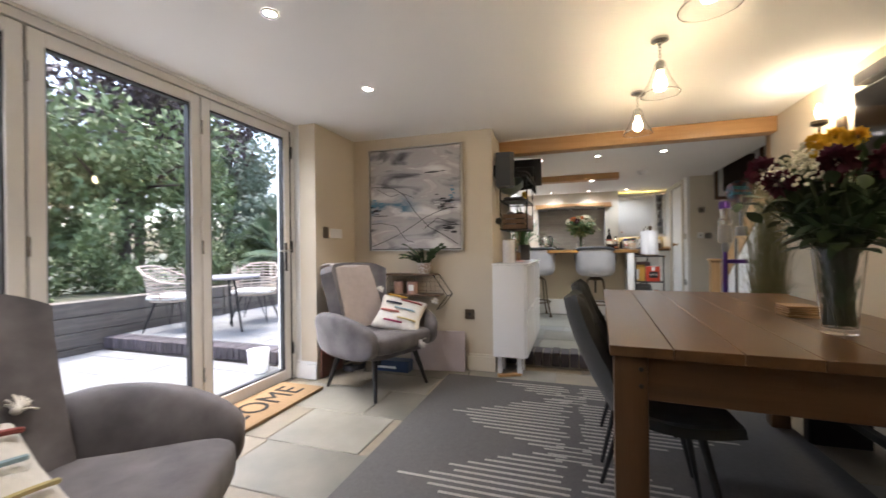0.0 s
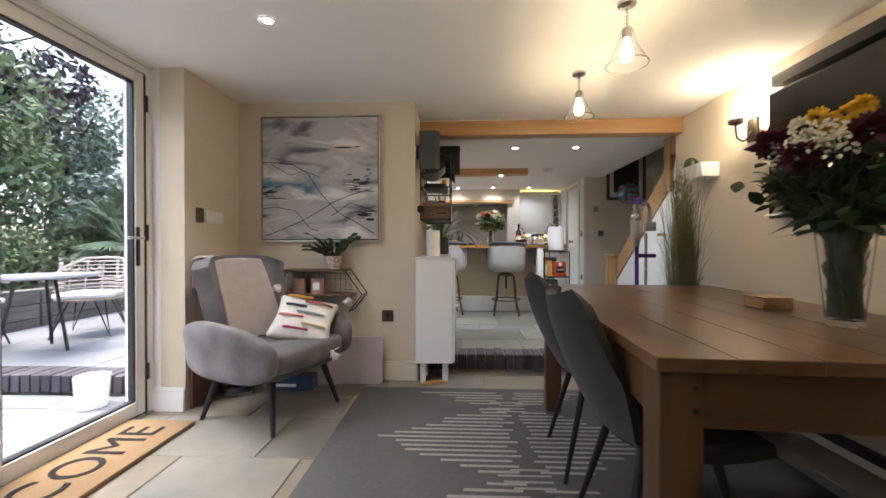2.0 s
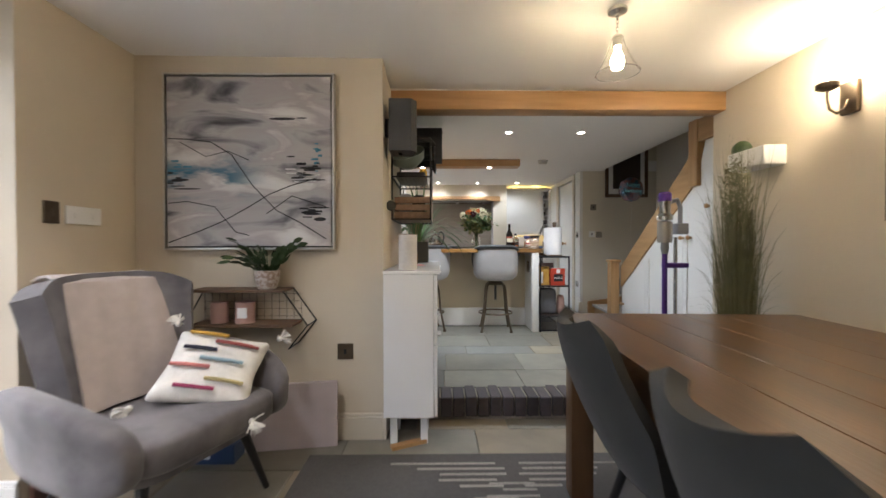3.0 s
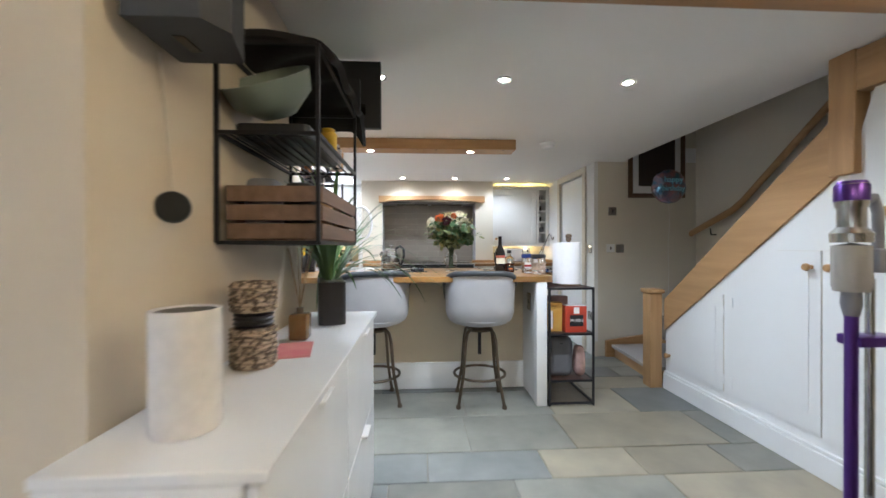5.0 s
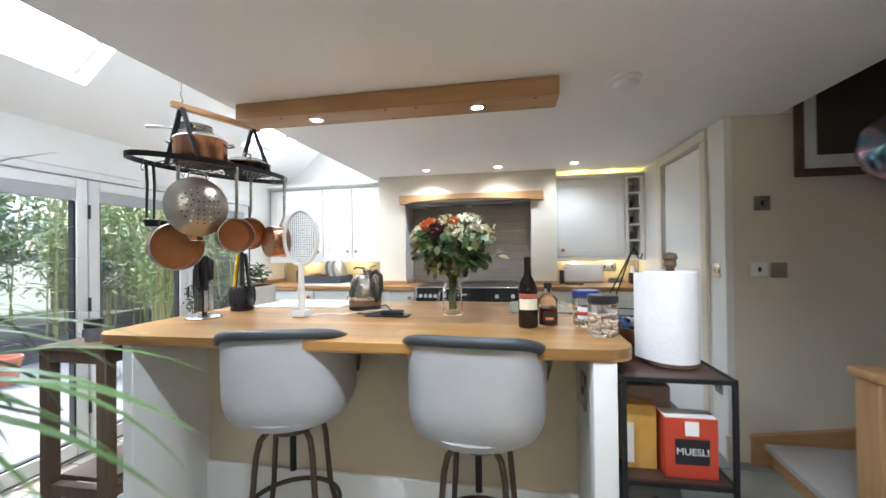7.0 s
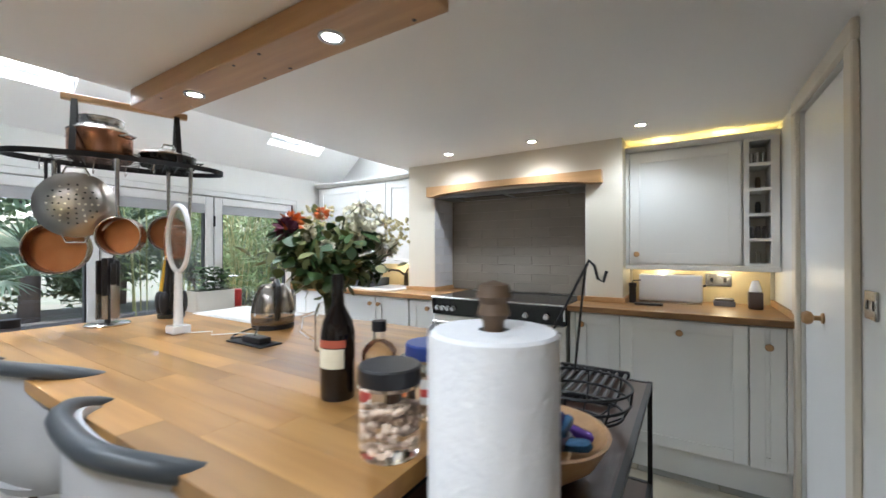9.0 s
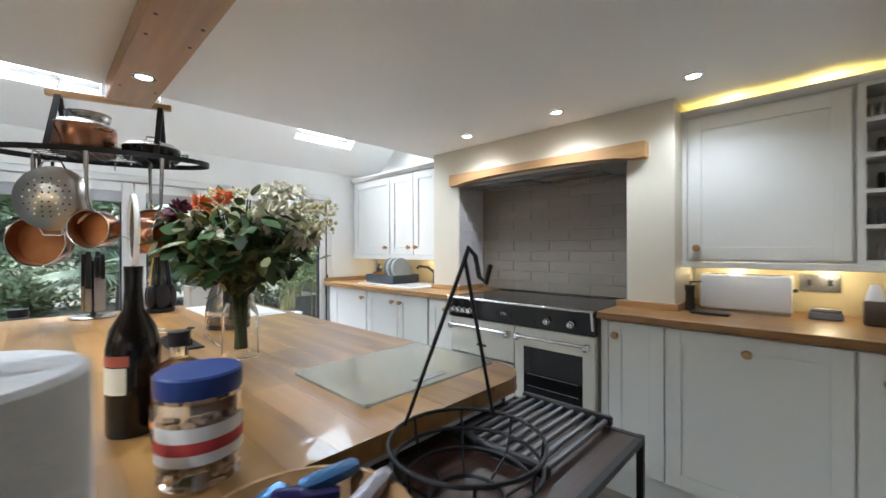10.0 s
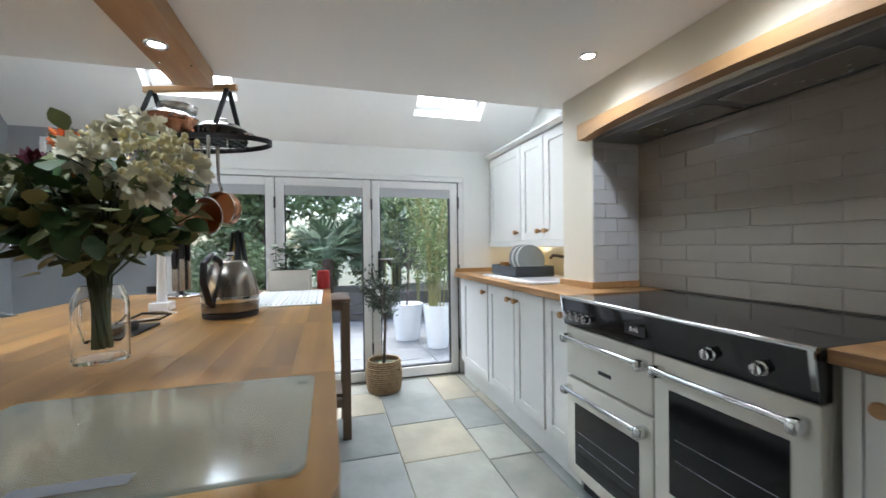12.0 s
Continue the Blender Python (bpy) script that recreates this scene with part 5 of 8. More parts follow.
# wall cabinets
u = thing("wall_cabinet", (0, 0, 0), "pale painted wall cabinet with wine pigeonholes", "cabinet")
part("carcass", B((0.942, 8.905, 1.315), (1.585, 9.11, 2.075)), M_UNIT, u, smooth=False)
dd = shaker(u, 0.965, 1.575, 1.325, 2.06, 8.883, (1.01, 1.385))
part("stile", B((0.942, 8.883, 1.315), (0.963, 8.905, 2.075)), M_UNIT, u)
for lo, hi in (((1.585, 8.883, 1.315), (1.612, 9.11, 2.075)), ((1.712, 8.883, 1.315), (1.752, 9.11, 2.075))):
    part("rack_side", B(lo, hi), M_UNIT, u, smooth=False)
part("rack_back", B((1.612, 9.095, 1.315), (1.712, 9.11, 2.075)), M_UNIT, u, smooth=False)
for i in range(6):
    z = 1.315 + i * 0.1485
    part("rack_shelf", B((1.612, 8.883, z), (1.712, 9.095, z + 0.0175)), M_UNIT, u, smooth=False)
part("pelmet", B((0.938, 8.878, 1.283), (1.756, 8.905, 1.3145), 0.003), M_UNIT, u)
part("cornice", prism(bmesh.new(), [(8.86, 2.105), (8.86, 2.095), (8.885, 2.076), (8.915, 2.076), (8.915, 2.105)], "x", 0.942, 1.754), M_UNIT, u)
for i, z in enumerate((1.3325, 1.481, 1.6295, 1.778, 1.9265)):
    mm_ = (M_GLASS, M_GREYP, M_DARKF, M_BRONZE, M_CHROME)[i]
    nb_ = thing("small_jar", (1.662, 8.98, z), "small kitchen things in a cabinet pigeonhole", "jar", group="pigeonhole things")
    for j in range(3 if i in (1, 4) else 1):
        part("jar", LA([(0, 0), (0.014, 0), (0.014, 0.06), (0.011, 0.065), (0.011, 0.075), (0, 0.075)], c=((j - 1) * 0.03 if i in (1, 4) else 0, 0, 0), seg=12), mm_, nb_)
u2 = thing("wall_cabinet", (0, 0, 0), "pale painted wall cabinet with three framed doors", "cabinet")
part("carcass", B((-2.07, 8.815, 1.315), (-0.802, 9.11, 2.075)), M_UNIT, u2, smooth=False)
for a, b, kx in ((-2.04, -1.45, -1.50), (-1.445, -1.12, -1.165), (-1.115, -0.815, -1.07)):
    shaker(u2, a, b, 1.335, 2.06, 8.793, (kx, 1.40))
part("pelmet", B((-2.07, 8.79, 1.290), (-0.802, 8.815, 1.334), 0.003), M_UNIT, u2)
part("cornice", prism(bmesh.new(), [(8.765, 2.115), (8.765, 2.10), (8.79, 2.076), (8.83, 2.076), (8.83, 2.115)], "x", -2.07, -0.802), M_UNIT, u2)
M_LED = mat("warm_led_strip", (1.0, 0.76, 0.22), emit=1.0)
solid("led_strip", B((0.96, 8.93, 2.078), (1.74, 8.945, 2.084)), M_LED, "warm yellow light strip on the wall cabinet", "light strip")
for x in (1.15, 1.5):
    lamp("strip_lamp", x, 8.96, 2.10, 0.11, (1.0, 0.72, 0.2), 0.02)
for x in (1.15, 1.5):
    lamp("under_cabinet_lamp", x, 9.0, 1.27, 0.2, (1.0, 0.82, 0.5), 0.02)
for x in (-1.75, -1.15):
    lamp("under_cabinet_lamp", x, 9.0, 1.27, 0.2, (1.0, 0.82, 0.5), 0.02)
solid("splashback", B((CB1 + 0.02, 9.100, WT + 0.001), (1.735, 9.118, 1.314)), mat("olive_splashback", (0.55, 0.47, 0.30), 0.3, scale=4), "mustard coloured wall under the cabinet", "splashback", kind="structure")
solid("splashback_2", B((-2.065, 9.100, WT + 0.001), (CB0 - 0.02, 9.118, 1.314)), mat("olive_splashback_2", (0.55, 0.47, 0.30), 0.3, scale=4), "mustard coloured wall behind the sink", "splashback", kind="structure")

# mantel over the cooker, arched below
out = [(-0.57, 1.945), (-0.57, 1.862)]
for k in range(17):
    t = k / 16
    out.append((-0.50 + 1.25 * t, 1.862 + 0.034 * math.sin(math.pi * t) ** 0.6))
out += [(0.82, 1.862), (0.82, 1.945)]
bm = prism(bmesh.new(), out, "y", 8.675, 8.738)
solid("mantel", bm, M_OAK, "arched oak mantel beam over the cooker", "mantel")
hd = thing("cooker_hood", (0, 0, 0), "grey metal extractor hood under the mantel", "cooker hood")
part("canopy", B((NI0 + 0.003, 8.745, 1.852), (NI1 - 0.003, 9.04, 1.878), 0.003), mat("hood_grey", (0.25, 0.25, 0.25), 0.35, metal=0.6, scale=8), hd)
for x in (-0.35, 0.12):
    part("filter", B((x, 8.80, 1.846), (x + 0.42, 9.0, 1.8515), 0.002), M_STEEL, hd)

# niche tiles
M_TILE = mat("taupe_gloss_tile", (0.27, 0.235, 0.195), 0.14, col2=(0.245, 0.213, 0.176), scale=4, vary=0.05, bump=0.15, bscale=9)
# same tile for the niche's sides, its bright light put into the colour
M_TILE_LIT = mat("lit_taupe_gloss_tile", (0.62, 0.60, 0.60), 0.16, col2=(0.58, 0.56, 0.56), scale=4, vary=0.05, bump=0.15, bscale=9)
M_TGROUT = mat("pale_grout", (0.36, 0.32, 0.27), 0.8, scale=20)
ni = thing("niche_tiling", (0, 0, 0), "glossy taupe brick tiles lining the cooker niche", "tiles", kind="structure")
part("tile_bed", B((NI0 + 0.001, 9.04, WT), (NI1 - 0.001, 9.10, 1.851)), M_TGROUT, ni, smooth=False)
tw, thh = 0.30, 0.075
tcache = {}
z = WT + 0.004
row = 0
while z < 1.84:
    h = min(thh, 1.85 - z)
    x = NI0 + 0.004 - (0.15 if row % 2 else 0)
    while x < NI1 - 0.004:
        a, b = max(x, NI0 + 0.004), min(x + tw, NI1 - 0.004)
        if b - a > 0.02:
            key = (round(b - a, 3), round(h, 3))
            if key not in tcache:
                tcache[key] = mesh_of("tile", B((0.001, 0, 0.001), (key[0] - 0.0015, 0.008, key[1] - 0.0015), 0.0015), M_TILE, False)
            ob = new("tile", tcache[key])
            ob.parent, ob.location = ni, (a, 9.0365, z)
        x += tw
    for sx, xx in ((1, NI0), (-1, NI1)):
        y = CY + 0.003 - (0.075 if row % 2 else 0)
        while y < 9.03:
            a, b = max(y, CY + 0.003), min(y + 0.15, 9.03)
            if b - a > 0.02:
                key = ("s", round(b - a, 3), round(h, 3))
                if key not in tcache:
                    tcache[key] = mesh_of("tile", B((0, 0.001, 0.001), (0.008, key[1] - 0.0015, key[2] - 0.0015), 0.0015), M_TILE_LIT, False)
                ob = new("tile", tcache[key])
                ob.parent, ob.location = ni, (xx + (-0.003 if sx > 0 else -0.005), a, z)
            y += 0.15
    z += thh
    row += 1

# range cooker
ck = thing("range_cooker", (0, 0, 0), "cream and black range cooker with chrome handles", "cooker")
X0, X1, CF, XM = -0.350, 0.650, 8.455, 0.165
M_ENAM = mat("cream_enamel", (0.62, 0.60, 0.53), 0.2, col2=(0.60, 0.58, 0.51), scale=3)
part("body", B((X0 + 0.004, CF + 0.03, 0.24), (X1 - 0.004, 9.03, 1.045)), M_ENAM, ck, smooth=False)
part("kick_panel", B((X0 + 0.02, CF + 0.07, K), (X1 - 0.02, CF + 0.09, 0.24)), M_BLACKP, ck)
part("hob", B((X0 - 0.002, CF - 0.01, 1.046), (X1 + 0.002, 9.03, 1.064), 0.003), M_GLOSSB, ck, "black glass hob")
part("hob_trim", T([(X0 - 0.004, CF - 0.026, 1.062), (X1 + 0.004, CF - 0.026, 1.062)], 0.008, 10), M_CHROME, ck)
cp = part("control_panel", prism(bmesh.new(), [(CF - 0.012, 0.935), (CF + 0.03, 0.935), (CF + 0.03, 1.046), (CF - 0.025, 1.058), (CF - 0.025, 1.046)], "x", X0, X1), M_GLOSSB, ck, "glossy black control panel")
for x in (-0.300, -0.255, -0.210, -0.165, 0.39, 0.53):
    kn = part("control_knob", LA([(0, 0), (0.019, 0), (0.019, 0.006), (0.015, 0.008), (0.015, 0.026), (0, 0.028)], seg=16, m=Matrix.Translation((x, CF - 0.018, 0.985)) @ pose(0, 0, 0, 95, 0, 0)), M_CHROME, cp, "round chrome knob")
    part("grip", B((x - 0.004, CF - 0.052, 0.972), (x + 0.004, CF - 0.03, 1.0), 0.002), M_CHROME, kn)
part("clock_display", B((0.05, CF - 0.0235, 0.975), (0.15, CF - 0.016, 1.01)), M_BLACKP, cp, "small dark clock display")
words("digits", "0:46", 0.024, pose(0.10, CF - 0.0245, 0.995, 90, 0, 0), M_WHITE, cp, 0.0006)
for x in (X0, X1 - 0.012):
    part("trim_end", prism(bmesh.new(), [(CF - 0.035, 1.06), (CF - 0.02, 0.965), (CF - 0.013, 0.965), (CF - 0.02, 1.06)], "x", x, x + 0.012), M_CHROME, cp)


def oven_door(x0, x1, z0, z1, glass, handle=True):
    d = bmesh.new()
    box(d, (x0 + 0.003, CF - 0.004, z0 + 0.003), (x1 - 0.003, CF + 0.03, z1 - 0.003), 0.006, 2)
    ob = part("oven_door", d, M_ENAM, ck)
    if glass:
        part("oven_window", B((x0 + 0.065, CF - 0.0065, z0 + 0.06), (x1 - 0.065, CF - 0.0045, z1 - 0.11), 0.0008), M_GLOSSB, ob, "dark oven glass")
        for zz in (0.35, 0.55):
            part("shelf_wire", T([(x0 + 0.09, CF - 0.0066, z0 + 0.06 + (z1 - z0 - 0.17) * zz), (x1 - 0.09, CF - 0.0066, z0 + 0.06 + (z1 - z0 - 0.17) * zz)], 0.0016, 5), M_GREYP, ob)
    zz = z1 - 0.048
    h = T([(x0 + 0.03, CF - 0.045, zz), (x1 - 0.03, CF - 0.045, zz)], 0.0095, 12)
    hb = part("handle", h, M_CHROME, ob, "chrome bar handle")
    for x in (x0 + 0.035, x1 - 0.035):
        part("handle_post", S((x, CF - 0.028, zz - 0.008), (0.017, 0.03, 0.022), 0.6, 0.6, 14, 10), M_CHROME, hb)
    return ob


o1 = oven_door(X0, XM, 0.70, 0.932, False)
part("badge", B((-0.12, CF - 0.007, 0.765), (-0.045, CF - 0.0045, 0.78)), M_BLACKP, o1, "small dark badge")
oven_door(X0, XM, 0.245, 0.695, True)
oven_door(XM, X1, 0.42, 0.932, True)
oven_door(XM, X1, 0.245, 0.415, False)

# ---- island ----
IX0, IX1, IY0, IY1 = -1.17, 0.93, 6.245, 7.39
isl = thing("kitchen_island", (0, 0, 0), "cream island with white end posts and skirting", "island")
part("front_panel", B((-0.98, 6.67, K), (0.80, 6.69, 1.025)), mat("cream_panel_paint", (0.62, 0.55, 0.42), 0.5, col2=(0.585, 0.515, 0.39), scale=2), isl)
part("skirting", B((-0.98, 6.652, K), (0.80, 6.67, K + 0.21), 0.004), M_WHITE, isl, "tall white skirting")
part("end_panel", B((0.80, 6.27, K), (0.855, 7.36, 1.025), 0.003), M_UNIT, isl)
part("end_panel", B((-1.03, 6.27, K), (-0.98, 7.36, 1.025), 0.003), M_UNIT, isl)
part("post", B((0.79, 6.255, K), (0.865, 6.33, 1.025), 0.006, 2), M_WHITE, isl)
for x0 in (-0.97, -0.38, 0.21):
    u_ = B((x0, 6.70, K + 0.12), (x0 + 0.585, 7.34, 1.025))
    part("cupboard", u_, M_UNIT, isl, smooth=False)
    part("cupboard_door", B((x0 + 0.004, 7.342, K + 0.13), (x0 + 0.58, 7.36, 1.015), 0.002), M_UNIT, isl)
it = thing("island_worktop", (0, 0, 0), "thick oak stave island worktop with rounded corners", "worktop")


def clipped(poly, axis, limit, sign):
    """The part of a convex outline on one side of a line across an axis."""
    out = []
    for p, q in zip(poly, poly[1:] + poly[:1]):
        a, b = (p[axis] - limit) * sign, (q[axis] - limit) * sign
        if a >= 0:
            out.append(p)
        if a * b < 0:
            t = a / (a - b)
            out.append((p[0] + (q[0] - p[0]) * t, p[1] + (q[1] - p[1]) * t))
    return out


part("core", slab(IX0 + 0.004, IX1 - 0.004, IY0 + 0.004, IY1 - 0.004, 1.026, 1.034, 0.086, 0.001), M_OAK, it)
gst = random.Random(21)
whole, rows_n, gap = round_rect(IX0, IX1, IY0, IY1, 0.105), 14, 0.0001
for j in range(rows_n):
    ya, yb = IY0 + (IY1 - IY0) * j / rows_n, IY0 + (IY1 - IY0) * (j + 1) / rows_n
    cuts = [IX0]
    x = IX0 + gst.uniform(0.18, 0.6)
    while x < IX1 - 0.2:
        cuts.append(x)
        x += gst.uniform(0.38, 0.8)
    cuts.append(IX1)
    for xa, xb in zip(cuts, cuts[1:]):
        o_ = clipped(clipped(clipped(clipped(whole, 1, ya + gap, 1), 1, yb - gap, -1), 0, xa + gap, 1), 0, xb - gap, -1)
        if len(o_) > 2:
            sb = prism(bmesh.new(), o_, "z", 1.0342, WT)
            bmesh.ops.bevel(sb, geom=[e for e in sb.edges if min(v.co.z for v in e.verts) > WT - 1e-4], offset=0.0004, segments=1, affect="EDGES")
            part("stave", sb, M_TOP, it, smooth=False)
wall_plate("island_socket", (0.799, 6.47, 0.86), -90, 0.085, 0.13, M_STEEL, "steel double socket on the island end", 1)


# stools
def stool(x, y, rz):
    s = thing("bar_stool", (x, y, K), "light grey bucket bar stool on bronze legs", "stool", rz=rz, group="island bar stools")

    def shell(u, v):
        a = radians(-90 + (u - 0.5) * 2 * 118)
        sidev = abs(u - 0.5) * 2
        top = 0.945 - 0.24 * sidev ** 3
        z = 0.600 + (top - 0.600) * v
        r = 0.214 + 0.024 * min(1, v * 4) ** 0.5 + 0.006 * v
        ca, sa = math.cos(a), math.sin(a)
        return (r * 1.04 * math.copysign(abs(ca) ** 0.68, ca), r * math.copysign(abs(sa) ** 0.68, sa) + 0.02, z)
    bk = part("backrest", sheet(shell, 56, 12, 0.030), M_STOOLF, s, "light grey curved back")
    part("piping", T([Vector(shell(i / 72, 1.0)) + Vector((0, 0, 0.002)) for i in range(73)], 0.020, 10), M_STOOLT, s, "dark grey padded rim")
    part("seat", S((0, 0.03, 0.655), (0.19, 0.18, 0.045), 0.5, 0.8, 28, 12), M_STOOLT, s, "dark grey seat pad")
    part("underside", LA([(0, 0.568), (0.17, 0.57), (0.205, 0.582), (0.216, 0.607), (0, 0.62)]), M_STOOLF, s)
    part("screw_post", T([(0, 0, 0.34), (0, 0, 0.56)], 0.013, 12), M_BLACK, s)
    part("hub", LA([(0, 0.515), (0.085, 0.515), (0.09, 0.53), (0.07, 0.555), (0, 0.555)]), M_BRONZE, s)
    for k in range(4):
        a = radians(45 + 90 * k)
        c, sn = math.cos(a), math.sin(a)
        lg = part("leg", T([(0.05 * c, 0.05 * sn, 0.53), (0.10 * c, 0.10 * sn, 0.535), (0.135 * c, 0.135 * sn, 0.51), (0.152 * c, 0.152 * sn, 0.45), (0.175 * c, 0.175 * sn, 0.22), (0.225 * c, 0.225 * sn, 0.02)], 0.0115, 10), M_BRONZE, s, "bent bronze leg")
        part("foot_cap", LA([(0, 0), (0.017, 0), (0.017, 0.018), (0.010, 0.028), (0, 0.028)], c=(0.227 * c, 0.227 * sn, 0)), M_BRONZE, lg)
    part("foot_ring", T([(0.186 * math.cos(t), 0.186 * math.sin(t), 0.20) for t in (k * math.pi / 18 for k in range(36))], 0.010, 8, True), M_BRONZE, s)
    return s


s1 = stool(0.405, 6.405, -4)
copy_thing(s1, pose(-0.37, 6.43, K, 0, 0, 14))

# metal rack at the island's end
rk = thing("metal_rack", (0, 0, K), "narrow black metal console rack with dark shelves", "rack")
RX0, RX1, RY0, RY1, RT = 0.875, 1.205, 6.25, 7.39, 0.985 - K
for x in (RX0, RX1 - 0.014):
    for y in (RY0, RY1 - 0.014):
        part("post", B((x, y, 0), (x + 0.014, y + 0.014, RT), 0.001), M_BLACK, rk, smooth=False)
for z in (0.012, 0.17, 0.50, RT - 0.016):
    for y in (RY0, RY1 - 0.014):
        part("rail", B((RX0 + 0.014, y, z), (RX1 - 0.014, y + 0.014, z + 0.014)), M_BLACK, rk, smooth=False)
    for x in (RX0, RX1 - 0.014):
        part("rail", B((x, RY0 + 0.014, z), (x + 0.014, RY1 - 0.014, z + 0.014)), M_BLACK, rk, smooth=False)
M_RTOP = wood("dark_rack_board", (0.07, 0.035, 0.025), (0.045, 0.022, 0.016), 1, 0.35)
for z in (0.17, 0.50, RT - 0.016):
    part("shelf", B((RX0 + 0.014, RY0 + 0.014, z + 0.003), (RX1 - 0.014, RY1 - 0.014, z + 0.012)), M_RTOP, rk, smooth=False)

# beam with lights, smoke alarm
lb = thing("light_beam", (0, 0, 0), "oak ceiling beam with two lit downlights", "light beam")
part("beam", B((-0.84, 6.70, 2.066), (0.752, 6.868, CEIL - 0.001), 0.004), M_OAK, lb)
for x in (-0.435, 0.385):
    dlp = part("bezel", LA([(0.026, -0.001), (0.042, -0.001), (0.040, -0.006), (0.030, -0.007), (0.026, -0.002)], c=(x, 6.78, 2.066)), M_STEEL, lb)
    part("lens", LA([(0, -0.003), (0.026, -0.003), (0.026, -0.001), (0, -0.001)], c=(x, 6.78, 2.066)), M_SPOT, dlp, "glowing lens")
for x in (-0.05, 0.1, -0.6, 0.65):
    for y in (6.725, 6.845):
        part("plug", LA([(0, -0.002), (0.006, -0.002), (0.006, 0.001), (0, 0.001)], c=(x, y, 2.066), seg=8), M_BLACKP, lb)
sm = thing("smoke_alarm", (1.05, 6.80, CEIL), "round white smoke alarm on the ceiling", "smoke alarm")
part("base", LA([(0, 0), (0.065, 0), (0.067, -0.012), (0.055, -0.02), (0, -0.02)]), M_WHITE, sm)
part("cover", LA([(0.052, -0.02), (0.050, -0.038), (0.04, -0.046), (0, -0.048)]), M_WHITE, sm)

# ---- stair ----
stp = thing("staircase", (0, 0, 0), "oak cottage stair with carpeted winder and white panelling", "staircase")


def zu(y):
    return 0.845 + (6.57 - y) * 0.80


def zl(y):
    return 0.60 + (6.57 - y) * 0.765


part("stringer", prism(bmesh.new(), [(6.56, zl(6.56)), (5.22, zl(5.22)), (5.22, zu(5.22)), (6.56, zu(6.56))], "x", 1.915, 1.95), M_OAKY, stp, "oak stringer with knots")
part("newel_post", B((1.80, 6.56, K), (1.90, 6.665, 0.90), 0.004), M_OAKZ, stp)
part("newel_cap", B((1.785, 6.545, 0.90), (1.915, 6.68, 0.935), 0.008, 2), M_OAKZ, stp)
part("upper_post", B((1.895, 5.17, 1.60), (1.975, 5.285, CEIL + 0.1), 0.004), M_OAKZ, stp)
part("upper_beam", B((1.90, 4.705, 1.96), (1.97, 5.17, CEIL - 0.004), 0.004), M_OAKY, stp)
pn = bmesh.new()
prism(pn, [(6.56, K), (4.705, K), (4.705, 1.96), (5.12, 1.96), (5.22, zl(5.22)), (6.56, zl(6.56))], "x", 1.93, 1.945)
panel = part("panelling", pn, M_WHITE, stp, "white painted panelling under the stair")
part("skirting", skirting("s", (1.905, 4.705, K), (1.93, 6.56, K), "-x", 0.12), M_WHITE, stp)


def cup_door(outline, knob):
    """A cupboard door with a raised field, cut to the slope."""
    d = part("cupboard_door", prism(bmesh.new(), outline, "x", 1.922, 1.929), M_WHITE, panel)
    cy = sum(p[0] for p in outline) / len(outline)
    cz = sum(p[1] for p in outline) / len(outline)
    ins = [(cy + (y - cy) * 0.78, cz + (z - cz) * 0.80) for y, z in outline]
    part("door_field", prism(bmesh.new(), ins, "x", 1.918, 1.9215), M_WHITE, d)
    turned_knob(d, Matrix.Translation((1.922, *knob)) @ pose(0, 0, 0, 0, -90, 0), s=1.1)
    gap = bmesh.new()
    for i in range(len(outline)):
        a, b = outline[i], outline[(i + 1) % len(outline)]
        tube(gap, [(1.9285, *a), (1.9285, *b)], 0.0022, 4)
    part("shadow_line", gap, M_TRIM, d)
    return d


d1 = cup_door([(6.54, 0.34), (5.96, 0.34), (5.96, 0.96), (6.54, 0.53)], (6.50, 0.42))
d2 = cup_door([(5.88, 0.34), (5.34, 0.34), (5.34, 1.25), (5.58, 1.25), (5.88, 1.03)], (5.385, 1.17))
d3 = cup_door([(5.325, 0.34), (4.78, 0.34), (4.78, 1.25), (5.325, 1.25)], (5.28, 1.17))
d4 = cup_door([(5.10, 1.32), (4.73, 1.32), (4.73, 1.93), (5.10, 1.93)], (5.05, 1.42))
for y, z in ((5.955, 0.42), (5.955, 0.86), (5.885, 0.42), (5.885, 0.92)):
    part("hinge", B((1.917, y - 0.008, z - 0.03), (1.922, y + 0.008, z + 0.03), 0.001), M_WHITE, panel)
M_CARP = mat("beige_carpet", (0.46, 0.43, 0.40), 0.98, col2=(0.38, 0.35, 0.33), scale=90, bump=0.8, bscale=350)
for i in range(3):
    z1 = K + (0.13, 0.32, 0.51)[i]
    x0 = (1.90, 2.46, 2.66)[i]
    ol = [(x0, 6.67), (2.84, 6.67), (2.84, 7.444), (x0 + 0.06, 7.444)]
    part("riser", prism(bmesh.new(), ol, "z", K if i == 0 else z1 - 0.2, z1 - 0.03), M_OAKY, stp)
    o2 = [(x0 - 0.035, 6.67), (2.84, 6.67), (2.84, 7.444), (x0 + 0.025, 7.444)]
    tr = prism(bmesh.new(), o2, "z", z1 - 0.03, z1)
    part("tread", tr, M_CARP, stp, "beige carpeted tread")
for i in range(9):
    y = 6.67 - 0.245 * i
    z1 = K + 0.185 * (i + 3)
    if y - 0.27 > 4.7:
        part("tread", B((1.95, y - 0.27, z1 - 0.185), (2.84, y, z1)), M_CARP, stp, smooth=False)
part("wall_string", prism(bmesh.new(), [(1.87, K), (1.87, 0.31), (2.55, 0.405), (2.84, 0.60), (2.84, K)], "y", 7.445, 7.478), M_OAK, stp)
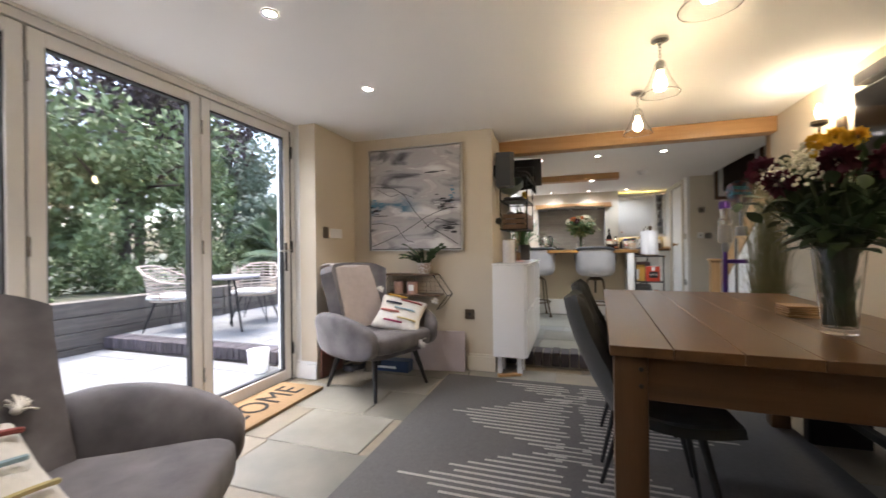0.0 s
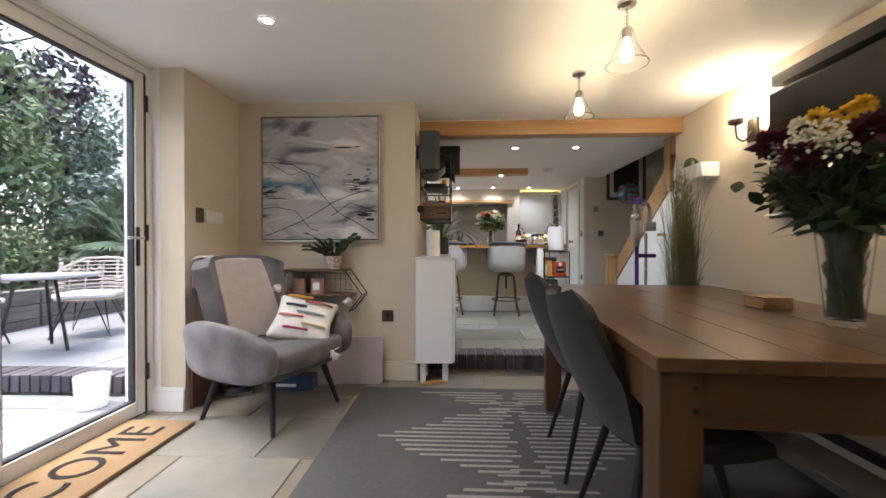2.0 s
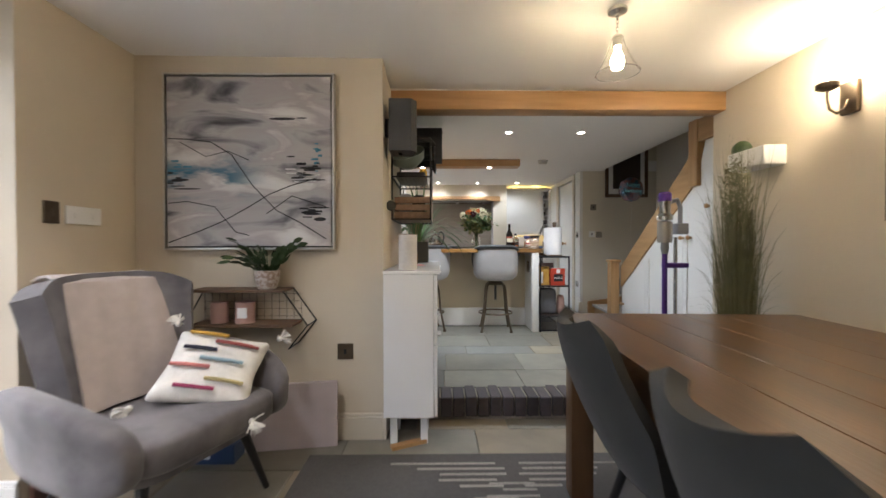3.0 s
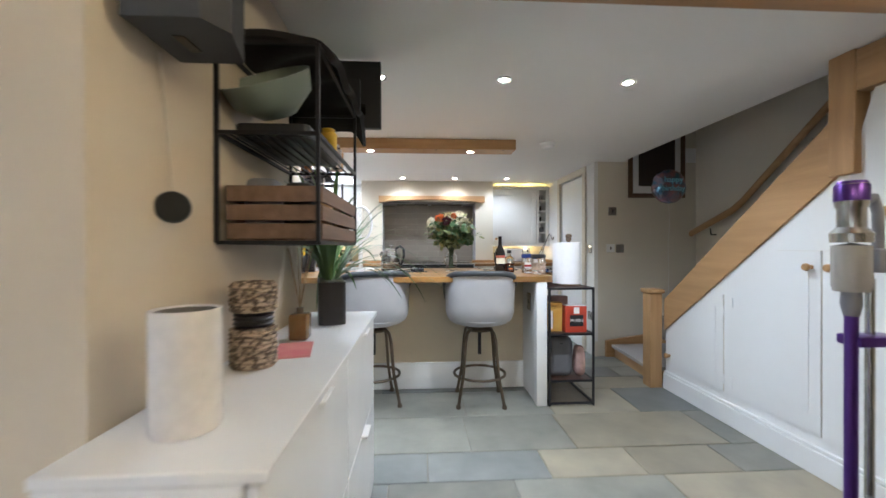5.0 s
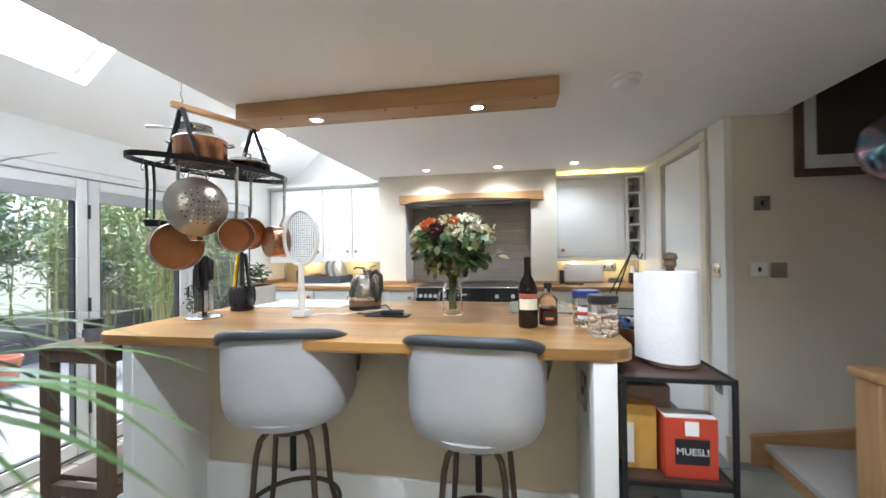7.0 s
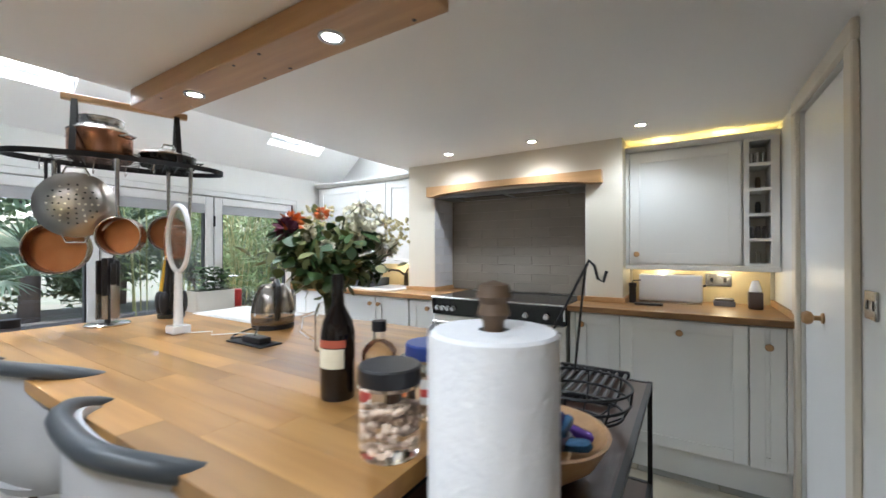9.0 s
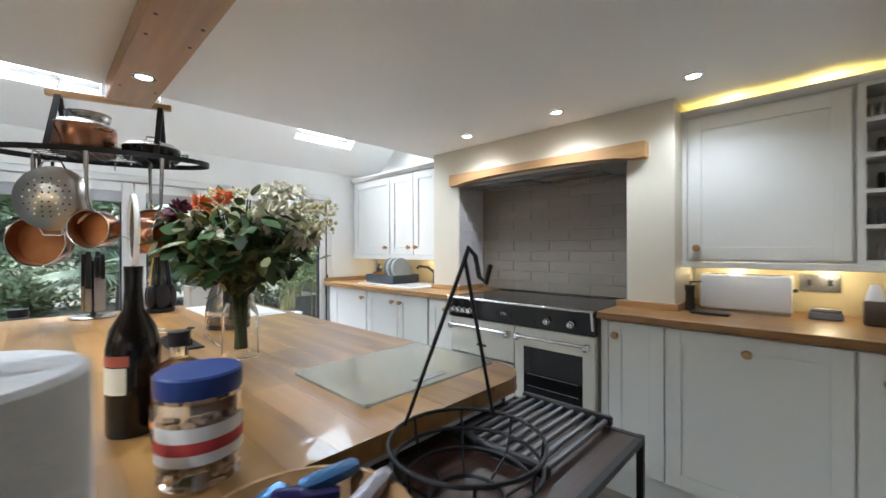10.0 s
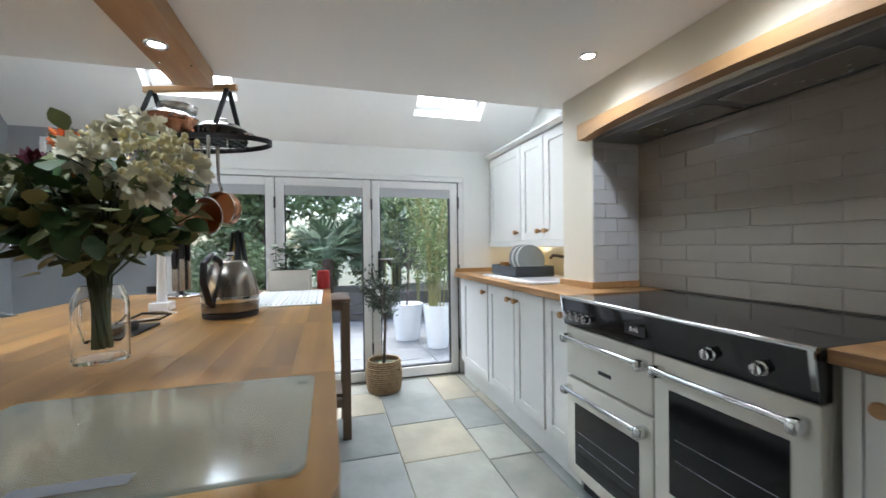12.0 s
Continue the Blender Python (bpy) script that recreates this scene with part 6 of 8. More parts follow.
hr = thing("handrail", (0, 0, 0), "oak handrail along the stair wall", "handrail")
part("rail", sheet(lambda u, v: (2.79 + 0.026 * math.cos(2 * math.pi * u), [7.47, 6.93, 6.82, 5.0][min(3, int(v * 3 + 0.001))], [1.41, 1.60, 1.665, 3.12][min(3, int(v * 3 + 0.001))] + 0.034 * math.sin(2 * math.pi * u)), 14, 3, 0, True), M_OAKY, hr)
for y, z in ((7.2, 1.45), (6.2, 2.05)):
    part("bracket", T([(2.85, y, z - 0.06), (2.80, y, z - 0.06), (2.79, y, z)], 0.006), M_BLACK, hr)

# things at the stair foot
pf = thing("framed_picture", (2.115, 7.478, 1.78), "dark framed picture high on the stair wall", "picture")
for lo, hi in (((0, -0.02, 0), (0.045, 0, 0.75)), ((0.56, -0.02, 0), (0.605, 0, 0.75)), ((0.045, -0.02, 0), (0.56, 0, 0.045)), ((0.045, -0.02, 0.705), (0.56, 0, 0.75))):
    part("frame_bar", B(lo, hi, 0.002), M_DWOOD, pf)
part("mount", B((0.045, -0.008, 0.045), (0.56, -0.004, 0.705)), M_WHITE, pf)
part("print", B((0.11, -0.010, 0.12), (0.50, -0.0085, 0.64)), mat("dark_print", (0.045, 0.035, 0.03), 0.4, scale=5), pf)
wall_plate("thermostat", (1.95, 7.48, 1.64), 0, 0.085, 0.085, M_STEEL, "steel thermostat with a round dial", 1, M_BLACKP)
wall_plate("heating_switch", (1.93, 7.48, 1.26), 0, 0.085, 0.085, M_WHITE, "white wall control with a dark display", 1, M_BLACKP)
wall_plate("light_switch_plate", (2.03, 7.48, 1.255), 0, 0.085, 0.085, M_STEEL, "steel light switch plate", 1)
wall_plate("double_switch", (1.76, 7.575, 1.25), -90, 0.085, 0.085, M_STEEL, "steel switch plate by the door", 2)
wall_plate("low_socket", (1.76, 7.575, 0.55), -90, 0.085, 0.085, M_STEEL, "steel wall socket by the door", 2)
solid("baseboard_foot", skirting("s", (1.742, 7.462, K), (1.80, 7.48, K), "-y", 0.13), M_TRIM, "cream skirting at the stair foot", "skirting", kind="structure")

M_FOIL = mat("foil_print", (0.62, 0.34, 0.40), 0.15, metal=0.8, col2=(0.16, 0.34, 0.50), scale=14, contrast=0.25)
bl = thing("foil_balloon", (2.285, 7.07, K + 0.05), "multicoloured foil birthday balloon floating on a string", "balloon")
part("balloon", S((0, 0, 1.64), (0.16, 0.085, 0.16), 1.0, 1.0, 32, 16, lambda p: (p.x + 0.004 * math.sin(24 * math.atan2(p.z, p.x)), p.y, p.z)), M_FOIL, bl)
M_CYAN = mat("cyan_print", (0.25, 0.65, 0.75), 0.3, scale=6)
words("lettering", "happy", 0.075, pose(-0.01, -0.089, 1.69, 86, 0, 0), M_CYAN, bl, 0.002)
words("lettering", "birthday", 0.065, pose(-0.01, -0.089, 1.61, 92, 0, 0), M_CYAN, bl, 0.002)
part("string", T([(0, 0, 1.48), (0.01, 0, 1.3), (-0.005, 0, 1.1), (0.008, 0.01, 0.9), (0.0, 0, 0.7), (0.0, 0.0, 0.36)], 0.0015, 4), M_WHITE, bl)
part("weight", S((0, 0, 0.345), (0.025, 0.025, 0.02), 0.7, 0.7, 10, 8), M_CYAN, bl)

# ---- outside ----
M_SOIL = mat("ground_soil", (0.10, 0.085, 0.06), 0.95, col2=(0.06, 0.08, 0.04), scale=0.6, bump=0.5, bscale=6)
M_SLAB = mat("pale_patio_slab", (0.19, 0.195, 0.20), 0.7, col2=(0.13, 0.135, 0.14), scale=2.5, bump=0.4, bscale=20, vary=0.12)
M_SLEEP = wood("weathered_sleeper", (0.17, 0.15, 0.13), (0.09, 0.08, 0.07), 1, 0.8, bump=0.6)
bm = bmesh.new()
bmesh.ops.create_grid(bm, x_segments=2, y_segments=2, size=700, matrix=Matrix.Translation((0, 0, -0.16)))
solid("ground", bm, M_SOIL, "dark garden soil and grass reaching far off", "ground", kind="structure", smooth=False)
pv = solid("pavement", B((-5.2, -2.0, -0.155), (-2.40, 3.9, -0.055)), M_MORTAR, "pale slab patio outside the dining doors", "patio", kind="structure", smooth=False)
pv2 = solid("pavement_upper", B((-5.2, 4.0, -0.155), (-2.30, 10.4, 0.09)), M_MORTAR, "raised pale slab terrace of the garden", "terrace", kind="structure", smooth=False)
lay(pv, -5.2, -2.42, -1.0, 3.88, -0.04, (0.45, 0.6), 31, M_SLAB, "slab")
lay(pv2, -5.2, -2.32, 4.1, 10.4, 0.105, (0.45, 0.6), 37, M_SLAB, "slab")
gs = thing("garden_step", (-5.2, 3.89, -0.055), "blue brick edging step of the terrace", "step", kind="structure")
bg = mesh_of("brick", B((-0.034, -0.105, -0.065), (0.034, 0.105, 0.065), 0.006), M_BRICK)
for i in range(36):
    ob = new("brick", bg)
    ob.parent, ob.location = gs, (0.04 + i * 0.079, 0.10, 0.095 + rnd.uniform(-0.003, 0.003))
# raised timber bed
rb = thing("raised_bed", (-5.25, 3.2, -0.15), "weathered timber sleeper wall of a raised bed", "raised bed", kind="structure")
for i in range(4):
    for j in range(3):
        part("sleeper", B((-0.2, j * 2.45, i * 0.175), (0.0, j * 2.45 + 2.43, i * 0.175 + 0.17), 0.008), M_SLEEP, rb)
part("soil", B((-2.2, 0.0, 0), (-0.2, 7.3, 0.62)), M_SOIL, rb, smooth=False)
# fence behind the bamboo
fe = thing("fence", (-7.6, 10.55, 0), "grey timber garden fence behind the bamboo", "fence", kind="structure")
for i in range(40):
    part("board", B((i * 0.135, 0, -0.1), (i * 0.135 + 0.125, 0.02, 1.75), 0.003), M_SLEEP, fe, smooth=False)


def cloud(n, c, h, seed, top_heavy=0.0, lumps=14):
    """Points of an uneven crown: many lumps within an ellipsoid."""
    g = np.random.RandomState(seed)
    cen = g.normal(size=(lumps, 3))
    cen /= np.linalg.norm(cen, axis=1)[:, None]
    cen *= g.uniform(0.2, 0.85, (lumps, 1))
    cen[:, 2] += top_heavy * 0.2
    rad = g.uniform(0.18, 0.42, lumps)
    k = g.randint(0, lumps, n)
    d = g.normal(size=(n, 3))
    d /= np.linalg.norm(d, axis=1)[:, None]
    p = cen[k] + d * (rad[k] * g.uniform(0.55, 1.05, n))[:, None]
    return p * np.array(h) + np.array(c)


M_F1 = mat("hedge_leaf", (0.16, 0.21, 0.09), 0.6, col2=(0.10, 0.14, 0.055), scale=1.3)
M_F2 = mat("bamboo_leaf", (0.17, 0.22, 0.07), 0.6, col2=(0.09, 0.13, 0.04), scale=1.8)
M_F3 = mat("purple_leaf", (0.055, 0.030, 0.035), 0.6, col2=(0.03, 0.02, 0.022), scale=1.5)
M_F4 = mat("blue_green_leaf", (0.18, 0.225, 0.165), 0.6, col2=(0.12, 0.155, 0.11), scale=1.5)
M_BARK = mat("bark", (0.11, 0.085, 0.065), 0.9, col2=(0.06, 0.045, 0.035), scale=8, bump=0.8, bscale=30)
M_CANE = mat("bamboo_cane", (0.30, 0.27, 0.10), 0.5, col2=(0.2, 0.19, 0.07), scale=6)


def tree(name, at, height, crown_h, n, leaf, material, label, seed, category="tree"):
    t = thing(name, at, label, category)
    g = random.Random(seed)
    hh = height - crown_h[2]
    tr = T([(0, 0, -0.1), (0.05, 0.03, hh * 0.5), (-0.03, 0.06, hh), (0.05, 0.0, height * 0.9)], [0.13, 0.10, 0.075, 0.03], 9)
    for i in range(9):
        a = g.uniform(0, 6.28)
        z = g.uniform(0.45, 0.9) * hh
        e = Vector((crown_h[0] * 0.7 * math.cos(a), crown_h[1] * 0.7 * math.sin(a), hh + g.uniform(-0.3, 0.6) * crown_h[2]))
        p0 = Vector((0, 0, z))
        tube(tr, [p0, p0.lerp(e, 0.5) + Vector((0, 0, 0.15)), e], [0.05, 0.03, 0.012], 6)
    part("trunk", tr, M_BARK, t)
    leaf_cloud("crown", cloud(n, (0, 0, hh), crown_h, seed, 0.3, 22), leaf, material, t, seed)
    return t


tree("tree", (-8.2, 6.0, 0), 4.6, (2.0, 2.4, 2.1), 11000, 0.085, M_F1, "green garden tree with a dense leafy crown", 3)
tree("tree", (-7.4, 8.8, 0), 2.7, (1.3, 1.5, 1.1), 6000, 0.075, M_F4, "grey green garden tree behind the terrace", 5)
tree("tree", (-9.8, 3.0, 0), 5.0, (2.4, 2.6, 2.4), 10000, 0.09, M_F4, "grey green tree at the garden's edge", 8)
tree("tree", (-10.0, 7.5, 0), 7.2, (2.8, 3.2, 2.6), 11000, 0.10, M_F3, "purple-leaved tree rising above the hedge", 13)
tree("tree", (-9.0, -0.5, 0), 5.0, (2.2, 2.6, 2.4), 8000, 0.09, M_F1, "green tree beyond the patio", 17)
tree("tree", (-7.0, 12.6, 0), 5.0, (2.2, 2.0, 2.3), 9000, 0.085, M_F1, "green tree behind the fence", 19)
tree("tree", (-11.5, 11.5, 0), 6.4, (2.6, 2.8, 2.6), 9000, 0.10, M_F4, "tall grey green tree far behind", 23)
# hedge
hg = thing("hedge", (-6.9, 5.4, 0), "uneven leafy shrubs filling the raised bed", "hedge")
pts = np.concatenate([cloud(3200, (x, y, z), (0.75, 0.9, h), 40 + i) for i, (x, y, z, h) in enumerate(((0.3, -2.0, 0.9, 0.9), (0.0, -0.5, 1.1, 1.1), (0.4, 1.0, 0.9, 0.8), (0.1, 2.4, 1.1, 1.0), (-1.6, -3.0, 1.4, 1.5), (-1.4, 0.0, 1.6, 1.5), (-1.5, 2.0, 1.5, 1.5)))])
leaf_cloud("foliage", pts, 0.05, M_F1, hg, 4)
hg2 = thing("hedge", (-7.6, 0.8, 0), "dark shrubs at the side of the patio", "hedge")
pts = np.concatenate([cloud(3000, (x, y, z), (0.8, 1.0, h), 60 + i) for i, (x, y, z, h) in enumerate(((0.2, -2.0, 0.9, 1.1), (0.2, 0.0, 1.0, 1.2), (0.3, 1.6, 0.9, 1.0)))])
leaf_cloud("foliage", pts, 0.05, M_F4, hg2, 5)

# bamboo along the fence and in pots
def bamboo(at, n, spread, h, label, seed, pot=None):
    b = thing("bamboo", at, label, "bamboo")
    g = random.Random(seed)
    z0 = 0
    if pot:
        part("pot", LA([(0, 0), (pot * 0.72, 0), (pot, 0.46), (pot * 1.02, 0.5), (pot * 0.93, 0.5), (pot * 0.9, 0.44), (0, 0.44)]), M_GLOSSW, b, "tall white ribbed pot")
        z0 = 0.44
    cn = bmesh.new()
    P = []
    for i in range(n):
        x, y = g.uniform(-spread[0], spread[0]), g.uniform(-spread[1], spread[1])
        hh = h * g.uniform(0.7, 1.1)
        lean = Vector((g.gauss(0, 0.12), g.gauss(0, 0.12), 0)) * (1 if not pot else 1.6)
        tube(cn, [(x, y, z0), (x + lean.x * 0.4, y + lean.y * 0.4, z0 + hh * 0.5), (x + lean.x * 1.4, y + lean.y * 1.4, z0 + hh)], 0.009, 5)
        for k in range(int(95 if pot else 130)):
            t = g.uniform(0.25, 1.02)
            P.append((x + lean.x * 1.4 * t ** 1.4 + g.gauss(0, 0.13), y + lean.y * 1.4 * t ** 1.4 + g.gauss(0, 0.13), z0 + hh * t + g.gauss(0, 0.05)))
    part("canes", cn, M_CANE, b)
    leaf_cloud("foliage", np.array(P), 0.06, M_F2, b, seed, flat=0.16)
    return b


bamboo((-4.4, 10.1, 0.1), 40, (1.8, 0.25), 2.6, "tall green bamboo screen along the fence", 71)
bamboo((-3.25, 8.62, 0.105), 16, (0.10, 0.10), 1.7, "bamboo in a tall white pot on the terrace", 72, 0.17)
bamboo((-5.4, 9.0, 0.4), 30, (0.5, 0.9), 2.4, "green bamboo clump in the raised bed", 74)


def olive(at, pot_m, label, seed, s=1.0, basket=False):
    o = thing("olive_tree", at, label, "tree")
    g = random.Random(seed)
    if basket:
        bk = bmesh.new()
        for i in range(15):
            r = 0.125 + 0.012 * math.sin(i / 14 * math.pi) + 0.002 * (i % 2)
            tube(bk, [(r * math.cos(t), r * math.sin(t), 0.012 + i * 0.0165) for t in (k * math.pi / 14 for k in range(28))], 0.0095, 6, True)
        part("basket", bk, pot_m, o, "woven rope basket")
        part("soil", LA([(0, 0), (0.12, 0), (0.12, 0.21), (0, 0.215)]), M_SOIL, o)
        for sg in (1, -1):
            part("basket_handle", T([(0.10 * sg - 0.03, 0.10 * sg, 0.19), (0.115 * sg, 0.115 * sg, 0.20), (0.10 * sg + 0.03, 0.10 * sg, 0.19)], 0.010), pot_m, o)
        z0 = 0.2
    else:
        part("pot", LA([(0, 0), (0.15, 0), (0.20, 0.42), (0.21, 0.46), (0.185, 0.46), (0.18, 0.42), (0, 0.42)]), pot_m, o)
        z0 = 0.42
    br = T([(0, 0, z0), (0.01, 0.01, z0 + 0.3 * s), (-0.01, 0.02, z0 + 0.55 * s)], [0.013, 0.011, 0.008], 7)
    P = []
    for i in range(26):
        a = g.uniform(0, 6.28)
        p0 = Vector((0, 0.01, z0 + g.uniform(0.38, 0.56) * s))
        e = p0 + Vector((0.26 * s * math.cos(a) * g.uniform(0.4, 1), 0.26 * s * math.sin(a) * g.uniform(0.4, 1), g.uniform(0.0, 0.36) * s))
        tube(br, [p0, p0.lerp(e, 0.5) + Vector((0, 0, 0.03)), e], [0.005, 0.004, 0.002], 5)
        for k in range(34):
            q = p0.lerp(e, g.uniform(0.35, 1.05))
            P.append((q.x + g.gauss(0, 0.022), q.y + g.gauss(0, 0.022), q.z + g.gauss(0, 0.022)))
    part("branches", br, M_BARK, o)
    leaf_cloud("foliage", np.array(P), 0.024 * s, mat("olive_leaf", (0.09, 0.115, 0.075), 0.5, col2=(0.05, 0.07, 0.045), scale=9), o, seed, flat=0.3)
    return o


M_ROPE = mat("seagrass_rope", (0.34, 0.24, 0.13), 0.9, col2=(0.2, 0.13, 0.07), scale=40, bump=0.8, bscale=200)
olive((-1.92, 7.80, K), M_ROPE, "small olive tree in a woven basket by the glass doors", 81, 0.95, True)
olive((-3.75, 8.35, 0.105), M_GLOSSW, "olive shrub in a white pot on the terrace", 82, 1.15)

# palm
pm = thing("palm", (-5.7, 7.35, 0.4), "spiky fan palm in the raised bed", "palm")
part("trunk", T([(0, 0, 0), (0.02, 0, 0.35), (0.0, 0.02, 0.7)], [0.11, 0.10, 0.09], 10), M_BARK, pm)
bm = bmesh.new()
g4 = random.Random(90)
for i in range(34):
    a = g4.uniform(0, 6.28)
    d0 = Vector((math.cos(a), math.sin(a), g4.uniform(-0.3, 1.5))).normalized()
    hub = Vector((0, 0, 0.75)) + d0 * g4.uniform(0.3, 0.55)
    tube(bm, [(0, 0, 0.7), hub], 0.008, 4)
    sd = d0.cross(Vector((0, 0, 1))).normalized()
    for k in range(17):
        t = radians(-75 + 150 * k / 16)
        leaf_mesh(bm, hub, d0 * math.cos(t) + sd * math.sin(t), 0.48, 0.030, 0.35, (0.2, 0.1, 1), 3)
part("fronds", bm, mat("palm_leaf", (0.13, 0.19, 0.11), 0.5, col2=(0.07, 0.11, 0.06), scale=5), pm)
pm2 = copy_thing(pm, pose(-6.1, 8.3, 0.75, 0, 0, 70))

# terrace furniture
M_RATT = mat("pale_rattan", (0.42, 0.36, 0.31), 0.7, col2=(0.32, 0.27, 0.23), scale=30)


def rattan_chair(at, rz):
    c = thing("rattan_chair", at, "pale rattan garden chair with a white seat cushion", "garden chair", rz=rz, group="terrace chairs")
    wv = bmesh.new()
    for i in range(9):
        z = 0.44 + i * 0.042
        k = 1.0 - 0.02 * i
        pts = []
        lim = 150 if i < 5 else 95 - (i - 5) * 5
        for a in range(-lim, lim + 1, 15):
            t = radians(a + 180)
            pts.append((0.29 * k * math.cos(t) - 0.015 * i, 0.30 * k * math.sin(t), z))
        tube(wv, pts, 0.008, 5)
    for a in range(-90, 91, 30):
        t = radians(a + 180)
        tube(wv, [(0.28 * math.cos(t), 0.29 * math.sin(t), 0.40), (0.27 * math.cos(t) - 0.10, 0.27 * math.sin(t), 0.79)], 0.008, 5)
    part("woven_back", wv, M_RATT, c)
    part("rim", T([(0.22, -0.29, 0.60), (0.0, -0.315, 0.63), (-0.2, -0.29, 0.72), (-0.36, -0.17, 0.81), (-0.40, 0, 0.82), (-0.36, 0.17, 0.81), (-0.2, 0.29, 0.72), (0.0, 0.315, 0.63), (0.22, 0.29, 0.60)], 0.016, 8), M_RATT, c)
    part("cushion", S((0, 0, 0.43), (0.27, 0.27, 0.035), 0.5, 0.5), M_WHITE, c, "flat white cushion")
    part("seat_frame", T([(0.27 * math.cos(t), 0.28 * math.sin(t), 0.39) for t in (k * math.pi / 10 for k in range(20))], 0.013, 6, True), M_RATT, c)
    for sx, sy in ((1, 1), (1, -1), (-1, 1), (-1, -1)):
        part("leg", T([(0.14 * sx, 0.17 * sy, 0.39), (0.25 * sx, 0.25 * sy, 0.0), (0.20 * sx, 0.10 * sy, 0.39)], 0.008, 6), M_BLACK, c, "black hairpin leg")
    return c


rc = rattan_chair((-4.25, 5.25, 0.106), -65)
copy_thing(rc, pose(-4.75, 4.45, 0.106, 0, 0, 20))
gt = thing("garden_table", (-4.05, 4.55, 0.106), "round grey garden table on black legs", "garden table")
part("top", LA([(0, 0.66), (0.40, 0.66), (0.41, 0.675), (0.40, 0.69), (0, 0.69)], seg=32), M_GREYP, gt)
for k in range(3):
    a = k * 2.094
    part("leg", T([(0.15 * math.cos(a), 0.15 * math.sin(a), 0.66), (0.27 * math.cos(a), 0.27 * math.sin(a), 0)], 0.014), M_BLACK, gt)
solid("white_planter", LA([(0, 0), (0.085, 0), (0.10, 0.21), (0.09, 0.21), (0.08, 0.19), (0, 0.19)]), M_GLOSSW, "small white planter outside the glass doors", "planter", at=(-2.72, 3.70, -0.039))
solid("terracotta_pot", LA([(0, 0), (0.10, 0), (0.14, 0.24), (0.15, 0.24), (0.15, 0.28), (0.13, 0.28), (0.12, 0.2), (0, 0.2)]), mat("terracotta", (0.45, 0.18, 0.10), 0.8, scale=8), "terracotta pot on the terrace", "pot", at=(-4.5, 8.0, 0.106))
dr = thing("drain_cover", (-3.1, 3.2, -0.04), "square drain cover in the patio", "drain cover")
part("frame", B((-0.16, -0.16, 0), (0.16, 0.16, 0.006), 0.002), M_BLACK, dr)
part("infill", B((-0.14, -0.14, 0.0062), (0.14, 0.14, 0.008)), M_SLAB, dr)

# ---- sideboard wall ----
sd = thing("sideboard", (-0.545, 4.08, 0.165), "glossy white sideboard with tab-handled drawers", "sideboard")
part("carcass", B((0, 0, 0), (0.275, 1.32, 0.786), 0.002), M_GLOSSW, sd, smooth=False)
part("top", B((-0.002, -0.003, 0.787), (0.31, 1.323, 0.805), 0.002), M_GLOSSW, sd)
for j, (z0, z1) in enumerate(((0.40, 0.781), (0.005, 0.392))):
    for y0, y1 in ((0.004, 0.656), (0.664, 1.316)):
        df = part("drawer_front", B((0.277, y0, z0), (0.295, y1, z1), 0.002), M_GLOSSW, sd)
        part("tab_handle", B((0.290, (y0 + y1) / 2 - 0.05, z1 - 0.006), (0.318, (y0 + y1) / 2 + 0.05, z1 + 0.004), 0.002), M_GLOSSW, df, "small white tab handle")
for y in (0.05, 0.22):
    part("foot", B((0.03, y, -0.165), (0.07, y + 0.04, 0)), M_GLOSSW, sd)
    part("foot", B((0.20, y, -0.165), (0.24, y + 0.04, 0)), M_GLOSSW, sd)
for y in (0.9, 1.22):
    for x in (0.03, 0.2):
        part("foot", B((x, y, -0.02), (x + 0.04, y + 0.04, 0)), M_GLOSSW, sd)
solid("wood_offcut", B((-0.09, -0.02, 0), (0.12, 0.02, 0.022), 0.002), M_OAK, "pale wood offcut lying under the sideboard", "wood block", at=(-0.42, 4.10, 0.001), rz=25)
SZ = 0.9705
sp_ = thing("smart_speaker", (-0.42, 4.215, SZ), "white cylindrical speaker with a dark top", "speaker")
part("body", LA([(0, 0), (0.050, 0), (0.053, 0.005), (0.053, 0.200), (0.048, 0.200), (0.046, 0.192), (0, 0.192)], seg=32), mat("speaker_fabric", (0.74, 0.71, 0.68), 0.7, scale=40, bump=0.3, bscale=400), sp_)
part("top_disc", LA([(0, 0.1925), (0.045, 0.1925), (0.045, 0.197), (0, 0.198)]), M_BLACKP, sp_)
M_WOVEN = mat("woven_seagrass", (0.46, 0.37, 0.28), 0.9, col2=(0.11, 0.085, 0.065), scale=60, contrast=0.14, stretch=(1, 1, 2.2), bump=0.8, bscale=160)
for z, nm, mm_ in ((0.0, 0.10, M_WOVEN), (0.102, 0.035, M_BLACKP), (0.14, 0.075, M_WOVEN)):
    rw = 0.046 if mm_ is M_BLACKP else 0.055
    prof = [(0, 0), (rw - 0.004, 0)]
    for k in range(int(nm / 0.0055)):
        prof.append((rw + (0.003 if k % 2 else -0.002), 0.003 + k * 0.0055))
    prof += [(rw - 0.006, nm), (rw - 0.010, nm - 0.012), (0, nm - 0.012)]
    bk = LA(prof, seg=32)
    solid("woven_pot", bk, mm_, "small woven pot stacked on the sideboard", "pot", at=(-0.455, 4.565, SZ + z), group="stacked woven pots")
